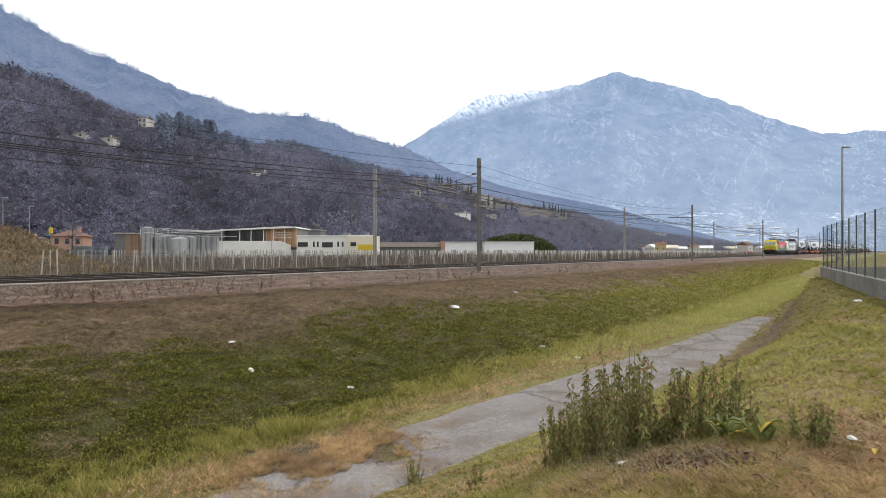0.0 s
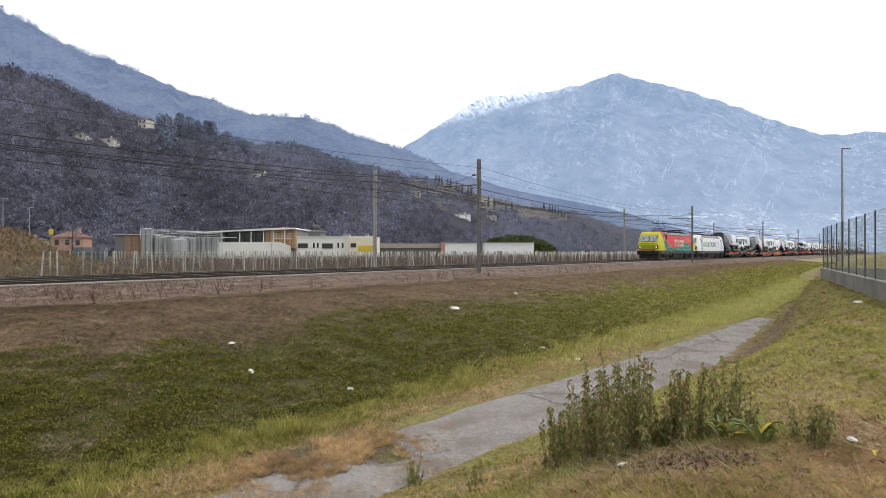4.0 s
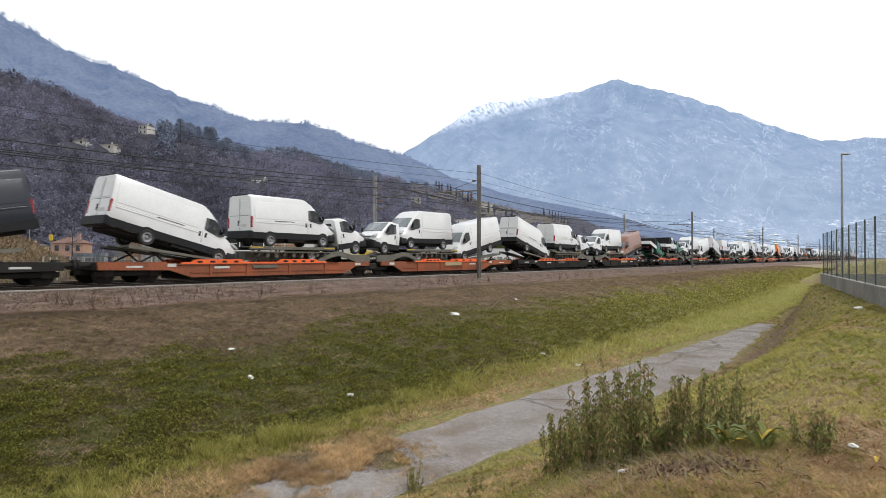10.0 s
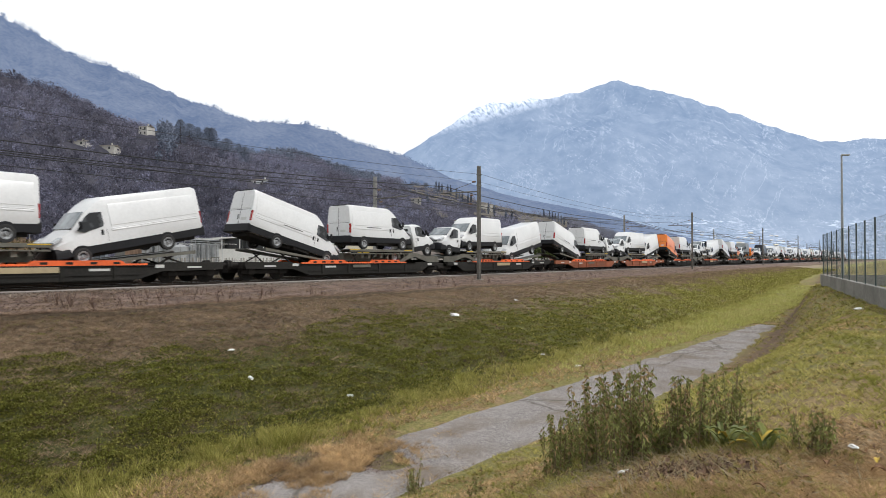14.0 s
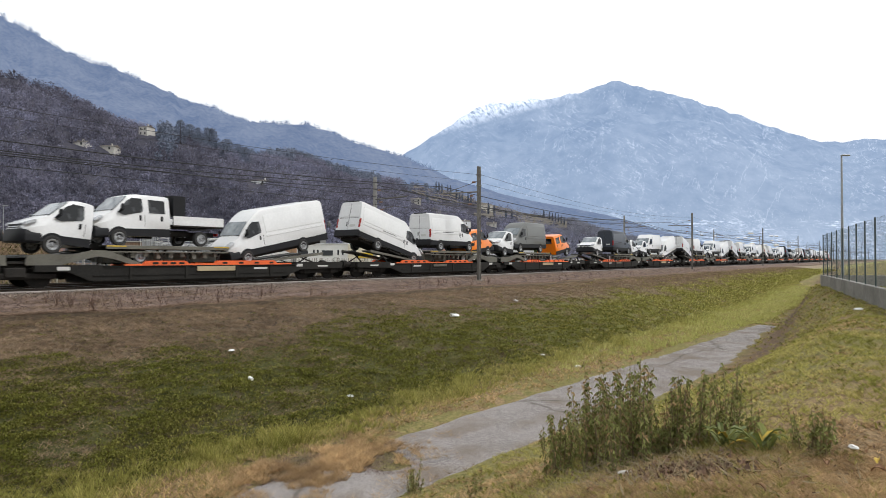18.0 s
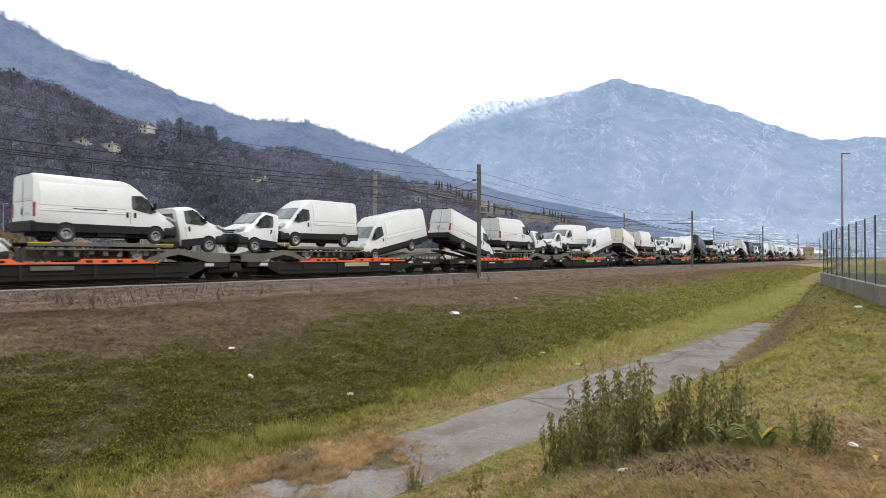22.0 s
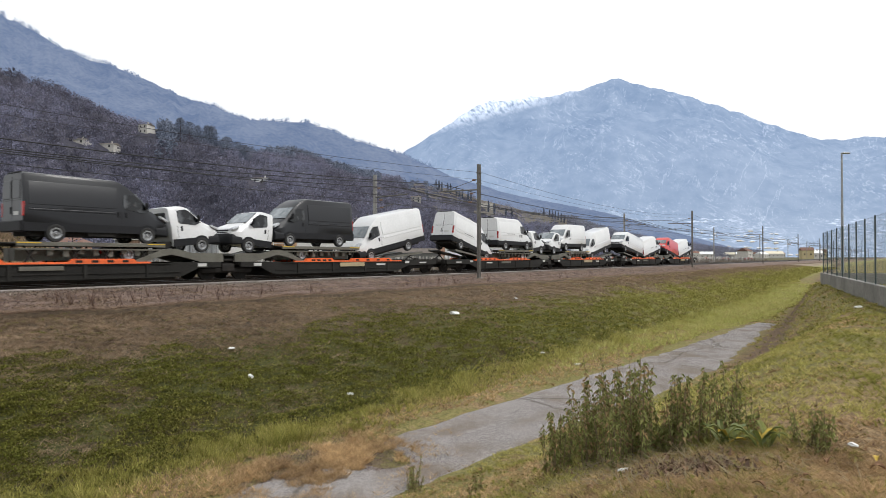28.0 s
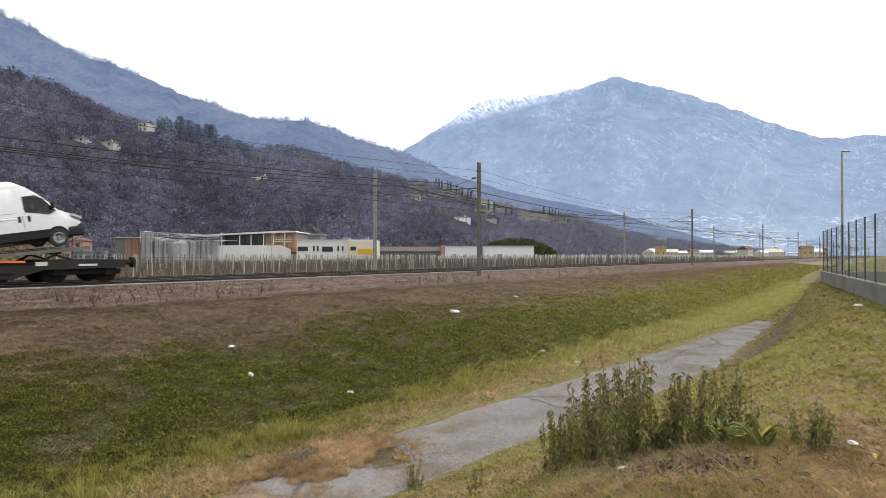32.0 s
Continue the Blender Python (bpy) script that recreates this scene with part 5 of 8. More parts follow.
def wheel_mesh(r, w, bolts=True):
    """Tyre and rim, axis along y, outer face at -y."""
    bm = bmesh.new()
    prof = [(0.62 * r, -w / 2 + 0.02), (0.8 * r, -w / 2), (0.95 * r, -w / 2 + 0.01), (r, -w / 2 + 0.05), (r, w / 2 - 0.05), (0.95 * r, w / 2), (0.62 * r, w / 2)]
    n = 18
    rows = [[bm.verts.new((rr * math.cos(2 * math.pi * i / n), yy, rr * math.sin(2 * math.pi * i / n))) for i in range(n)] for rr, yy in prof]
    for a, b in zip(rows, rows[1:]):
        for i in range(n):
            bm.faces.new((a[i], b[i], b[(i + 1) % n], a[(i + 1) % n]))
    bmesh.ops.recalc_face_normals(bm, faces=bm.faces)
    rim = bmesh.new()
    prof = [(0.0, -w / 2 - 0.005), (0.16 * r, -w / 2), (0.2 * r, -w / 2 + 0.035), (0.4 * r, -w / 2 + 0.05), (0.5 * r, -w / 2 + 0.015), (0.63 * r, -w / 2 + 0.01), (0.64 * r, w / 2 - 0.03), (0.0, w / 2 - 0.05)]
    rows = [[rim.verts.new((max(rr, 0.001) * math.cos(2 * math.pi * i / n), yy, max(rr, 0.001) * math.sin(2 * math.pi * i / n))) for i in range(n)] for rr, yy in prof]
    for a, b in zip(rows, rows[1:]):
        for i in range(n):
            rim.faces.new((a[i], b[i], b[(i + 1) % n], a[(i + 1) % n]))
    bmesh.ops.recalc_face_normals(rim, faces=rim.faces)
    return bm, rim


SHARED = {}


def road_wheels(e, xs, r=0.345):
    for x in xs:
        for s in (-1, 1):
            m = pose(x, s * 0.935, r, 0, 0, 0 if s < 0 else 180)
            if "tyre" not in SHARED:
                t, rim = wheel_mesh(r, 0.22)
                w = part("wheel", t, M["tyre"], e)
                w.matrix_basis = m
                ri = part("rim", rim, M["rim"], w, "grey steel rim")
                SHARED["tyre"], SHARED["rim"] = w, ri
            else:
                w = again("wheel", SHARED["tyre"], m, e)
                again("rim", SHARED["rim"], Matrix(), w)["label"] = "grey steel rim"


def daily(name, colour, label, cat, length, wb=3.52, body="van", roof=2.60, crew=False, bed=None, headboard=False):
    """A light commercial vehicle, nose towards +x, origin on the ground midway between its axles."""
    e = base(name, label=label, category=cat, group="vehicles on the wagons")
    P = M[colour]
    xf = wb / 2 + 1.0
    xr = xf - length if body == "van" else xf - (3.25 if crew else 2.38)
    top = roof if body == "van" else 2.20
    fr = [(0.0, 0.72, 0.62, 0.50, 0.84), (0.05, 0.86, 0.74, 0.44, 1.06), (0.28, 0.95, 0.82, 0.42, 1.20), (0.78, 0.99, 0.87, 0.42, 1.44), (1.42, 1.0, 0.87, 0.42, 2.10)]
    if body == "van":
        fr += [(1.74, 1.0, 0.87, 0.42, 2.10 + (top - 2.10) * 0.5), (2.08, 1.0, 0.87, 0.42, top - 0.06), (2.26, 1.0, 0.87, 0.42, top - 0.005), (2.6, 1.0, 0.87, 0.42, top)]
    else:
        fr += [(1.62, 1.0, 0.87, 0.42, 2.17), (1.9, 1.0, 0.87, 0.42, top)]
    rings = [ring(xf - dx, w, wt, z0, z1, min(1.25, z0 + (z1 - z0) * 0.62)) for dx, w, wt, z0, z1 in fr]
    rings += [ring(xr + 0.10, 1.0, 0.87, 0.42, top + (0.02 if body == "van" else -0.02), 1.25), ring(xr, 0.97, 0.85, 0.46, top - 0.04, 1.25)]
    part("body", loft(rings), P, e)

    def wall(z):
        return 1.0 - 0.13 * max(0, z - 1.25) / (top - 0.16 - 1.25)
    scr = [(xf - 0.83, -0.80, 1.49), (xf - 0.83, 0.80, 1.49), (xf - 1.40, 0.76, 2.08), (xf - 1.40, -0.76, 2.08)]
    part("windscreen", pane(scr, 0.016), M["screen"], e, "tinted windscreen")
    out = [(0.94, 1.37), (1.22, 1.27), (1.98, 1.42), (2.02, 1.52), (2.0, 2.0), (1.56, 2.02), (1.32, 1.86)]
    for s in (-1, 1):
        pts = [(xf - dx, s * (wall(z) + 0.004), z) for dx, z in out]
        part("side_window", pane(pts if s > 0 else pts[::-1], 0.014), M["glass"], e)
        if crew:
            pts = [(xf - dx, s * (wall(z) + 0.004), z) for dx, z in ((2.28, 1.40), (3.0, 1.40), (3.0, 1.96), (2.28, 1.98))]
            part("rear_side_window", pane(pts if s > 0 else pts[::-1], 0.014), M["glass"], e)
        part("headlight", slab([(xf - 0.40, 1.12), (xf - 0.03, 0.94), (xf - 0.02, 1.04), (xf - 0.36, 1.22)], s * 0.60, s * 0.945, 0.02), M["lamp"], e)
        part("mirror", boxes((xf - 1.13, xf - 1.03, s * 1.03, s * 1.18, 1.46, 1.73, 0.03), (xf - 1.11, xf - 1.06, s * 0.94, s * 1.08, 1.42, 1.47)), M["plastic"], e)
    part("front_bumper", loft([ring(xf + 0.03, 0.84, 0.80, 0.34, 0.80, 0.6), ring(xf - 0.06, 0.98, 0.95, 0.30, 0.83, 0.6), ring(xf - 0.56, 1.012, 1.006, 0.34, 0.80, 0.6), ring(xf - 0.60, 1.0, 1.0, 0.36, 0.78, 0.6)]), M["plastic"], e)
    part("grille", boxes((xf - 0.2, xf + 0.012, -0.56, 0.56, 0.84, 0.885, 0.01), (xf - 0.2, xf + 0.002, -0.60, 0.60, 0.92, 1.0, 0.015)), M["plastic"], e)
    part("bonnet_gap", boxes((xf - 0.9, xf - 0.80, -0.80, 0.80, 1.45, 1.475)), M["plastic"], e)
    for x in ([wb / 2, -wb / 2] if body == "van" else [wb / 2]):
        for s in (-1, 1):
            pts = [(x + 0.43 * math.cos(a), max(0.40, 0.36 + 0.43 * math.sin(a))) for a in [math.pi * k / 10 for k in range(11)]]
            part("wheel_arch", slab(pts, s * 0.97, s * 1.006), M["plastic"], e)
    for s in (-1, 1):
        segs = [(xr + 0.02, wb / 2 - 0.1)] if body != "van" else [(-wb / 2 + 0.1, wb / 2 - 0.1), (xr + 0.02, -wb / 2 - 0.1)]
        for a, b in segs:
            part("sill_cladding", slab([(a, 0.40), (b, 0.40), (b, 0.71), (a, 0.74)], s * 0.97, s * 1.009, 0.008), M["plastic"], e)
        hz = 1.18
        xs = [xf - 1.90] if (s > 0 and not crew) or body != "van" else [xf - 1.90, xf - 2.22]
        if crew:
            xs = [xf - 1.90, xf - 2.85]
        for x in xs:
            part("door_handle", boxes((x - 0.05, x + 0.05, s * 0.99, s * 1.02, hz - 0.11, hz + 0.11, 0.01)), M["plastic"], e)
        part("door_seam", boxes((xf - 2.10, xf - 2.085, s * 0.995, s * 1.004, 0.80, 1.3)), M["plastic"], e)
    road_wheels(e, [wb / 2, -wb / 2])
    if body == "van":
        part("door_rail", boxes((xf - 4.35, xf - 3.05, -1.012, -0.99, 1.30, 1.335)), M["plastic"], e, "dark sliding door rail")
        for s in (-1, 1):
            prof = [(1.18, 0), (1.195, 0.012), (1.235, 0.012), (1.25, 0), (1.265, 0), (1.275, 0.01), (1.295, 0.01), (1.305, 0), (1.40, 0), (1.415, 0.012), (top - 0.34, 0.012), (top - 0.32, 0)]
            rim = [(s * (wall(z) + 0.004 + d), z) for z, d in prof] + [(s * (wall(z) - 0.02), z) for z in (top - 0.32, 1.18)]
            press = loft([[(x, y, z) for y, z in rim] for x in (xr + 0.2, xf - 2.3)])
            bmesh.ops.recalc_face_normals(press, faces=press.faces)
            part("side_panel", press, P, e)
            part("tail_light", boxes((xr - 0.012, xr + 0.07, s * 0.86, s * 0.985, 0.95, 1.50, 0.015)), M["tail"], e, "red tail light")
        part("rear_window_blank", boxes(*[(xr - 0.016, xr + 0.004, a, a + 0.64, 1.62, top - 0.28, 0.014) for a in (-0.74, 0.10)]), P, e)
        part("rear_bumper", boxes((xr - 0.09, xr + 0.2, -0.99, 0.99, 0.38, 0.80, 0.04)), M["plastic"], e)
        part("rear_door_seam", boxes((xr - 0.006, xr + 0.01, -0.012, 0.012, 0.72, top - 0.15), (xr - 0.006, xr + 0.01, -0.82, 0.82, 1.55, 1.565)), M["plastic"], e)
        part("rear_door_handle", boxes((xr - 0.025, xr + 0.01, 0.08, 0.14, 1.05, 1.32, 0.01)), M["plastic"], e)
        part("plate_recess", boxes((xr - 0.012, xr + 0.01, -0.6, -0.15, 1.0, 1.14)), M["mark"], e)
        part("underbody", boxes((xr + 0.3, xf - 0.4, -0.7, 0.7, 0.24, 0.46), (-0.6, 0.5, -0.95, -0.6, 0.26, 0.46)), M["under"], e)
        part("roof_vent", boxes((xr + 0.02, xr + 0.35, -0.55, 0.55, top - 0.02, top + 0.045, 0.02)), M["plastic"], e)
    else:
        x1 = -wb / 2 - 1.0
        part("chassis_frame", boxes((x1, xf - 0.7, -0.45, -0.37, 0.46, 0.66), (x1, xf - 0.7, 0.37, 0.45, 0.46, 0.66), (x1, x1 + 0.1, -0.45, 0.45, 0.5, 0.66), (-0.4, 0.4, -0.85, -0.48, 0.36, 0.66, 0.04),
                                    (-wb / 2 - 0.1, -wb / 2 + 0.1, -0.85, 0.85, 0.28, 0.44)), M["under"], e)
        part("rear_window", boxes((xr - 0.012, xr + 0.02, -0.6, 0.6, 1.45, 1.95, 0.02)), M["glass"], e)
        if bed:
            b0, b1 = x1 - 0.15, xr - 0.12
            part("bed_floor", boxes((b0, b1, -1.03, 1.03, 0.86, 0.96, 0.01)), M["under"], e)
            for a in ((b0, b1, -1.05, -1.01, 0.93, 1.34, 0.012), (b0, b1, 1.01, 1.05, 0.93, 1.34, 0.012), (b0 - 0.02, b0 + 0.02, -1.05, 1.05, 0.93, 1.34, 0.012)):
                part("dropside", boxes(a), M[bed], e, "pale aluminium dropside")
            rails = bmesh.new()
            for y in (-1.0, 0, 1.0):
                box(rails, b1 - 0.06, b1, y - 0.03, y + 0.03, 0.9, 2.25)
            for z in (1.4, 2.22):
                box(rails, b1 - 0.06, b1, -1.0, 1.0, z - 0.03, z + 0.03)
            if headboard:
                box(rails, b1 - 0.6, b1 - 0.05, -0.98, 0.98, 1.36, 2.24)
            part("headboard", rails, M["plastic"], e, "dark steel headboard")
            for s in (-1, 1):
                part("mudguard", boxes((-wb / 2 - 0.5, -wb / 2 + 0.5, s * 0.78, s * 1.0, 0.72, 0.78, 0.01)), M["plastic"], e)
        for s in (-1, 1):
            part("tail_light", boxes((x1 - 0.02, x1 + 0.04, s * 0.5, s * 0.8, 0.5, 0.64, 0.01)), M["tail"], e, "red tail light")
    return e


PROTO = {}
WORDS = {"white": "white", "cream": "off-white", "navy": "dark blue", "grey": "mid-grey", "darkgrey": "dark grey", "black": "black", "brown": "brown", "green": "green", "orange": "orange", "red": "red"}


def vehicle(kind, colour, m):
    """A vehicle of that kind and colour at the pose m; the first one is built, the rest are copies."""
    key = (kind, colour)
    if key not in PROTO:
        c = WORDS[colour]
        if kind == "van":
            e = daily("van", colour, c + " high-roof panel van on a car carrier wagon", "van", 5.72, 3.6)
        elif kind == "long":
            e = daily("van", colour, "long " + c + " high-roof panel van tilted on a wagon ramp", "van", 6.4, 3.6)
        elif kind == "xlong":
            e = daily("van", colour, "extra long " + c + " high-roof panel van on a wagon", "van", 7.05, 4.0)
        elif kind == "low":
            e = daily("van", colour, c + " low-roof panel van on a car carrier wagon", "van", 5.6, roof=2.28)
        elif kind == "cab":
            e = daily("chassis_cab", colour, c + " chassis cab without body on a wagon ramp", "truck", 5.4, 3.45, "cab")
        elif kind == "crew":
            e = daily("crew_cab", colour, c + " double cab chassis without body on a wagon", "truck", 5.4, 3.45, "cab", crew=True)
        elif kind == "bed":
            e = daily("flatbed_truck", colour, c + " flatbed truck with pale dropsides on a wagon", "truck", 5.6, 3.45, "cab", bed="bed", headboard=False)
        elif kind == "crewbed":
            e = daily("flatbed_truck", colour, c + " double cab flatbed truck with pale dropsides", "truck", 6.0, 3.75, "cab", crew=True, bed="bed", headboard=True)
        PROTO[key] = e
        return ride(e, m)
    e = copy_thing(PROTO[key], m)
    RIDERS.append((e, m))
    return e


def rail_wheelset(e, x, r=0.46, y=0.0):
    if ("rw", r) not in SHARED:
        bm = bmesh.new()
        for s in (-1, 1):
            cyl(bm, (0, s * 0.68, 0), (0, s * 0.82, 0), r, n=20)
            cyl(bm, (0, s * 0.82, 0), (0, s * 0.86, 0), r * 0.35, n=10)
        cyl(bm, (0, -0.7, 0), (0, 0.7, 0), 0.09, n=8)
        o = part("wheelset", bm, M["wheel_steel"] if r > 0.5 else M["under"], e)
        SHARED[("rw", r)] = o
        o.matrix_basis = pose(x, 0, r)
        return o
    return again("wheelset", SHARED[("rw", r)], pose(x, 0, r), e)


HALF = 16.84


def car_wagon(dark, plain=False):
    """Two-unit car carrier wagon with ramps and raised decks; origin at its middle on the rails."""
    F = M["wagon_dark"] if dark else M["wagon_rust"]
    e = base("car_carrier_wagon", label=("dark olive" if dark else "faded orange-brown") + " two-unit car carrier wagon with orange wheel rails", category="wagon", group="car carrier wagons")
    for h in (-1, 1):
        def X(a, b):
            return (min(h * a, h * b), max(h * a, h * b))
        sill = [(0.55, 0.86), (0.55, 0.62), (1.7, 0.60), (2.5, 0.24), (12.2, 0.24), (13.2, 0.55), (16.2, 0.60), (16.25, 0.92), (13.4, 0.92), (13.1, 0.80), (3.2, 0.80), (2.8, 0.86)]
        for s in (-1, 1):
            part("side_sill", slab([(h * x, z) for x, z in sill], s * 1.28, s * 1.40), F, e)
        part("sill_flange", boxes((*X(2.6, 12.2), -1.44, -1.28, 0.42, 0.46), (*X(3.0, 12.9), -1.46, -1.26, 0.79, 0.82), (*X(2.6, 12.2), -1.45, -1.28, 0.22, 0.26)), F, e)
        part("floor", boxes((*X(0.5, 16.2), -1.28, 1.28, 0.72, 0.79)), M["wagon_dark"], e)
        # the wide low box is added to fill the black gap below the sill
        part("centre_beam_and_fill", boxes((*X(0.4, 16.4), -0.25, 0.25, 0.4, 0.72), (*X(2.7, 12.1), -1.2, 1.2, 0.13, 0.6, 0.03)), M["under"], e)
        rib = part("rib", boxes((-0.06, 0.06, -1.455, -1.40, 0.25, 0.80)), F, e)
        rib.matrix_basis = pose(h * 4.1, 0, 0)
        for x in (6.6, 9.2, 11.2):
            again("rib", rib, pose(h * x, 0, 0), e)
        # orange rails that guide the wheels
        for a, b in (((4.6, 6.9), (8.0, 11.8)) if h > 0 else ((4.4, 7.3), (9.2, 12.2))):
            for s in (-1, 1):
                pts = [(h * a, 0.80), (h * (a + 0.25), 1.02), (h * (b - 0.3), 1.02), (h * b, 0.80)]
                part("wheel_rail", slab(pts, s * 1.12, s * 1.36, 0.02), M["wagon_orange"], e, "orange steel wheel rail")
            holes = bmesh.new()
            for k in range(4):
                x = a + 0.6 + (b - a - 1.1) * k / 3
                box(holes, *X(x - 0.13, x + 0.13), -1.366, -1.355, 0.87, 0.96)
            part("rail_slot", holes, M["under"], e)["kind"] = "stuff"
        part("lower_rail", boxes((*X(3.9, 12.6), -1.34, -1.22, 0.79, 0.89, 0.01)), M["wagon_orange"], e)
        # arched ramp at the joint
        arch = [(0.30, 0.86), (0.34, 1.22), (0.7, 1.27), (1.9, 1.27), (2.7, 1.45), (3.2, 1.44), (3.7, 1.28), (4.7, 0.88), (4.25, 0.86), (3.45, 1.10), (2.9, 1.2), (2.1, 1.02), (1.5, 0.86)]
        for s in (-1, 1):
            part("ramp_cheek", slab([(h * x, z) for x, z in arch], s * 1.16, s * 1.24), M["ramp"], e)
        part("ramp_plate", slab([(h * x, z) for x, z in [(0.3, 1.2), (0.7, 1.25), (1.9, 1.26), (2.6, 1.38), (2.6, 1.34), (1.9, 1.21), (0.7, 1.19), (0.3, 1.14)]], -1.16, 1.16), M["deck"], e)
        if not plain:
            # raised deck
            for s in (-1, 1):
                part("deck_track", boxes((*X(3.25, 8.85), s * 0.45, s * 1.16, 1.60, 1.655, 0.01)), M["deck"], e)
                part("deck_beam", boxes((*X(3.2, 8.9), s * 1.16, s * 1.24, 1.50, 1.66, 0.01), (*X(3.2, 8.9), s * 1.14, s * 1.2, 1.36, 1.42), (*X(3.4, 8.7), s * 0.05, s * 0.5, 0.95, 1.42)), M["ramp"], e)
                for a, b in ((3.2, 4.0), (8.1, 8.9)):
                    part("deck_marking", boxes((*X(a, b), s * 1.17, s * 1.248, 1.60, 1.645)), M["yellow_mark"], e, "worn yellow edge marking")
            leg = None
            for x in (3.9, 5.4, 6.6, 8.2):
                for s in (-1, 1):
                    m = pose(h * (x + 0.22), s * 1.1, 0)
                    if leg is None:
                        leg = part("deck_leg", cyls(((-0.22, 0, 0.8), (0.22, 0, 1.52), 0.04, 0.04, 6), ((0.22, 0, 0.8), (-0.22, 0, 1.52), 0.03, 0.03, 6)), M["under"], e)
                        leg.matrix_basis = m
                    else:
                        again("deck_leg", leg, m, e)
            clut = bmesh.new()
            for k in range(9):
                x = 3.7 + k * 0.56
                box(clut, *X(x, x + 0.2), -1.1, -0.9, 1.1 + 0.05 * (k % 3), 1.36)
            part("chain_boxes", clut, M["ramp"], e)["kind"] = "stuff"
        # end ramp under the tilted vehicle
        lo, hi = (9.7, 0.86), (14.9, 1.44 if h > 0 else 1.62)
        for s in (-1, 1):
            part("end_ramp", slab([(h * lo[0], lo[1]), (h * hi[0], hi[1]), (h * hi[0], hi[1] - 0.08), (h * lo[0], lo[1] - 0.07)], s * 0.5, s * 1.18), M["deck"], e)
            part("end_ramp_edge", slab([(h * lo[0], lo[1] + 0.03), (h * hi[0], hi[1] + 0.03), (h * hi[0], hi[1] - 0.12), (h * lo[0], lo[1] - 0.05)], s * 1.18, s * 1.24), M["ramp"], e)
        for s in (-1, 1):
            st = bmesh.new()
            cyl(st, (h * 13.2, s * 1.1, 0.85), (h * 13.9, s * 1.1, hi[1] - 0.2), 0.05, n=6)
            cyl(st, (h * 14.5, s * 1.1, 0.85), (h * 13.4, s * 1.1, hi[1] - 0.25), 0.04, n=6)
            part("ramp_prop", st, M["under"], e)
        # running gear, buffers, small fittings
        part("bogie_frame", boxes((*X(13.4, 16.2), -1.12, -0.98, 0.34, 0.56, 0.04), (*X(13.4, 16.2), 0.98, 1.12, 0.34, 0.56, 0.04), (*X(14.5, 15.0), -1.1, 1.1, 0.36, 0.6),
                                  (*X(13.6, 14.0), -1.2, -1.1, 0.3, 0.62, 0.04), (*X(15.5, 15.9), -1.2, -1.1, 0.3, 0.62, 0.04)), M["under"], e)
        rail_wheelset(e, h * 13.8)
        rail_wheelset(e, h * 15.7)
        rail_wheelset(e, h * 0.9)
        for s in (-1, 1):
            part("buffer", cyls(((h * 16.2, s * 0.88, 0.80), (h * 16.7, s * 0.88, 0.80), 0.10, 0.10, 10), ((h * 16.7, s * 0.88, 0.80), (h * 16.82, s * 0.88, 0.80), 0.22, 0.22, 12)), M["under"], e)
        part("coupling", boxes((*X(16.2, 16.83), -0.06, 0.06, 0.68, 0.82), (*X(16.1, 16.3), -1.25, 1.25, 0.6, 0.92, 0.02)), M["under"], e)
        part("grab_rail", cyls(((h * 16.0, -1.38, 0.6), (h * 16.0, -1.38, 1.15), 0.02), ((h * 15.6, -1.38, 0.6), (h * 15.6, -1.38, 1.15), 0.02), ((h * 16.0, -1.38, 1.15), (h * 15.6, -1.38, 1.15), 0.02)), M["ramp"], e)
        part("marking", boxes((*X(10.2, 11.0), -1.412, -1.40, 0.60, 0.70), (*X(1.3, 1.75), -1.412, -1.40, 0.66, 0.80), (*X(14.4, 15.1), -1.412, -1.40, 0.68, 0.76), (*X(12.9, 13.3), -1.412, -1.40, 0.7, 0.84)), M["mark"], e)
    part("data_plate", boxes((7.1, 9.1, -1.47, -1.44, 0.55, 0.77, 0.01)), M["plate"], e, "worn beige data plate")
    part("data_plate", boxes((-8.9, -7.4, -1.47, -1.44, 0.58, 0.74, 0.01)), M["ramp"], e)
    part("joint_bogie", boxes((-1.4, 1.4, -1.12, -0.98, 0.34, 0.58, 0.05), (-1.4, 1.4, 0.98, 1.12, 0.34, 0.58, 0.05), (-0.35, 0.35, -1.2, 1.2, 0.4, 0.78, 0.04), (-0.5, 0.5, -0.9, 0.9, 0.78, 0.9, 0.03)), M["under"], e)
    part("joint_cover", boxes((-0.52, 0.52, -1.1, 1.1, 0.9, 1.0, 0.02)), M["under"], e)
    return e


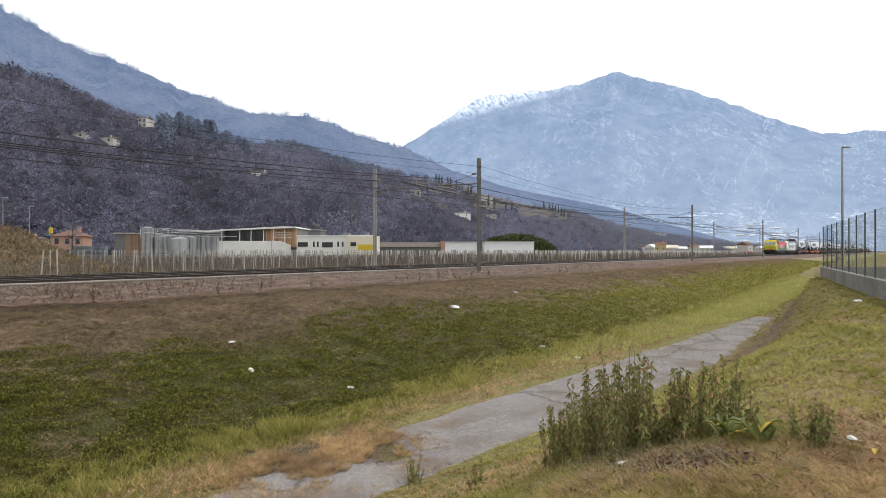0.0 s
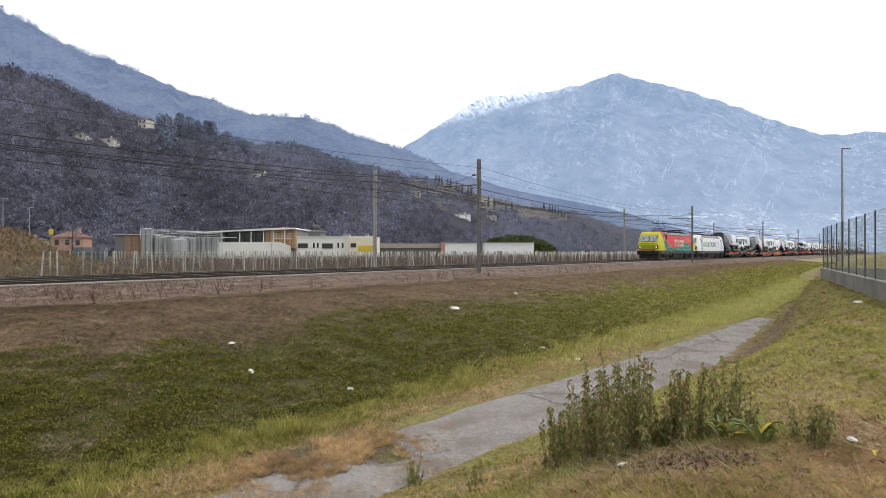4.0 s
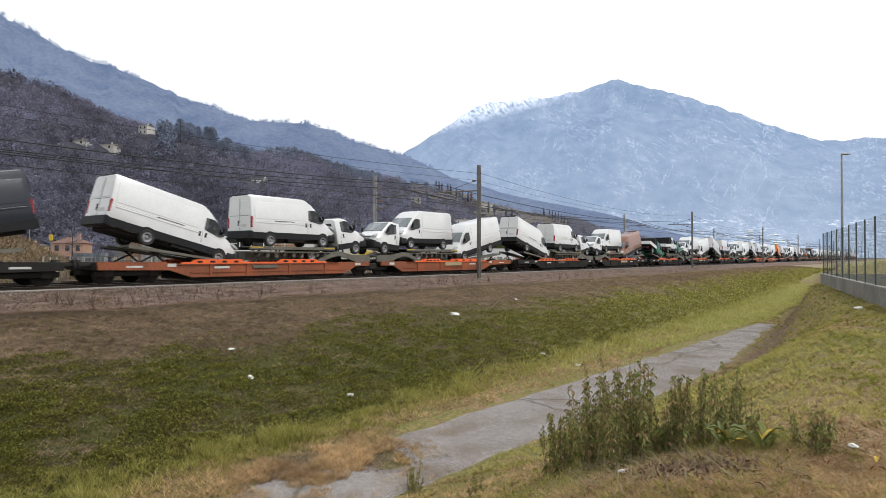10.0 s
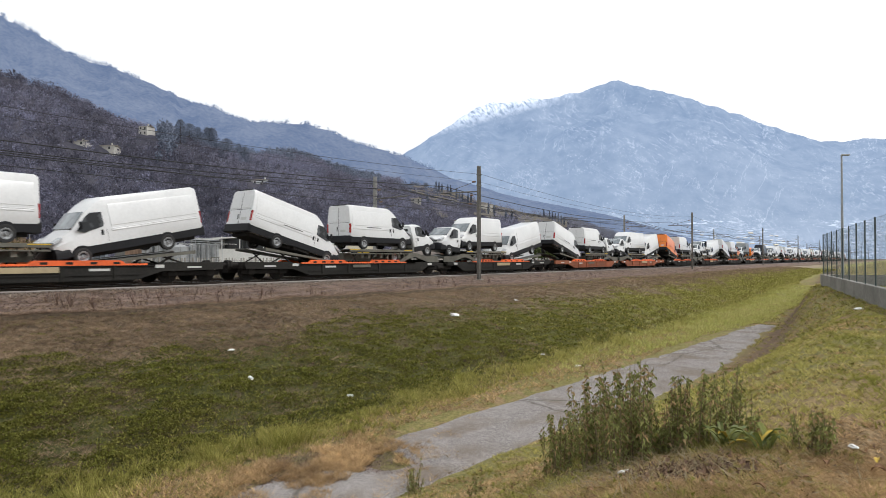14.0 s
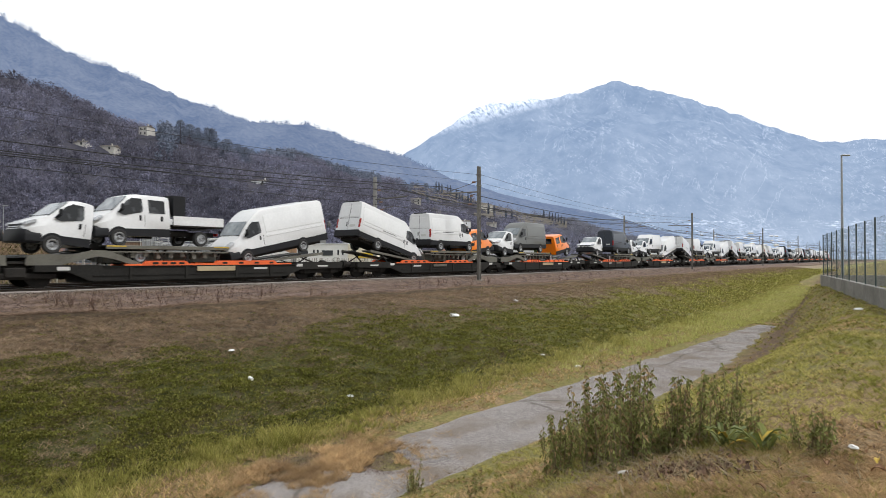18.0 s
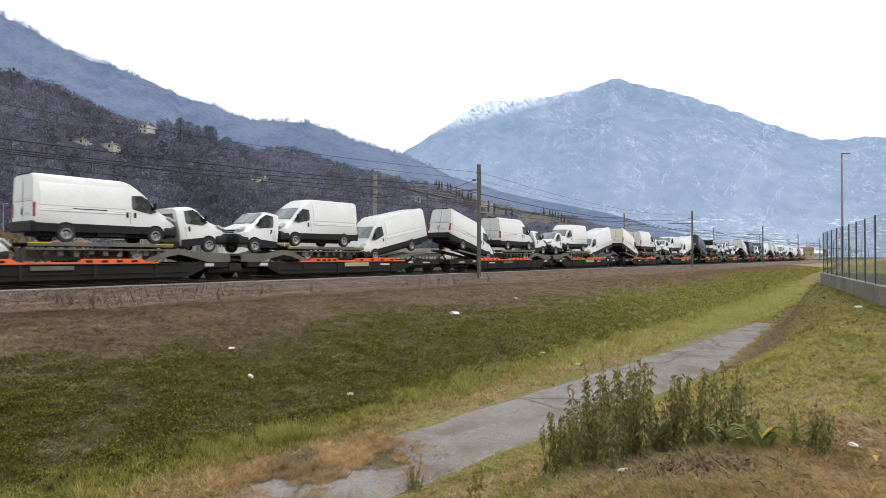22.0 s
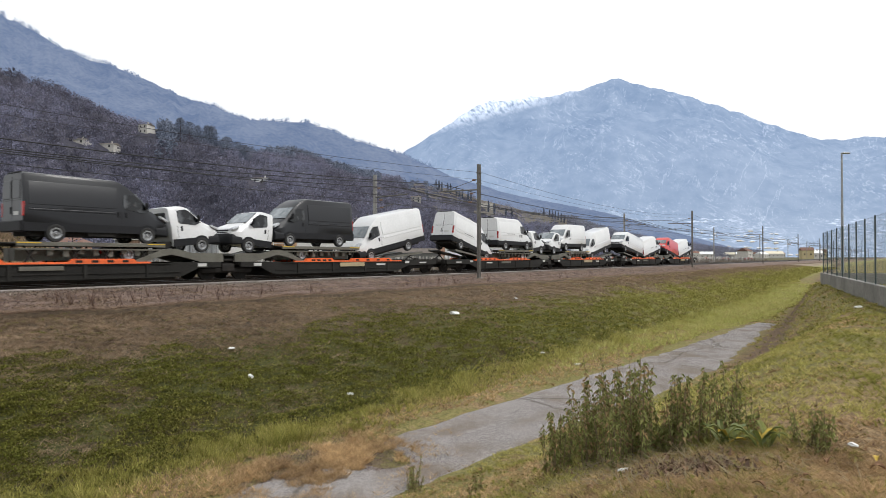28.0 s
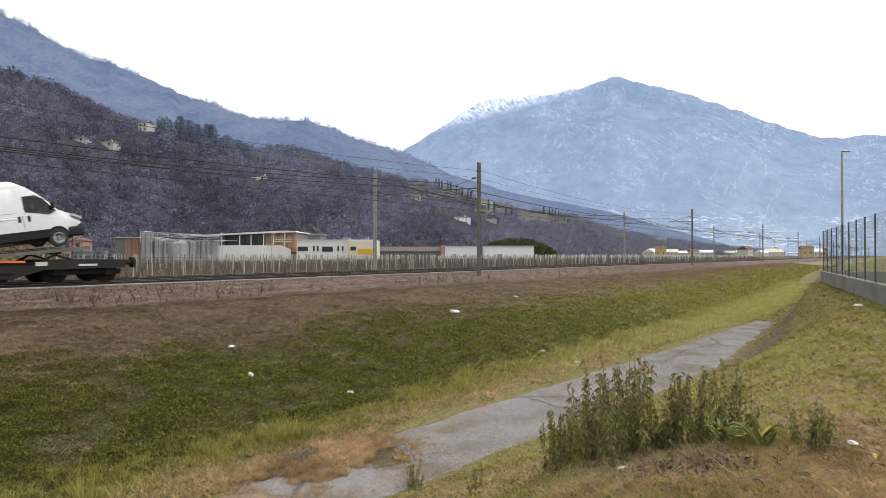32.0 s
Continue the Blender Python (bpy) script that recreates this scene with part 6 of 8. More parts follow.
def livery():
    """Printed livery: yellow ends, red sides, a green wave with satin folds, set out in metres along the side and up."""
    m = bpy.data.materials.new("printed_livery")
    m.use_nodes = True
    n, l = m.node_tree.nodes, m.node_tree.links
    b = n["Principled BSDF"]
    b.inputs["Roughness"].default_value, b.inputs["Specular IOR Level"].default_value = 0.4, 0.35
    co = n.new("ShaderNodeTexCoord").outputs["Object"]
    sep = n.new("ShaderNodeSeparateXYZ")
    l.new(co, sep.inputs[0])
    X, Z = sep.outputs["X"], sep.outputs["Z"]

    def calc(op, *vs):
        q = n.new("ShaderNodeMath")
        q.operation = op
        for i, v in enumerate(vs):
            if isinstance(v, (int, float)):
                q.inputs[i].default_value = v
            else:
                l.new(v, q.inputs[i])
        return q.outputs[0]

    def curve(v, v0, v1, pts, top):
        """A smooth function through pts, of v between v0 and v1, with values up to top."""
        t = calc("DIVIDE", calc("SUBTRACT", v, v0), v1 - v0)
        q = n.new("ShaderNodeFloatCurve")
        c = q.mapping.curves[0]
        pts = [((a - v0) / (v1 - v0), w / top) for a, w in pts]
        c.points[0].location, c.points[1].location = pts[0], pts[-1]
        for a in pts[1:-1]:
            c.points.new(*a)
        q.mapping.update()
        l.new(t, q.inputs["Value"])
        return calc("MULTIPLY", q.outputs[0], top)

    def span(v, a, c, hi=1.0):
        r = n.new("ShaderNodeMapRange")
        r.interpolation_type = "SMOOTHSTEP"
        r.inputs["From Min"].default_value, r.inputs["From Max"].default_value, r.inputs["To Max"].default_value = a, c, hi
        l.new(v, r.inputs["Value"])
        return r.outputs["Result"]

    def blend(f, a, c):
        x = n.new("ShaderNodeMix")
        x.data_type = "RGBA"
        for k, v in (("A", a), ("B", c)):
            if isinstance(v, tuple):
                x.inputs[k].default_value = (*v, 1)
            else:
                l.new(v, x.inputs[k])
        l.new(f, x.inputs["Factor"])
        return x.outputs["Result"]
    dirt = n.new("ShaderNodeTexNoise")
    dirt.inputs["Scale"].default_value, dirt.inputs["Detail"].default_value = 0.5, 6
    l.new(co, dirt.inputs["Vector"])
    red = blend(span(dirt.outputs["Fac"], 0.42, 0.62), (0.50, 0.014, 0.010), (0.27, 0.009, 0.009))
    # satin highlight that runs down into the wave
    shine = curve(X, 3.6, 16, [(3.6, 3.05), (4.0, 2.66), (4.5, 2.30), (5.2, 2.02), (6.2, 1.86), (7.4, 1.84), (12.5, 2.9), (14.0, 2.82), (15.2, 2.55), (16.0, 2.3)], 4.0)
    off = calc("SUBTRACT", Z, shine)
    near = calc("MULTIPLY", span(calc("ABSOLUTE", off), 0.065, 0.0), calc("ADD", calc("MULTIPLY", span(X, 7.0, 4.6, 0.75), span(X, 3.72, 3.8)), calc("MULTIPLY", span(X, 12.2, 13.2, 0.4), span(X, 15.6, 14.6))))
    c = blend(near, red, (0.85, 0.62, 0.56))
    wave = curve(X, 2.0, 16.2, [(2.0, 3.5), (2.4, 3.3), (2.9, 2.9), (3.3, 2.55), (3.8, 2.25), (4.4, 1.98), (5.2, 1.78), (6.5, 1.68), (8.0, 1.70), (9.4, 1.84), (10.6, 2.05), (11.8, 2.38), (12.9, 2.52), (13.8, 2.40), (14.7, 2.05), (15.6, 1.5), (16.2, 1.2)], 4.0)
    depth = calc("SUBTRACT", wave, Z)
    folds = n.new("ShaderNodeTexWave")
    folds.wave_type, folds.bands_direction = "BANDS", "Y"
    folds.inputs["Scale"].default_value, folds.inputs["Distortion"].default_value = 0.85, 0.6
    xyz = n.new("ShaderNodeCombineXYZ")
    l.new(calc("MULTIPLY", X, 0.12), xyz.inputs[0]), l.new(calc("MULTIPLY_ADD", depth, 0.35, calc("MULTIPLY_ADD", X, 0.05, Z)), xyz.inputs[1])
    l.new(xyz.outputs[0], folds.inputs["Vector"])
    green = blend(span(folds.outputs["Fac"], 0.2, 0.95), (0.005, 0.10, 0.066), (0.022, 0.29, 0.185))
    green = blend(span(X, 4.6, 3.4), green, blend(span(folds.outputs["Fac"], 0.55, 1.0), (0.006, 0.085, 0.066), (0.02, 0.24, 0.18)))
    c = blend(calc("MULTIPLY", span(depth, 0.0, 0.025), calc("LESS_THAN", X, 15.75)), c, green)
    fore = curve(Z, 1.2, 3.9, [(1.2, 3.75), (1.5, 3.3), (2.0, 2.92), (2.4, 2.66), (3.0, 2.36), (3.3, 2.08), (3.6, 1.78), (3.9, 1.45)], 5.0)
    c = blend(span(calc("SUBTRACT", fore, X), 0.0, 0.02), c, (0.46, 0.44, 0.005))
    aft = curve(Z, 1.2, 3.9, [(1.2, 2.75), (1.5, 2.62), (1.8, 2.62), (2.15, 2.78), (2.28, 3.1), (2.4, 3.42), (2.8, 3.5), (3.1, 3.45), (3.5, 3.2), (3.9, 2.9)], 5.0)
    c = blend(span(calc("SUBTRACT", X, calc("ADD", aft, 14.0)), 0.0, 0.02), c, (0.46, 0.44, 0.005))
    l.new(c, b.inputs["Base Color"])
    return m


def locomotive(style):
    """A four-axle electric locomotive, front buffers at x = 0, going towards -x."""
    first = style == "red"
    e = base("locomotive", label="red, green and yellow electric locomotive with white lettering" if first else "white electric locomotive with green and black lettering", category="locomotive")
    LEN = 18.98
    cab = [(0.60, 1.18, 1.10, 2.08), (0.64, 1.36, 1.26, 2.28), (0.74, 1.42, 1.29, 2.42), (1.16, 1.47, 1.30, 3.28), (1.36, 1.49, 1.28, 3.58), (1.7, 1.5, 1.24, 3.74), (2.2, 1.5, 1.21, 3.80), (2.9, 1.5, 1.2, 3.78)]
    B = livery() if first else M["loco_white"]
    for end in (0, 1):
        def fx(x):
            return x if end == 0 else LEN - x
        part("cab", loft([ring(fx(x), w, wt, 1.22, z1) for x, w, wt, z1 in cab + [(3.72, 1.5, 1.2, 3.76)]]), B, e)
        part("windscreen", pane([(fx(0.765), -1.22, 2.44), (fx(0.765), 1.22, 2.44), (fx(1.15), 1.14, 3.25), (fx(1.15), -1.14, 3.25)], 0.03 if end else -0.03), M["loco_screen"], e)
        part("wiper", cyls(((fx(0.72), -0.75, 2.44), (fx(0.74), 0.1, 2.52), 0.02), ((fx(0.72), 0.15, 2.44), (fx(0.74), 0.95, 2.52), 0.02)), M["plastic"], e)
        for s in (-1, 1):
            part("headlight_housing", boxes((min(fx(0.58), fx(0.95)), max(fx(0.58), fx(0.95)), s * 0.92, s * 1.31, 1.50, 1.95, 0.05)), M["plastic"], e)
            part("headlight", cyls(((fx(0.62), s * 1.08, 1.74), (fx(0.55), s * 1.08, 1.74), 0.10, 0.08, 10)), M["headlight"] if (end == 0 and first) else M["lamp"], e, "round headlight")
            part("buffer", cyls(((fx(0.7), s * 0.88, 1.04), (fx(0.14), s * 0.88, 1.04), 0.13, 0.13, 10), ((fx(0.14), s * 0.88, 1.04), (fx(0.0), s * 0.88, 1.04), 0.28, 0.26, 14)), M["plastic"], e)
            q = [(fx(2.66), 2.50), (fx(3.14), 2.50), (fx(3.14), 3.18), (fx(2.66), 3.18)]
            pts = [(x, s * (1.5 - 0.3 * max(0, z - 2.5) / 1.1 + 0.006), z) for x, z in q]
            part("cab_door_window", pane(pts if (s > 0) == (end == 0) else pts[::-1], 0.016), M["loco_screen"] if first else M["glass"], e)
            q = [(fx(2.60), 2.44), (fx(3.20), 2.44), (fx(3.20), 3.24), (fx(2.60), 3.24)]
            pts = [(x, s * (1.5 - 0.3 * max(0, z - 2.5) / 1.1 + 0.002), z) for x, z in q]
            part("window_frame", pane(pts if (s > 0) == (end == 0) else pts[::-1], 0.014), M["plastic"], e)
            part("door_seam", boxes((min(fx(2.56), fx(2.58)), max(fx(2.56), fx(2.58)), s * 1.49, s * 1.515, 1.28, 2.5), (min(fx(3.22), fx(3.24)), max(fx(3.22), fx(3.24)), s * 1.49, s * 1.515, 1.28, 2.5)), M["frame_grey"], e)
            part("handrail", cyls(((fx(2.47), s * 1.54, 1.35), (fx(2.47), s * 1.54, 2.5), 0.012), ((fx(3.33), s * 1.54, 1.35), (fx(3.33), s * 1.54, 2.5), 0.012)), M["pole"], e)
            steps = bmesh.new()
            for k in range(4):
                box(steps, min(fx(2.6), fx(3.15)), max(fx(2.6), fx(3.15)), s * 1.36, s * 1.5, 0.36 + k * 0.24, 0.40 + k * 0.24)
            box(steps, min(fx(2.58), fx(2.62)), max(fx(2.58), fx(2.62)), s * 1.40, s * 1.46, 0.34, 1.2)
            box(steps, min(fx(3.13), fx(3.17)), max(fx(3.13), fx(3.17)), s * 1.40, s * 1.46, 0.34, 1.2)
            part("steps", steps, M["frame_grey"], e)
        part("front_grille", boxes(*[(min(fx(0.56), fx(0.8)), max(fx(0.56), fx(0.8)), -0.95, 0.95, z, z + 0.022) for z in (1.52, 1.66, 1.80, 1.93, 2.2)]), M["text_dark"], e)
        part("front_stripe", boxes((min(fx(0.575), fx(0.8)), max(fx(0.575), fx(0.8)), -0.93, 0.93, 1.30, 1.45)), M["loco_red"], e)
        part("buffer_beam", boxes((min(fx(0.5), fx(1.5)), max(fx(0.5), fx(1.5)), -1.42, 1.42, 0.72, 1.26, 0.05), (min(fx(0.75), fx(1.4)), max(fx(0.75), fx(1.4)), -1.25, 1.25, 0.22, 0.72, 0.05)), M["loco_dark"], e)
        part("coupling", boxes((min(fx(0.05), fx(0.7)), max(fx(0.05), fx(0.7)), -0.08, 0.08, 0.88, 1.1, 0.02)), M["under"], e)
        # folded pantographs
        pan = bmesh.new()
        up = 5.5 if (end == 0) == first else None
        if up:
            for s in (-0.5, 0.5):
                cyl(pan, (fx(up), s, 3.98), (fx(up + 1.35), s * 0.6, 4.45), 0.035, n=6)
                cyl(pan, (fx(up + 1.35), s * 0.6, 4.45), (fx(up + 0.1), s * 0.9, 4.98), 0.025, n=6)
            for k in (-0.08, 0.26):
                cyl(pan, (fx(up + k), -0.95, 5.02), (fx(up + k), 0.95, 5.02), 0.03, n=6)
        for px in ((3.7,) if up else (4.6, 6.6)):
            for s in (-0.55, 0.55):
                cyl(pan, (fx(px), s, 3.98), (fx(px + 1.5), s * 0.7, 4.12), 0.03, n=6)
                cyl(pan, (fx(px + 1.5), s * 0.7, 4.12), (fx(px + 0.2), s * 0.8, 4.22), 0.025, n=6)
            for k in (0.1, 0.42):
                cyl(pan, (fx(px + k), -0.95, 4.24), (fx(px + k), 0.95, 4.24), 0.03, n=6)
            box(pan, min(fx(px - 0.1), fx(px + 1.5)), max(fx(px - 0.1), fx(px + 1.5)), -0.6, 0.6, 3.92, 3.98)
        part("pantograph", pan, M["under"], e, "dark steel pantographs on the roof")
        ins = bmesh.new()
        for px in (4.7, 6.3, 7.6, 8.4):
            for s in (-0.5, 0.5):
                cyl(ins, (fx(px), s, 3.7), (fx(px), s, 3.95), 0.07, 0.05, 8)
        part("insulator", ins, M["insulator"], e)
    side = [(-1.5, 1.22), (-1.5, 3.20), (-1.40, 3.42), (1.40, 3.42), (1.5, 3.20), (1.5, 1.22)]
    part("main_body", loft([[(x, y, z) for y, z in side] for x in (3.70, 15.28)]), B, e)
    roofp = [(-1.42, 3.40), (-1.40, 3.46), (-1.12, 3.74), (1.12, 3.74), (1.40, 3.46), (1.42, 3.40)]
    part("roof", loft([[(x, y, z) for y, z in roofp] for x in (3.73, 15.25)]), M["roof_grey"], e, "grey roof panels")
    part("roof_edge", boxes((3.73, 15.25, -1.47, -1.40, 3.38, 3.43), (3.73, 15.25, 1.40, 1.47, 3.38, 3.43)), M["text_dark"], e)
    for x in (4.6, 13.4):
        part("roof_grille", pane([(x, -1.33, 3.545), (x + 1.1, -1.33, 3.545), (x + 1.1, -1.17, 3.70), (x, -1.17, 3.70)], 0.02), M["text_dark"], e)
    bus = bmesh.new()
    for s in (-0.35, 0.1):
        cyl(bus, (5.0, s, 4.0), (14.0, s, 4.0), 0.035, n=6)
    for x in (8.6, 9.5, 10.4):
        box(bus, x - 0.25, x + 0.25, -0.4, 0.4, 3.74, 4.02)
    for k in range(11):
        x = 4.3 + k * 1.0
        box(bus, x, x + 0.62, -0.95 + 0.1 * (k % 3), -0.55, 3.74, 3.86 + 0.05 * (k % 2))
        cyl(bus, (x, -0.7, 4.08 + 0.05 * (k % 3)), (x + 0.9, -0.5, 4.12), 0.03, n=5)
    part("roof_busbar", bus, M["under"], e)
    for s in (-1, 1):
        part("frame_skirt", boxes((1.45, LEN - 1.45, s * 1.30, s * 1.47, 0.86, 1.24, 0.02)), M["frame_grey"], e)
        fit = bmesh.new()
        for k in range(9):
            x = 2.2 + k * 1.75
            box(fit, x, x + 0.5, s * 1.46, s * 1.476, 1.02, 1.08)
        part("skirt_marking", fit, M["mark"], e)["kind"] = "stuff"
    part("transformer_case", boxes((7.1, 11.9, -1.35, 1.35, 0.28, 0.9, 0.05), (7.4, 8.0, -1.42, -1.3, 0.4, 0.86, 0.03), (8.4, 9.3, -1.42, -1.3, 0.35, 0.8, 0.03), (9.7, 10.2, -1.42, -1.3, 0.45, 0.86, 0.03), (10.6, 11.5, -1.42, -1.3, 0.38, 0.84, 0.03)), M["loco_dark"], e)
    for bx in (4.74, 14.24):
        part("bogie_frame", boxes((bx - 2.2, bx + 2.2, -1.18, -1.02, 0.66, 0.84, 0.05), (bx - 2.2, bx + 2.2, 1.02, 1.18, 0.66, 0.84, 0.05), (bx - 0.42, bx + 0.42, -1.28, -1.1, 0.34, 0.85, 0.05), (bx - 1.66, bx - 1.34, -1.2, -1.0, 0.48, 0.78, 0.06), (bx + 1.34, bx + 1.66, -1.2, -1.0, 0.48, 0.78, 0.06)), M["under"], e)
        for d in (-1.5, 1.5):
            for s in (-1, 1):
                part("axle_box", cyls(((bx + d, s * 1.12, 0.62), (bx + d, s * 1.24, 0.62), 0.19, 0.15, 12)), M["frame_grey"], e)
                part("sand_pipe", cyls(((bx + d * 1.5, s * 1.2, 0.95), (bx + d * 1.47, s * 1.1, 0.2), 0.03, 0.03, 6)), M["pole"], e)
        for s in (-1, 1):
            part("damper", cyls(((bx - 0.5, s * 1.3, 0.82), (bx + 0.62, s * 1.3, 0.78), 0.05, 0.05, 8)), M["pole_light"], e)
        springs = bmesh.new()
        for d in (-0.8, -0.55, 0.55, 0.8):
            cyl(springs, (bx + d, -1.2, 0.4), (bx + d, -1.2, 0.86), 0.09, n=8)
        part("spring", springs, M["frame_grey"], e)["kind"] = "stuff"
        for d in (-1.5, 1.5):
            rail_wheelset(e, bx + d, 0.625)
    if first:
        letters("OUR DAILY HEROES:", 0.55, M["text_white"], "lettering", e, 7.2, -1.506, 2.42, 4.65)
        letters("FOR YOU ON TRACK.", 0.55, M["text_white"], "lettering", e, 7.2, -1.512, 1.86, 4.65)
        part("emblem", slab([(13.0 + 0.3 * math.cos(a), 1.9 + 0.26 * math.sin(a)) for a in [math.pi * k / 12 for k in range(13)]] + [(13.0 + 0.2 * math.cos(a), 1.9 + 0.16 * math.sin(a)) for a in [math.pi * (12 - k) / 12 for k in range(13)]], -1.512, -1.50), M["loco_red"], e)
    else:
        letters("NATUR", 1.15, M["text_green"], "lettering", e, 4.0, -1.506, 1.90, 3.76)
        letters("TALENT", 1.15, M["text_dark"], "lettering", e, 7.84, -1.506, 1.90, 4.6)
        part("emblem", slab([(13.85 + 0.42 * math.cos(a), 2.35 + 0.36 * math.sin(a)) for a in [math.pi * k / 12 for k in range(13)]] + [(13.85 + 0.3 * math.cos(a), 2.35 + 0.24 * math.sin(a)) for a in [math.pi * (12 - k) / 12 for k in range(13)]], -1.51, -1.498), M["text_green"], e)
        part("small_print", boxes((13.4, 14.3, -1.508, -1.498, 2.2, 2.26), (13.4, 14.3, -1.508, -1.498, 2.05, 2.08), (12.75, 13.2, -1.508, -1.498, 2.3, 2.33), (13.4, 14.3, -1.508, -1.498, 1.8, 1.86)), M["roof_grey"], e)
    return e


LOADS = [  # six places a wagon, from its front: two in each half face the joint
    "long.navy van.white cab.white cab.white van.white long.navy",
    "long.white van.white cab.white cab.white van.white long.white",
    "long.white van.white cab.white cab.white van.white long.brown",
    "crewbed.green crewbed.white cab.green cab.white van.white long.white",
    "long.white van.white cab.white cab.white van.white long.white",
    "long.white van.white cab.white cab.white xlong.white van.white",
    "van.orange van.white cab.white cab.white crewbed.white long.white",
    "long.white van.white crew.orange cab.white van.grey crew.orange",
    "cab.white van.darkgrey cab.white cab.white van.white long.white",
    "van.white van.white cab.white cab.white van.white long.white",
    "long.white van.white cab.white cab.white van.white long.white",
    "van.cream van.white cab.white cab.white low.white long.white",
    "long.darkgrey crewbed.white cab.white cab.white bed.white bed.white",
    "long.white van.black cab.white cab.white van.black long.white",
    "van.white van.white cab.white cab.white van.white long.white",
]
RUSTY = {1, 5}


def build_train():
    ride(locomotive("red"), pose(0, TY, 0))
    ride(locomotive("white"), pose(18.98, TY, 0))
    protos = {}
    for k in range(16):
        c = 37.96 + HALF + k * 2 * HALF
        key = (k not in RUSTY, k == 15)
        if key not in protos:
            protos[key] = car_wagon(*key)
            ride(protos[key], pose(c, TY, 0))
        else:
            m = pose(c, TY, 0)
            RIDERS.append((copy_thing(protos[key], m), m))
        if k == 15:
            for kind, col, x, z, pitch, turn in (("xlong", "white", -11.85, 1.36, -9, 180), ("xlong", "white", -3.2, 1.10, -9.5, 0), ("long", "red", 3.9, 1.13, -9.5, 180), ("xlong", "white", 11.95, 1.10, -9.5, 0)):
                vehicle(kind, col, pose(c + x, TY, z) @ pose(0, 0, 0, 0, 0, turn) @ pose(0, 0, 0, 0, pitch, 0))
            continue
        for slot, item in enumerate(LOADS[k].split()):
            kind, col = item.split(".")
            right = slot < 3
            x, z, pitch = ((-12.25, 1.20, 14.0), (-5.69, 1.655, 0), (-2.95, 1.08, -7.5), (2.95, 1.08, -7.5), (5.69, 1.655, 0), (12.0, 1.16, 10.5))[slot]
            turn = 0 if right else 180
            if kind == "crew" and slot == 5:
                turn, pitch, x, z = 0, -9, 11.3, 1.13
            if kind == "cab" and slot == 0:
                turn, pitch, x, z = 180, -9, -11.6, 1.13
            if kind == "van" and slot == 5:
                x, z = 12.6, 1.27
            if kind in ("crewbed", "long") and slot == 0:
                x = -12.35
            vehicle(kind, col, pose(c + x, TY, z) @ pose(0, 0, 0, 0, 0, turn) @ pose(0, 0, 0, 0, pitch, 0))


build_train()


# ---------------------------------------------------------------- vineyard
M["post"] = mat("concrete_vine_post", (0.38, 0.36, 0.33), (0.26, 0.245, 0.22), rough=0.9, fine=12, rnd=0.25)
M["vine"] = mat("vine_canes", (0.10, 0.078, 0.066), (0.155, 0.125, 0.105), rough=0.95, island=0.4, scale=0.2, bump=0)
M["straw"] = mat("dry_straw", (0.40, 0.29, 0.145), (0.28, 0.2, 0.1), rough=0.9, leaf=0.3, island=0.4, scale=0.3, bump=0, world_space=True)
M["straw_dull"] = mat("dull_dead_grass", (0.36, 0.265, 0.178), (0.15, 0.108, 0.072), scale=0.6, fine=4, rough=0.9, spec=0.12, leaf=0.3, island=0.55, bump=0, world_space=True)
M["straw_near"] = mat("tan_dead_grass", (0.60, 0.42, 0.225), (0.27, 0.18, 0.098), scale=0.8, fine=5, rough=0.9, spec=0.12, leaf=0.3, island=0.55, bump=0, world_space=True)
M["straw_pale"] = mat("pale_dead_grass", (0.34, 0.245, 0.18), (0.17, 0.12, 0.088), scale=0.5, fine=4, rough=0.9, spec=0.12, leaf=0.3, island=0.55, bump=0, world_space=True)
M["grass_mid"] = mat("yellow_green_herbs", (0.14, 0.148, 0.026), (0.225, 0.205, 0.055), scale=0.9, fine=5, rough=0.9, spec=0.12, leaf=0.3, island=0.55, bump=0, world_space=True)
M["ballast_stone"] = mat("ballast_stone", (0.30, 0.245, 0.2), (0.15, 0.118, 0.095), rough=0.95, island=0.35, scale=2, fine=12, bump=0)
M["grass_dark"] = mat("dark_bank_grass", (0.062, 0.071, 0.012), (0.125, 0.116, 0.028), scale=0.6, fine=4, rough=0.9, spec=0.12, leaf=0.3, island=0.55, bump=0, world_space=True)
M["grass_light"] = mat("light_grass", (0.33, 0.325, 0.078), (0.49, 0.42, 0.165), scale=0.5, fine=3, rough=0.9, spec=0.12, leaf=0.3, island=0.55, bump=0, world_space=True)
M["grass_bright"] = mat("bright_grass", (0.42, 0.43, 0.13), (0.52, 0.49, 0.2), rough=0.9, spec=0.12, leaf=0.35, island=0.4, scale=0.5, fine=3, bump=0, world_space=True)
M["grass_verge"] = mat("verge_tuft_grass", (0.22, 0.225, 0.048), (0.35, 0.31, 0.095), rough=0.9, spec=0.12, leaf=0.3, island=0.5, scale=0.9, fine=5, bump=0, world_space=True)
M["weed"] = mat("withered_weed_leaves", (0.165, 0.188, 0.058), (0.27, 0.262, 0.10), rough=0.9, spec=0.12, leaf=0.35, island=0.5, scale=1.5, bump=0)
M["weed_tan"] = mat("tan_weed_leaves", (0.40, 0.29, 0.15), (0.27, 0.18, 0.09), rough=0.9, spec=0.12, leaf=0.35, island=0.4, scale=1.5, bump=0)
M["weed_green"] = mat("green_weed_leaves", (0.19, 0.22, 0.06), (0.30, 0.30, 0.10), rough=0.85, leaf=0.35, island=0.4, scale=1.5, bump=0)
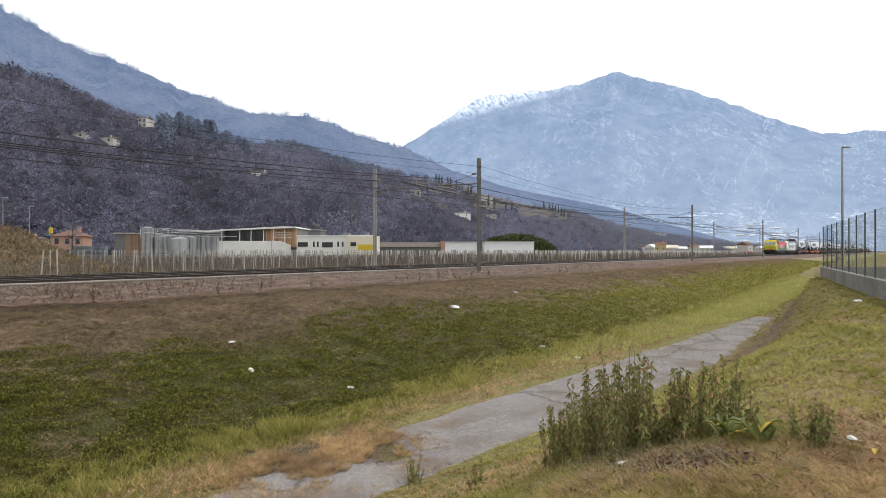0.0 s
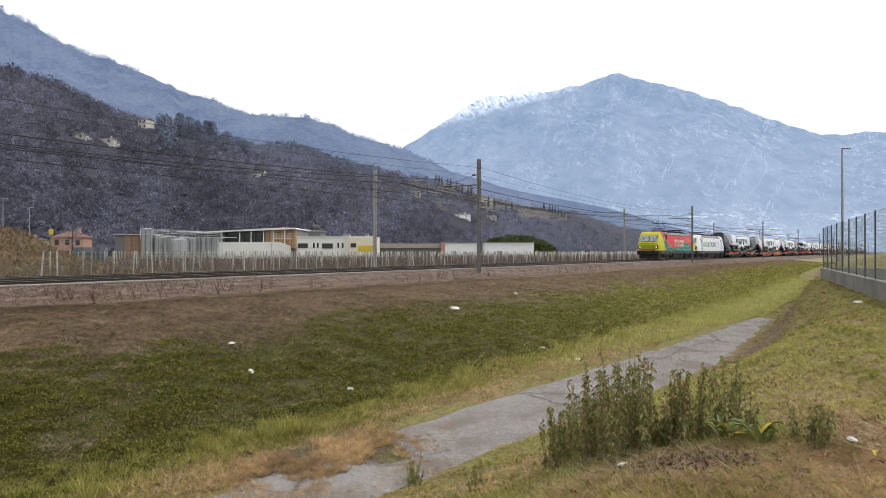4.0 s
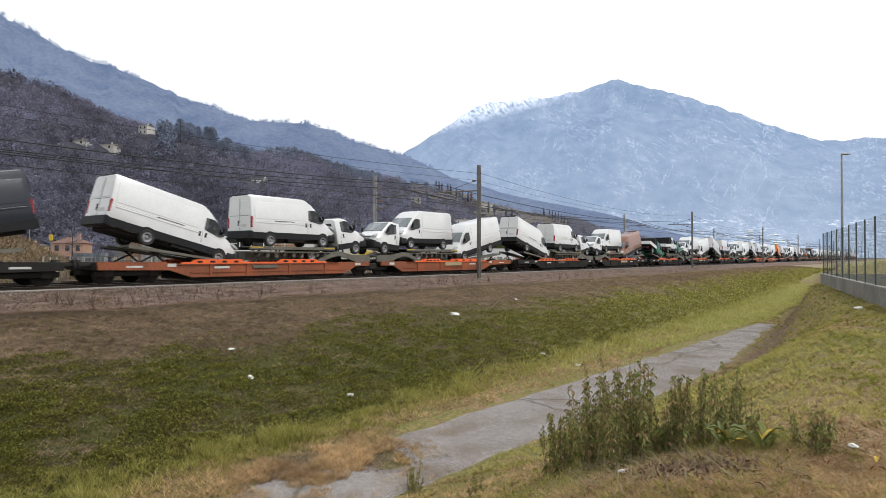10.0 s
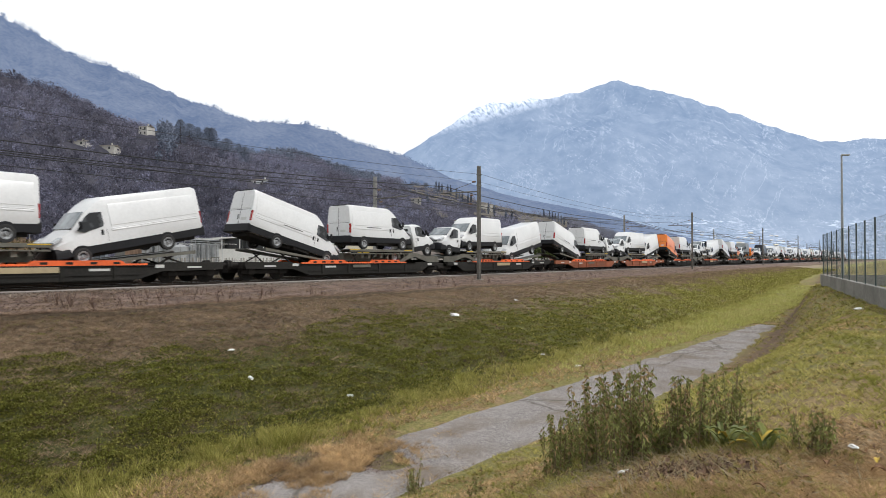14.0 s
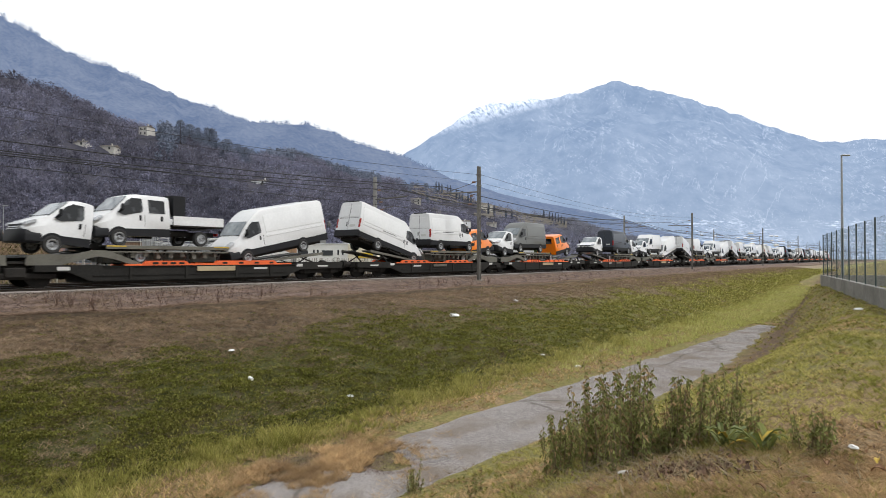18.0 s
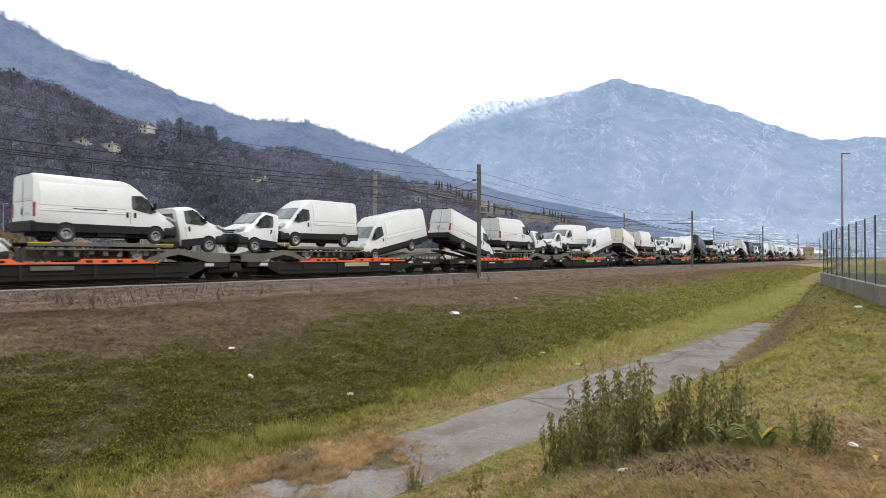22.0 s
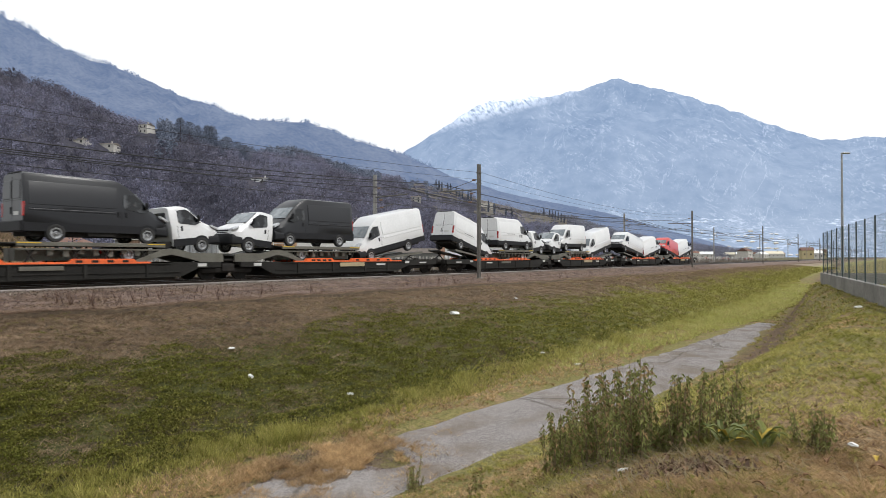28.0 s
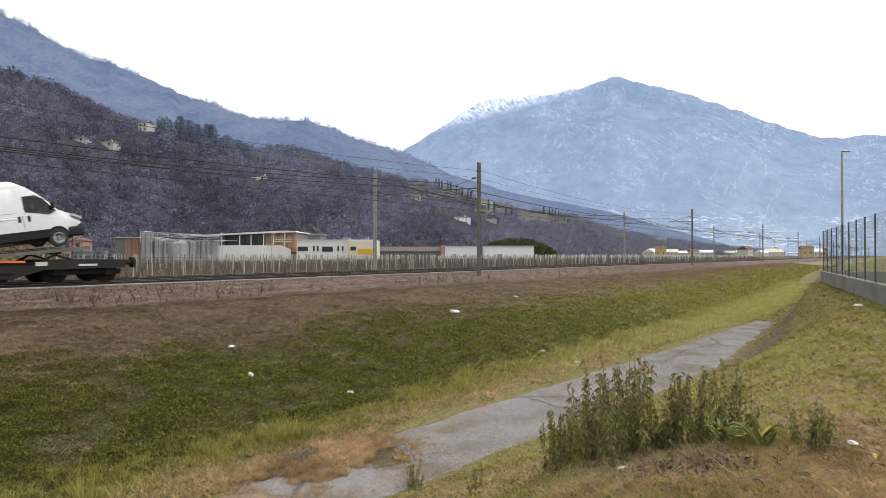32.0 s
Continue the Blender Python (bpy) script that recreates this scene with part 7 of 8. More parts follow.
M["stalk"] = mat("dry_stalk", (0.22, 0.17, 0.09), (0.13, 0.10, 0.055), rough=0.9)
M["dead_leaf"] = mat("dead_leaf", (0.17, 0.085, 0.04), (0.1, 0.05, 0.026), rough=0.85, island=0.5, scale=3, bump=0.1)
M["dock"] = mat("dock_leaf", (0.085, 0.115, 0.028), (0.17, 0.185, 0.045), rough=0.6, leaf=0.25, scale=5, fine=30, bump=0.1)
M["yellow_leaf"] = mat("curled_yellow_leaf", (0.58, 0.42, 0.06), (0.4, 0.27, 0.06), rough=0.85, scale=12, fine=60, bump=0.1)
M["clod"] = mat("brown_clods", (0.22, 0.155, 0.125), (0.085, 0.058, 0.046), rough=0.95, island=0.5, scale=2, fine=12, bump=0)
M["leaf_rot"] = mat("rotting_leaves", (0.10, 0.055, 0.036), (0.19, 0.115, 0.075), rough=0.9, island=0.5, scale=6, bump=0)
M["wall_concrete"] = mat("stained_concrete", (0.24, 0.23, 0.21), (0.12, 0.115, 0.10), rough=0.95, scale=0.9, fine=9, bump=0.3)
M["bramble"] = mat("reddish_bramble", (0.11, 0.062, 0.042), (0.075, 0.045, 0.032), rough=0.95, island=0.4, scale=0.5, bump=0)


def build_vineyard():
    rng = np.random.default_rng(12)
    rows, posts = 22, []
    for r in range(rows):
        y = 40.5 + r * 2.6
        for x in np.arange(16 if r < 14 else 30, 260, 4.6 if r > 3 else 3.4):
            xx = x + rng.normal() * 0.5
            if rng.random() < 0.12 or (y > 52 and y < 76 and xx < 32):
                continue
            posts.append((xx, y + rng.normal() * 0.15, rng.normal() * 2.2, rng.normal() * 2.2, rng.uniform(0.85, 1.08)))
    posts.sort(key=lambda q: q[0] ** 2 + q[1] ** 2)
    v = base("vineyard", label="winter vineyard with rows of pale concrete posts", category="vineyard", kind="structure")
    first = None
    for x, y, a, b, s in posts[:240]:
        m = pose(x, y, -0.75, a, b, 0)
        if first is None:
            first = part("post", boxes((-0.04, 0.04, -0.04, 0.04, -0.3, 1.92, 0.012)), M["post"], v)
            first.matrix_basis = m
        else:
            again("post", first, m, v)
    V, F = [], []
    cube = np.array([[i, j, k] for i in (-0.045, 0.045) for j in (-0.04, 0.04) for k in (-0.3, 1.92)], float)
    quad = np.array([[0, 1, 3, 2], [4, 6, 7, 5], [0, 4, 5, 1], [2, 3, 7, 6], [1, 5, 7, 3]])
    for x, y, a, b, s in posts[240:]:
        c = cube * (1, 1, s)
        c[:, 0] += c[:, 2] * math.tan(radians(b)) + x
        c[:, 1] += y - c[:, 2] * math.tan(radians(a))
        c[:, 2] -= 0.75
        F.append(quad + 8 * len(V))
        V.append(c)
    o = soup("far_posts", np.concatenate(V), np.concatenate(F), M["post"], kind="stuff")
    o.parent = v
    n = 64000
    y = 40.5 + 2.6 * rng.integers(0, rows, n) + rng.normal(size=n) * 0.12
    P = np.stack([rng.uniform(14, 260, n), y, np.full(n, -0.75)], -1)
    P = P[~((P[:, 1] > 52) & (P[:, 1] < 76) & (P[:, 0] < 32))]
    V1, F1 = tufts(rng, P, 1, rng.uniform(0.6, 1.7, len(P)), 0.045, 0.3)
    Q = P[::2].copy()
    Q[:, 2] += rng.uniform(0.4, 1.2, len(Q))
    V2, F2 = tufts(rng, Q, 2, 0.55, 0.028, 1.2, 0.6)
    o = soup("vine_canes", np.concatenate([V1, V2]), np.concatenate([F1, F2 + len(V1)]), M["vine"], kind="stuff")
    o.parent = v
    P = np.stack([rng.uniform(8, 250, 9000), rng.uniform(35.5, 40, 9000), np.full(9000, -0.78)], -1)
    V1, F1 = tufts(rng, P, 4, rng.uniform(0.25, 0.75, 9000), 0.035, 0.5)
    soup("verge_straw", V1, F1, M["straw"], label="dry yellow grass along the vineyard edge", category="grass", kind="stuff")
    P = np.stack([rng.normal(19.5, 5, 5200), rng.normal(60, 6, 5200)], -1)
    P = np.concatenate([P, ground_z(P[:, 0], P[:, 1])[:, None]], 1)
    V1, F1 = tufts(rng, P, 4, rng.uniform(0.15, 0.5, len(P)), 0.06, 0.9)
    soup("heap_weeds", V1, F1, M["straw_dull"], label="dead weeds on the heap of earth", category="weeds", kind="stuff")
    V1, F1 = tufts(rng, P[::4] - (0, 5, 0), 4, 0.3, 0.06, 0.9)
    V1[:, 2] = V1[:, 2] - np.repeat(P[::4, 2] - ground_z(P[::4, 0], P[::4, 1] - 5), 12)
    soup("heap_grass", V1, F1, M["grass_dark"], label="green grass at the foot of the heap of earth", category="grass", kind="stuff")
    wires = bmesh.new()
    for r in range(6):
        for z in (0.1, 0.5, 0.9):
            cyl(wires, (14, 40.5 + r * 2.6, z), (255, 40.5 + r * 2.6, z), 0.0025, n=3)
    part("trellis_wire", wires, M["wire"], v)


build_vineyard()


# ---------------------------------------------------------------- grass
def scatter(rng, n, x0, x1, y0, y1, power=1.0):
    """Points on the ground, denser towards x0."""
    u = rng.random(n)
    x = x0 * (x1 / x0) ** (u ** power)
    y = rng.uniform(y0, y1, n)
    return np.stack([x, y, ground_z(x, y)], -1)


def clear_of_lane(P, rng, ragged=0.25):
    a, b = lane_edge(P[:, 0])
    e = ragged * fbm(P[:, 0] * 0.8, P[:, 1] * 0.8, 77, 4)
    inside = (P[:, 1] > a + 0.15 + e) & (P[:, 1] < b - 0.1 + e) & (P[:, 0] < 43)
    dirt = np.exp(-(((P[:, 0] - 8.6) / 1.1) ** 2 + ((P[:, 1] - 9.3) / 0.9) ** 2)) > 0.35
    return P[~inside | dirt]


def leaves(rng, P, k, size, spread=1.0, tilt=0.7):
    """k small leaf triangles round each point, facing mostly up."""
    n = len(P) * k
    sz = np.repeat(np.broadcast_to(size, len(P)), k)[:, None]
    c = np.repeat(P, k, 0) + rng.normal(size=(n, 3)) * sz * (spread, spread, 0.35) + sz * (0, 0, 0.4)
    az = rng.uniform(0, 2 * np.pi, n)[:, None] + np.array([0, 2.1, 4.2]) + rng.normal(size=(n, 3)) * 0.3
    r = sz * rng.uniform(0.5, 1.0, (n, 3))
    tx, ty = rng.normal(size=(2, n, 1)) * tilt
    dx, dy = np.cos(az) * r, np.sin(az) * r
    V = c[:, None, :] + np.stack([dx, dy, dx * tx + dy * ty], -1)
    return V.reshape(-1, 3), np.arange(n * 3).reshape(-1, 3)


def build_grass():
    rng = np.random.default_rng(31)
    # low leafy cover of the railway bank, dying off towards its top
    P = scatter(rng, 150000, 3.2, 150, 11.2, 20.97, 1.1)
    d = P[:, 1] + 1.3 * fbm(P[:, 0] * 0.22, P[:, 1] * 0.22, 44, 3) + 1.1 * fbm(P[:, 0] * 1.3, P[:, 1] * 1.3, 42, 3) - 0.9 * ss(9, 4, P[:, 0])
    brown = np.clip(0.05 + 0.92 * ss(14.4, 18.0, d) + 0.3 * ss(0.1, 0.7, fbm(P[:, 0] * 0.55, P[:, 1] * 0.7, 45, 4)), 0, 0.97)
    dry = rng.random(len(P)) < brown
    clump = fbm(P[:, 0] * 1.6 + P[:, 1] * 0.5, P[:, 1] * 4.2, 46, 3) > -1.0
    G = P[~dry & clump]
    G[:, 2] += 0.07 * fbm(G[:, 0] * 1.6 + G[:, 1] * 0.5, G[:, 1] * 4.2, 46, 3)
    V, F = leaves(rng, G, 8, 0.021 + 0.0007 * G[:, 0], 2.6)
    V2, F2 = tufts(rng, G[::5], 3, 0.05 + 0.0012 * G[::5, 0], 0.012, 2.4, 0.5)
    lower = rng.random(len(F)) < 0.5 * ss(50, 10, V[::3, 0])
    # share of pale leaves grows with x: haze put into the leaf colour
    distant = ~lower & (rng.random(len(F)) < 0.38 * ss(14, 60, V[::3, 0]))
    soup("bank_herbs", V, F[distant], M["grass_light"], label="green cover on the railway bank, paled by painted haze", category="grass", kind="stuff")
    soup("bank_herbs", V, F[lower], M["grass_dark"], label="low leafy green cover on the railway bank", category="grass", kind="stuff")
    soup("bank_herbs", np.concatenate([V, V2]), np.concatenate([F[~lower & ~distant], F2 + len(V)]), M["grass_mid"], label="low leafy yellow-green cover on the railway bank", category="grass", kind="stuff")
    B = P[dry]
    V, F = tufts(rng, B, 5, 0.07 + 0.0013 * B[:, 0], 0.011 + 0.0003 * np.repeat(B[:, 0], 5), 1.7)
    soup("bank_dead_grass", V, F, M["straw_dull"], label="dull brown dead grass on the upper bank", category="grass", kind="stuff")
    # long grass along the foot of the bank
    P = clear_of_lane(scatter(rng, 21000, 3.0, 90, 9.0, 12.4), rng)
    edge = np.exp(-((P[:, 1] - 11.2 - 0.3 * fbm(P[:, 0] * 0.5, P[:, 0] * 0, 51, 3)) / 0.75) ** 2)
    tuss = ss(0.0, 0.7, fbm(P[:, 0] * 1.2, P[:, 1] * 1.2, 52, 3))
    bare = ss(0.1, 0.5, fbm(P[:, 0] * 0.7, P[:, 1] * 0.7, 53, 3) + 0.9 * (P[:, 1] < 10.2))
    keep = rng.random(len(P)) > 0.75 * bare
    P, edge, tuss = P[keep], edge[keep], tuss[keep]
    V, F = tufts(rng, P, 10, 0.05 + 0.10 * edge + 0.34 * edge * tuss * rng.uniform(0.5, 1.2, len(P)), 0.010 + 0.0003 * np.repeat(P[:, 0], 10), 0.6)
    deep = np.repeat(rng.random(len(P)) < 0.2 + 0.5 * ss(20, 9, P[:, 0]), 10)
    soup("foot_grass", V, F[~deep], M["grass_light"], label="long yellow-green grass along the foot of the bank", category="grass", kind="stuff")
    soup("foot_grass", V, F[deep], M["grass_verge"], label="long darker green grass along the foot of the bank", category="grass", kind="stuff")
    P = clear_of_lane(scatter(rng, 6000, 3.0, 60, 8.6, 11.2), rng)
    V, F = tufts(rng, P, 8, 0.06 + 0.07 * rng.random(len(P)), 0.01 + 0.0003 * np.repeat(P[:, 0], 8), 1.5)
    soup("foot_straw", V, F, M["straw_near"], label="tan dead grass beside the lane", category="grass", kind="stuff")
    # near bank: soft light grass, dead grass and matted straw
    P = clear_of_lane(scatter(rng, 44000, 2.6, 75, -3.5, 8.2), rng)
    P = P[(P[:, 1] < 7.4) | (P[:, 0] > 43)]
    soil = (P[:, 0] > 18) & (np.abs(P[:, 1] - 0.056 * P[:, 0] - 3.1) < 0.7 + 0.5 * fbm(P[:, 0] * 0.6, P[:, 1] * 0.6, 63, 3))
    P = P[~soil | (rng.random(len(P)) < 0.12)]
    mix = fbm(P[:, 0] * 0.45, P[:, 1] * 0.45, 61, 4) + 0.5 * fbm(P[:, 0] * 2.2, P[:, 1] * 2.2, 62, 3) + 1.3 * np.clip(1.05 - np.hypot(P[:, 0], P[:, 1]) / 5.7, -0.06, 1) + rng.normal(size=len(P)) * 0.25
    a = P[mix < 0.16]
    dark = (fbm(a[:, 0] * 0.9, a[:, 1] * 0.9, 64, 3) > 0.15) | ((a[:, 1] > 3.0) & (a[:, 0] < 10) & (rng.random(len(a)) < 0.8))
    V, F = tufts(rng, a[dark], 14, 0.035 + 0.065 * rng.random(dark.sum()), 0.006 + 0.0003 * np.repeat(a[dark, 0], 14), 1.2)
    soup("verge_tufts", V, F, M["grass_verge"], label="darker green grass tufts on the near bank", category="grass", kind="stuff")
    a = a[~dark]
    V, F = tufts(rng, a, 13, 0.03 + 0.05 * rng.random(len(a)) + 0.0014 * a[:, 0], 0.005 + 0.0003 * np.repeat(a[:, 0], 13), 1.1)
    soup("verge_grass", V, F, M["grass_light"], label="soft light green grass on the near bank", category="grass", kind="stuff")
    b = P[(mix >= 0.05)]
    V, F = tufts(rng, b, 14, 0.025 + 0.05 * rng.random(len(b)), 0.0055 + 0.0003 * np.repeat(b[:, 0], 14), 1.5)
    soup("verge_straw", V, F, M["straw_near"], label="matted tan dead grass of the verge", category="grass", kind="stuff")
    c = P[(mix > -0.1) & (mix < 0.6)][::3]
    V, F = leaves(rng, c, 6, 0.022 + 0.0008 * c[:, 0], 2.2)
    soup("verge_herbs", V, F, M["grass_mid"], label="short green herbs among dead grass", category="grass", kind="stuff")
    # fine matted straw close by
    P = np.stack([rng.uniform(2.6, 6.9, 30000), rng.uniform(-1.8, 3.6, 30000)], -1)
    r = np.hypot(P[:, 0], P[:, 1]) + 0.5 * fbm(P[:, 0], P[:, 1], 66, 3)
    P = P[r < 6.0]
    P = np.concatenate([P, ground_z(P[:, 0], P[:, 1])[:, None]], 1)
    V, F = tufts(rng, P, 11, 0.025 + 0.04 * rng.random(len(P)), 0.0045, 1.8)
    soup("near_straw", V, F, M["straw_near"], label="fine matted straw on the trodden verge", category="grass", kind="stuff")
    g = P[fbm(P[:, 0] * 2.4, P[:, 1] * 2.4, 67, 3) > 0.1][::3]
    V, F = tufts(rng, g, 8, 0.035 + 0.05 * rng.random(len(g)), 0.005, 1.0)
    soup("near_grass", V, F, M["grass_mid"], label="short green grass tufts in the straw", category="grass", kind="stuff")
    P = scatter(rng, 9000, 20, 85, 7.2, 11.6)
    far = lane_edge(P[:, 0])[1]
    P = P[((P[:, 1] > far + 0.15) | (P[:, 0] > 44)) & (rng.random(len(P)) < ss(18, 46, P[:, 0] + 6 * fbm(P[:, 0] * 0.4, P[:, 1] * 0.9, 54, 3)))]
    V, F = tufts(rng, P, 7, 0.14 + 0.14 * rng.random(len(P)), 0.03, 0.7)
    soup("far_ditch_grass", V, F, M["grass_bright"], label="bright green grass where the lane ends", category="grass", kind="stuff")
    # the verge goes on behind
    P = np.stack([rng.uniform(-9, 3.2, 9000), rng.uniform(-8, 6.8, 9000)], -1)
    P = np.concatenate([P, ground_z(P[:, 0], P[:, 1])[:, None]], 1)
    P = P[rng.random(len(P)) < ss(-9, -3, P[:, 0]) * ss(-8, -4, P[:, 1])]
    kind = fbm(P[:, 0] * 0.6, P[:, 1] * 0.6, 68, 4) > 0.0
    V, F = tufts(rng, P[kind], 8, 0.10, 0.012, 1.0)
    soup("verge_around", V, F, M["grass_light"], label="light grass of the verge", category="grass", kind="stuff")
    V, F = tufts(rng, P[~kind], 8, 0.07, 0.012, 1.5)
    soup("verge_around", V, F, M["straw_near"], label="dead grass of the verge", category="grass", kind="stuff")
    # straw and soil patch across the lane
    P = np.stack([rng.normal(8.7, 1.1, 8000), rng.normal(9.15, 0.7, 8000)], -1)
    P = np.concatenate([P, ground_z(P[:, 0], P[:, 1])[:, None] + 0.03], 1)
    thick = fbm(P[:, 0] * 1.5, P[:, 1] * 1.5, 81, 3)
    V, F = leaves(rng, P[thick < 0.0], 3, 0.017, 1.4, 0.5)
    soup("lane_soil", V, F, M["clod"], label="crumbled brown soil lying across the lane", category="soil", kind="stuff")
    P = P[thick > -0.15]
    V, F = tufts(rng, P, 9, 0.05 + 0.10 * rng.random(len(P)), 0.008, 1.2)
    soup("lane_straw", V, F, M["straw_near"], label="patch of straw and soil lying across the lane", category="grass", kind="stuff")
    # berm beside the ballast
    P = scatter(rng, 30000, 3.5, 190, 21.0, 24.9)
    lip = np.exp(-((P[:, 1] - 21.15 - 0.12 * fbm(P[:, 0] * 0.7, P[:, 0] * 0, 72, 3)) / 0.3) ** 2)
    keep = rng.random(len(P)) < 0.16 + 0.84 * lip
    P, lip = P[keep], lip[keep]
    V, F = tufts(rng, P, 6, 0.06 + 0.24 * lip * rng.random(len(P)), 0.02, 1.4, 0.5)
    soup("berm_straw", V, F, M["straw_pale"], label="dead grass hanging over the edge of the berm", category="grass", kind="stuff")
    P = scatter(rng, 24000, 3.5, 120, 21.15, 25.3)
    V, F = crown(rng, P + (0, 0, 0.005), 0.03, 0.012, 2, 0.026)
    soup("berm_clods", V, F, M["clod"], label="brown clods and stones on the shoulder", category="stones", kind="stuff")
    P = scatter(rng, 16000, 3.5, 120, 21.1, 25.0)
    P = P[fbm(P[:, 0] * 0.8, P[:, 1] * 1.4, 73, 4) > -0.05]
    V, F = tufts(rng, P, 5, 0.05 + 0.06 * rng.random(len(P)), 0.014, 1.9, 0.6)
    soup("berm_dead_grass", V, F, M["straw_dull"], label="flattened brown dead grass on the shoulder", category="grass", kind="stuff")
    P = scatter(rng, 300, 4, 130, 21.1, 24.2)
    P = P[fbm(P[:, 0] * 0.25, P[:, 1] * 0, 71, 3) > -0.1]
    V, F = tufts(rng, P, 6, rng.uniform(0.3, 0.95, len(P)), 0.013, 0.35)
    soup("dry_stalks", V, F, M["bramble"], label="reddish dry stalks and brambles beside the track", category="weeds", kind="stuff")
    # ballast stones of the shoulder
    P = scatter(rng, 9000, 4, 110, 24.7, 26.3)
    V, F = crown(rng, P + (0, 0, 0.01), 0.02, 0.01, 2, 0.045)
    soup("ballast_stones", V, F, M["ballast_stone"], label="crushed stone ballast along the track", category="ballast", kind="stuff")
    P = np.stack([rng.normal(5.7, 0.45, 420), rng.normal(1.7, 0.6, 420)], -1)
    P = np.concatenate([P, ground_z(P[:, 0], P[:, 1])[:, None] + 0.05], 1)
    V, F = tufts(rng, P, 2, 0.14, 0.012, 2.2, 0.35)
    soup("lying_twigs", V, F, M["stalk"], label="dead stalks lying on the verge", category="twigs", kind="stuff")
    P = np.stack([rng.normal(5.42, 0.13, 700), rng.normal(1.45, 0.24, 700)], -1)
    P = np.concatenate([P, ground_z(P[:, 0], P[:, 1])[:, None] + 0.04 * rng.random((700, 1))], 1)
    V, F = leaves(rng, P, 2, 0.026, 1.0, 0.9)
    soup("leaf_litter", V, F, M["leaf_rot"], label="dark heap of rotting brown leaves on the verge", category="leaves", kind="stuff")
    u = rng.random(3000)
    P = np.stack([7.4 - 1.2 * u + rng.normal(size=3000) * 0.2, 3.4 - 2.4 * u + rng.normal(size=3000) * 0.2], -1)
    P = np.concatenate([P, ground_z(P[:, 0], P[:, 1])[:, None]], 1)
    V, F = tufts(rng, P, 7, 0.05 + 0.08 * rng.random(len(P)), 0.007, 0.9)
    soup("weed_undergrowth", V, F, M["grass_verge"], label="green grass growing between the withered weeds", category="grass", kind="stuff")
    # fallen leaves
    P = scatter(rng, 1300, 3.0, 8, 0.0, 4.5)
    V, F = leaves(rng, P + (0, 0, 0.03), 1, 0.02, 0.5, 0.5)
    soup("fallen_leaves", V, F, M["dead_leaf"], label="brown fallen leaves on the verge", category="leaves", kind="stuff")


build_grass()


def weed(seed, tall, green=0.2):
    """A withered weed: stems with short side shoots and hanging leaves."""
    rng = np.random.default_rng(seed)
    e = base("dry_weed", label="tall withered weed with drooping olive-brown leaves on the near bank", category="weed", group="withered weeds")
    L = []
    for s in range(6):
        a, lean = rng.uniform(0, 6.28), rng.uniform(0.02, 0.20)
        h = tall * rng.uniform(0.55, 1.0)
        r0 = rng.uniform(0.0, 0.12)
        b = np.array([math.cos(a) * r0, math.sin(a) * r0, -0.05])
        t = b + np.array([math.cos(a) * lean * h, math.sin(a) * lean * h, h])
        part("stem", cyls((tuple(b), tuple(t), 0.006, 0.002, 5)), M["stalk"], e)
        n = int(42 * h)
        u = rng.uniform(0.12, 1.0, n)
        c = b + (t - b) * u[:, None]
        az = rng.uniform(0, 6.28, n)
        rr = rng.uniform(0.008, 0.055, n) * (1.1 - 0.6 * u)
        L.append(c + np.stack([np.cos(az) * rr, np.sin(az) * rr, rng.uniform(-0.03, 0.01, n)], -1))
    P = np.concatenate(L)
    V, F = tufts(rng, rng.permutation(P), 2, 0.06, 0.03, 0.6, -0.7)
    cut = len(F) * 7 // 10
    o = soup("leaves", V, F[:cut], M["weed"])
    o.parent = e
    o = soup("dead_leaves", V, F[cut:], M["weed_tan"])
    o.parent = e
    Q = P[P[:, 2] < tall * 0.5]
    V, F = tufts(rng, Q, 1, 0.085, 0.014, 0.9, 0.5)
    o = soup("lower_leaves", V, F, M["weed_green"])
    o.parent = e
    return e


def build_weeds():
    rng = random.Random(17)
    kinds = [[weed(100 + i, h), False, h] for i, h in enumerate((1.05, 0.95, 0.8, 0.65, 0.45))]

    def put(k, x, y):
        z = float(ground_z(x, y))
        m = pose(x, y, z, rng.uniform(-4, 4), rng.uniform(-4, 4), rng.uniform(0, 360))
        if not kinds[k][1]:
            kinds[k][0].matrix_basis, kinds[k][1] = m, True
        else:
            copy_thing(kinds[k][0], m)
    for i in range(21):
        u = rng.random()
        put(rng.choice((2, 2, 3) if u < 0.35 else (0, 0, 1, 1, 2)), 7.05 - 1.15 * u + rng.gauss(0, 0.16), 3.3 - 1.2 * u + rng.gauss(0, 0.14))
    for i in range(8):
        put(rng.choice((2, 2, 3)), 6.12 + rng.gauss(0, 0.14), 1.72 + rng.gauss(0, 0.13))
    for i in range(6):
        u = rng.random()
        put(rng.choice((3, 4)), 7.0 - 1.1 * u + rng.gauss(0, 0.12), 3.0 - 1.3 * u + rng.gauss(0, 0.12))
    for i in range(3):
        put(4, 6.1 + rng.gauss(0, 0.1), 0.66 + rng.gauss(0, 0.12))
    for x, y, k in ((6.5, 1.3, 3), (6.55, 1.36, 2), (6.45, 1.12, 4), (8.8, 7.0, 3), (8.62, 6.9, 4), (8.0, 5.2, 4)):
        put(k, x, y)
    for k, (o, done, h) in enumerate(kinds):
        if not done:
            put(k, 6.6, 2.5)


build_weeds()


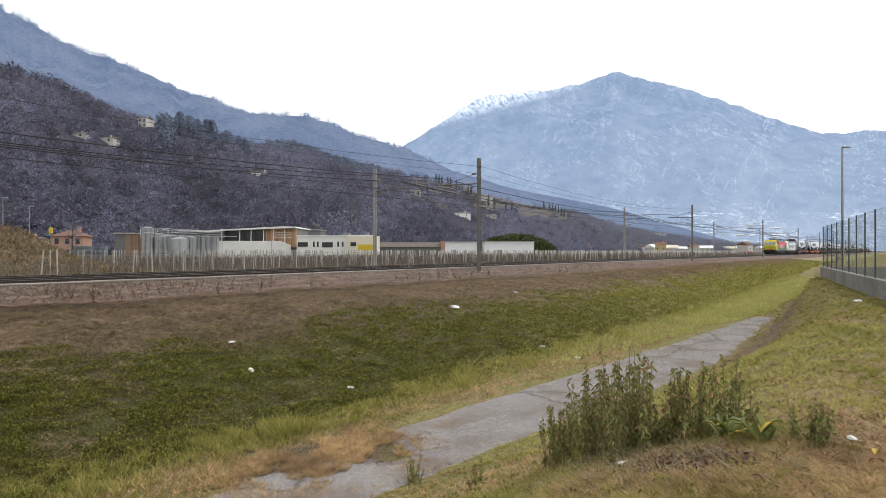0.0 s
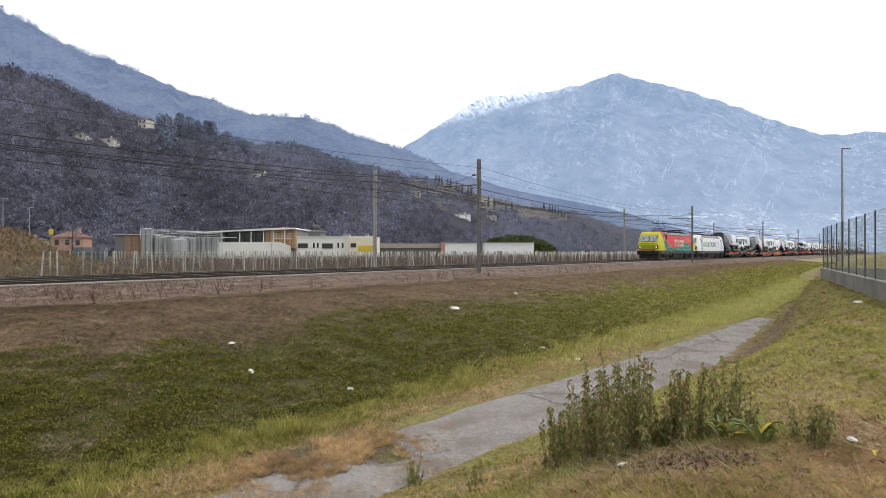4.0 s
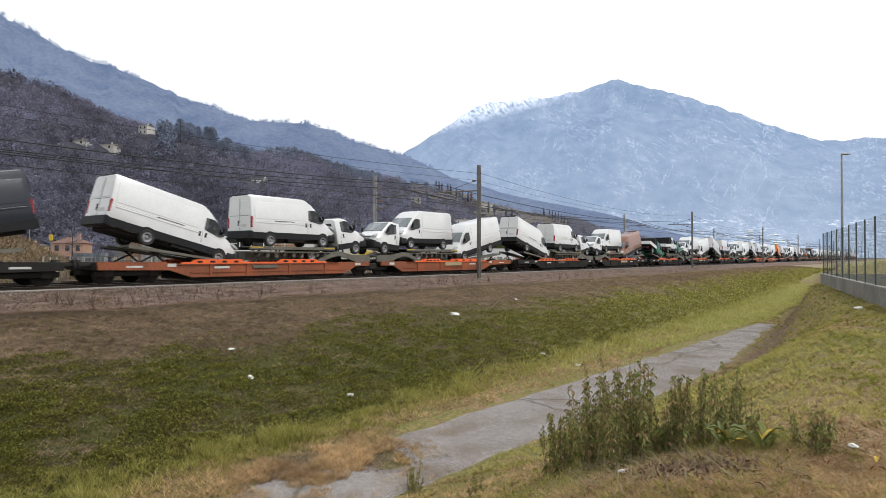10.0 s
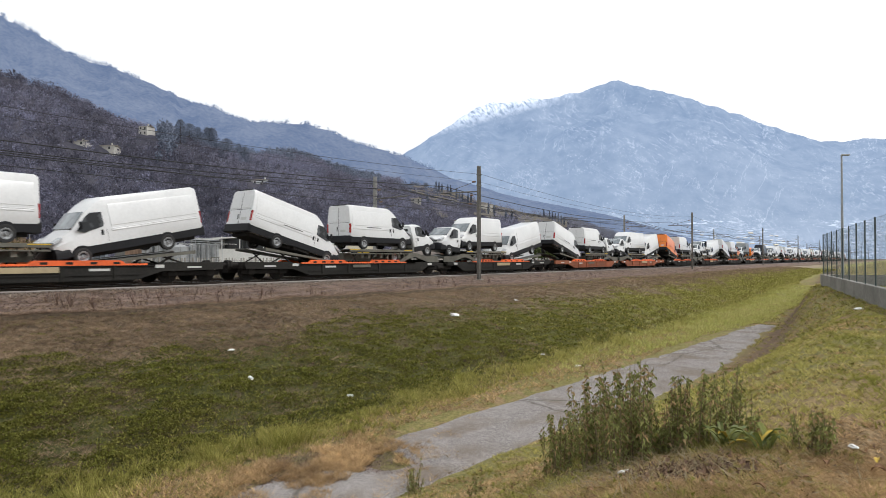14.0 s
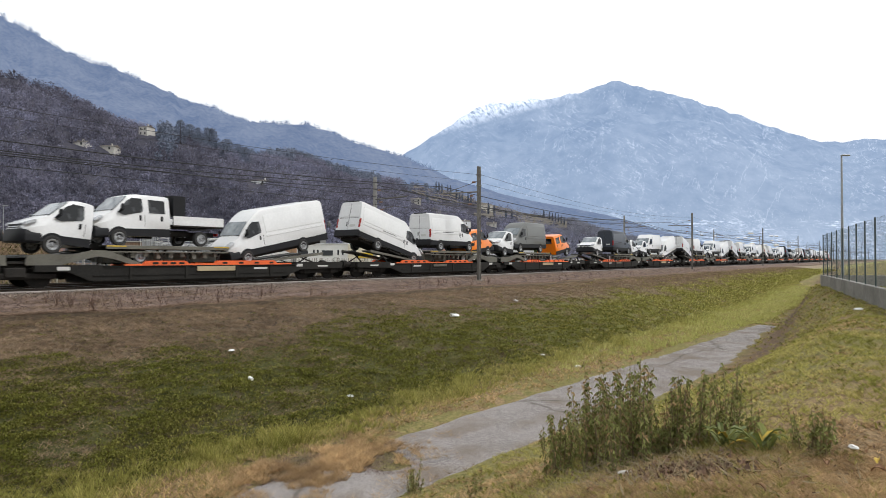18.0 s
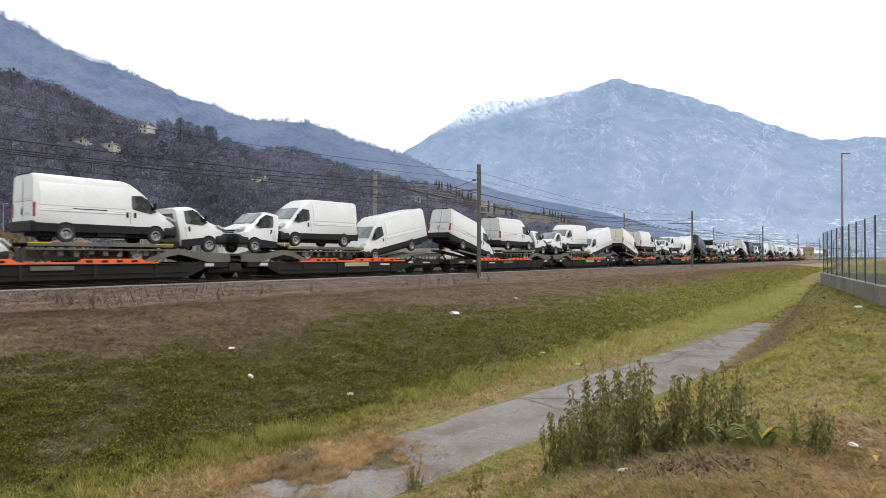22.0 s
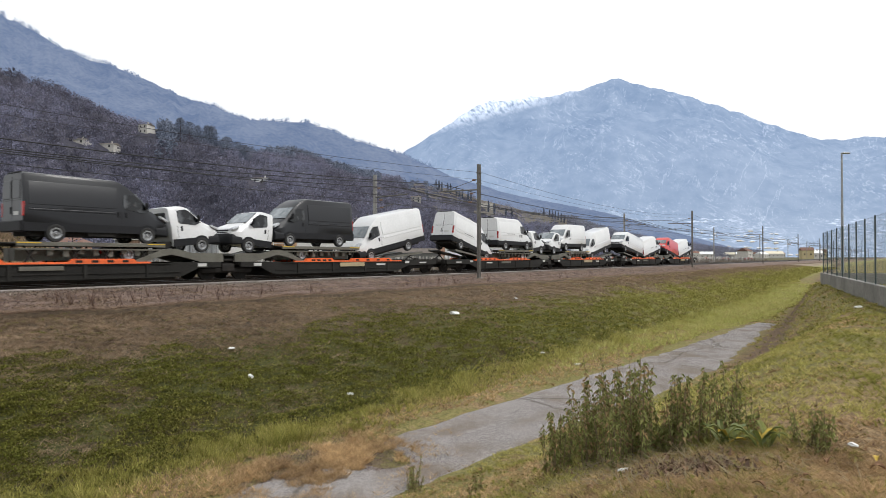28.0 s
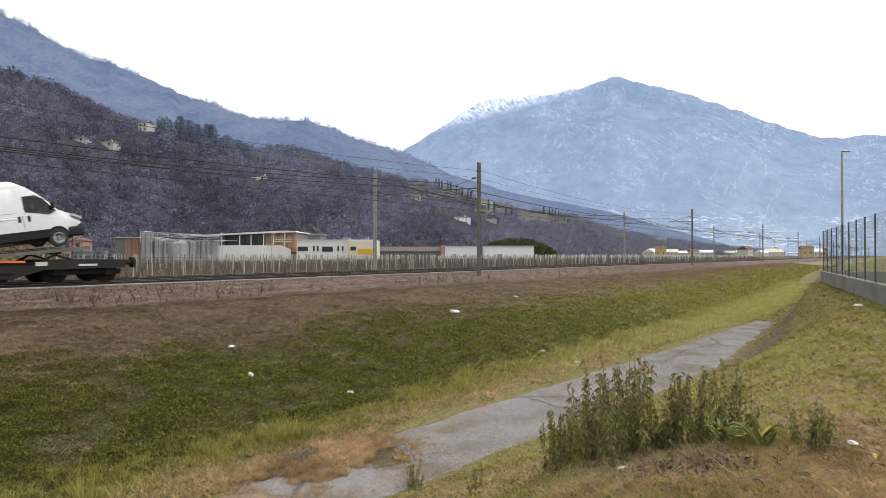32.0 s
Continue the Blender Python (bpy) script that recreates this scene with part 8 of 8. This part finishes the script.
def build_dock():
    """A broad-leaved plant with a yellowing leaf."""
    e = base("dock_plant", label="low broad-leaved green plant with yellow leaves", category="plant", group="dock plants")
    rng = random.Random(3)
    for i in range(16):
        a, L = i * 2.4, rng.uniform(0.11, 0.21)
        w, rise = L * 0.13, rng.uniform(0.5, 1.1)
        pts = []
        for u in (0.0, 0.3, 0.6, 0.85, 1.0):
            hw = w * math.sin(min(1, u * 0.95 + 0.05) * math.pi) ** 0.8 + 0.004
            z = rise * L * math.sin(u * 2.0)
            pts.append([(u * L, -hw, z), (u * L, 0, z - 0.015), (u * L, hw, z)])
        bm = bmesh.new()
        vs = [[bm.verts.new(p) for p in row] for row in pts]
        for p, q in zip(vs, vs[1:]):
            for j in range(2):
                bm.faces.new((p[j], p[j + 1], q[j + 1], q[j]))
        o = part("leaf", bm, M["yellow_leaf"] if i in (2, 9) else M["dock"] if i % 3 else M["weed_green"], e)
        o.matrix_basis = pose(0.05 * math.cos(a * 2), 0.05 * math.sin(a * 2), 0.02, 0, 0, math.degrees(a))
    e.matrix_basis = pose(6.05, 1.3, float(ground_z(6.05, 1.3)))
    copy_thing(e, pose(5.98, 0.98, float(ground_z(5.98, 0.98)), 0, 0, 140))


build_dock()


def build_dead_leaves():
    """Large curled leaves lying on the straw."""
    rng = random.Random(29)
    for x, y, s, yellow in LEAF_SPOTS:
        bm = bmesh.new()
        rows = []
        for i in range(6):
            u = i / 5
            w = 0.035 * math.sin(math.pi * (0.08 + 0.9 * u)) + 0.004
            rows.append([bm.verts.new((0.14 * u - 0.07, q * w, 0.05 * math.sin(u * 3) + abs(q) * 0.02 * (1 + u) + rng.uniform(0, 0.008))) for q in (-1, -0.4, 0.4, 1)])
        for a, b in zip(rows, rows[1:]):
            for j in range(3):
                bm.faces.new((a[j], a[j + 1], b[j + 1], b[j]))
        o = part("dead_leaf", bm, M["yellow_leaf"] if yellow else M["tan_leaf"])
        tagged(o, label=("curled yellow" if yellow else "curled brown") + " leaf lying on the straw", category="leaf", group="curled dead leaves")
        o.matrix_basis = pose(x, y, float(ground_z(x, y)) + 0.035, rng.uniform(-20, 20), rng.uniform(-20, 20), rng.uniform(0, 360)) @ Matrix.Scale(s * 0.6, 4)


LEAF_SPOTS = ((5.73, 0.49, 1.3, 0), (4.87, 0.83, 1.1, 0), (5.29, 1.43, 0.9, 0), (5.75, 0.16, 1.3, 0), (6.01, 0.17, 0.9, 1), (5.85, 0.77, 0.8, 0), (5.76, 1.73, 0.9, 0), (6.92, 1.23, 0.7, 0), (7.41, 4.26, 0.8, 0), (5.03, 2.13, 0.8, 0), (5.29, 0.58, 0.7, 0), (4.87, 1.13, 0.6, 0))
M["tan_leaf"] = mat("curled_brown_leaf", (0.33, 0.19, 0.10), (0.17, 0.09, 0.05), rough=0.85, scale=12, fine=60, bump=0.1)
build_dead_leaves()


# ---------------------------------------------------------------- fence, lamp post, litter
def build_fence():
    a, b = Vector((24.69, 0.41, 0)), Vector((44.28, 3.91, 0))
    d = (b - a).normalized()
    n = 9
    step = (b - a).length / n
    ang = math.degrees(math.atan2(d.y, d.x))
    e = base("fence", pose(a.x, a.y, -0.5, 0, 0, ang), label="tall green-grey steel grille fence on a concrete wall", category="fence")
    part("concrete_wall", boxes((-12, n * step + 0.2, -0.12, 0.12, -0.7, 0.636, 0.015)), M["wall_concrete"], e, "low grey concrete wall")
    side = part("concrete_wall", boxes((n * step + 0.2, n * step + 0.44, -25, 0.12, -0.7, 0.636, 0.015)), M["concrete"], e)
    post = part("post", boxes((-0.03, 0.03, -0.025, 0.025, 0.55, 3.06, 0.008)), M["fence"], e)
    post.matrix_basis = pose(0, 0, 0)
    for i in range(-6, n + 1):
        if i:
            again("post", post, pose(i * step, 0, 0), e)
    bm = bmesh.new()
    for k in range(1, 34):
        x = k * step / 34
        box(bm, x - 0.001, x + 0.001, -0.001, 0.001, 0.68, 3.02)
    for k in range(13):
        z = 0.68 + k * 0.195
        box(bm, 0.03, step - 0.03, -0.004, 0.004, z - 0.002, z + 0.002)
    panel = part("grille", bm, M["fence"], e)
    for i in range(-6, n):
        if i:
            again("grille", panel, pose(i * step, 0, 0), e)
    for j in range(1, 9):
        again("post", post, pose(n * step + 0.1, -j * step * 1.2, 0), e)
        again("grille", panel, pose(n * step + 0.1, -(j - 1) * step * 1.2, 0, 0, 0, -90), e)
    # yard of steel frames behind the fence
    for j in range(5):
        r = base("steel_frame", pose(37 + j * 3.4, -4.5 + j * 0.55, -0.5, 0, 0, ang), label="dark steel railing frame in the fenced yard", category="frame", group="yard frames")
        for x in (-1.4, -0.5, 0.5, 1.4):
            part("upright", cyls(((x, 0, 0), (x, 0, 1.7), 0.05, 0.05, 6)), M["fence"], r)
        for z in (0.5, 1.0, 1.6):
            part("bar", cyls(((-1.5, 0, z), (1.5, 0, z), 0.04, 0.04, 6)), M["fence"], r)
    p = spot((1491 - 784) * PX, 46)
    lp = base("lamp_post", pose(p.x, p.y, -0.5, 0, 0, HEADING - 90), label="tall grey lamp post behind the fence", category="lamp")
    top = 1.6 + (444 - 261) * 46 * PX
    part("pole", cyls(((0, 0, 0), (0, 0, top), 0.11, 0.06, 10)), M["lamp_post"], lp)
    part("base_plate", boxes((-0.2, 0.2, -0.2, 0.2, -0.05, 0.05)), M["lamp_post"], lp)
    part("lamp_head", boxes((-0.02, 0.58, -0.13, 0.13, top - 0.02, top + 0.08, 0.03)), M["lamp_post"], lp)


build_fence()


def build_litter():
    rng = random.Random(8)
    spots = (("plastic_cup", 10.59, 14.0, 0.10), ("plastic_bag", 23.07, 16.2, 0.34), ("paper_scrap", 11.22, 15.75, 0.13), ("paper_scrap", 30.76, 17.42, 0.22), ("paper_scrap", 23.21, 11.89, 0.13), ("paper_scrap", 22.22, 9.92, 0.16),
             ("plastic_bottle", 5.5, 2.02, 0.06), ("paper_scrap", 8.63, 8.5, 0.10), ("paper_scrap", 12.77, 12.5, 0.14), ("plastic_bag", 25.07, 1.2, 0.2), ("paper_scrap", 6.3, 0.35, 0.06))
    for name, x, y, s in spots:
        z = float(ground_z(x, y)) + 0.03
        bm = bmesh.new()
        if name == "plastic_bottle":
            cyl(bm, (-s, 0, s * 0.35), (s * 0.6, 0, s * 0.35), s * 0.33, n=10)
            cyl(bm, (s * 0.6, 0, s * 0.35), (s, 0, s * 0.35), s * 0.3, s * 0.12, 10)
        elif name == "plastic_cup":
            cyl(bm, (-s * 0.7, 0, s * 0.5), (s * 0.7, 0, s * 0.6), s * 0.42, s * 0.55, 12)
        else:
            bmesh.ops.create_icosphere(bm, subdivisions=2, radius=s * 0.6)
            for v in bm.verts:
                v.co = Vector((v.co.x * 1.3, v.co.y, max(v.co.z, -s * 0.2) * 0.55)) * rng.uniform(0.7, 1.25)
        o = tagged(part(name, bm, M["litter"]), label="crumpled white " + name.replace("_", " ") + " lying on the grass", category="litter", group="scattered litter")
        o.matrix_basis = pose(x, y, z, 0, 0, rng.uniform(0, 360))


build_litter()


# ---------------------------------------------------------------- what moves
AHEAD = ((0, 18.9), (1.5, 17.45), (3, 16.15), (4.2, 14.9), (5.5, 13.35), (6.0, 12.95), (6.5, 12.2), (7, 11.4), (7.5, 10.6), (8, 9.75), (8.6, 9.12), (9.4, 8.08), (10.2, 6.81), (11.0, 5.81), (11.8, 4.90), (12.6, 3.93),
         (13.4, 3.16), (14.2, 2.40), (16.5, 0.02), (17.3, -0.66), (18.1, -1.16), (18.9, -1.79), (19.7, -2.34), (20.5, -2.79), (21.3, -3.05), (22.9, -3.52), (24.5, -3.84), (25.3, -3.99), (27.5, -3.99), (29.1, -3.89), (30.7, -3.84), (31.2, -3.68), (32, -2.95))


def motions():
    """The train runs along the near track at about 22 m/s."""
    for ob, m in RIDERS:
        walk(ob, [(t, Matrix.Translation((r - 22.4 * (t - 7), 0, 0)) @ m) for t, r in AHEAD])


motions()
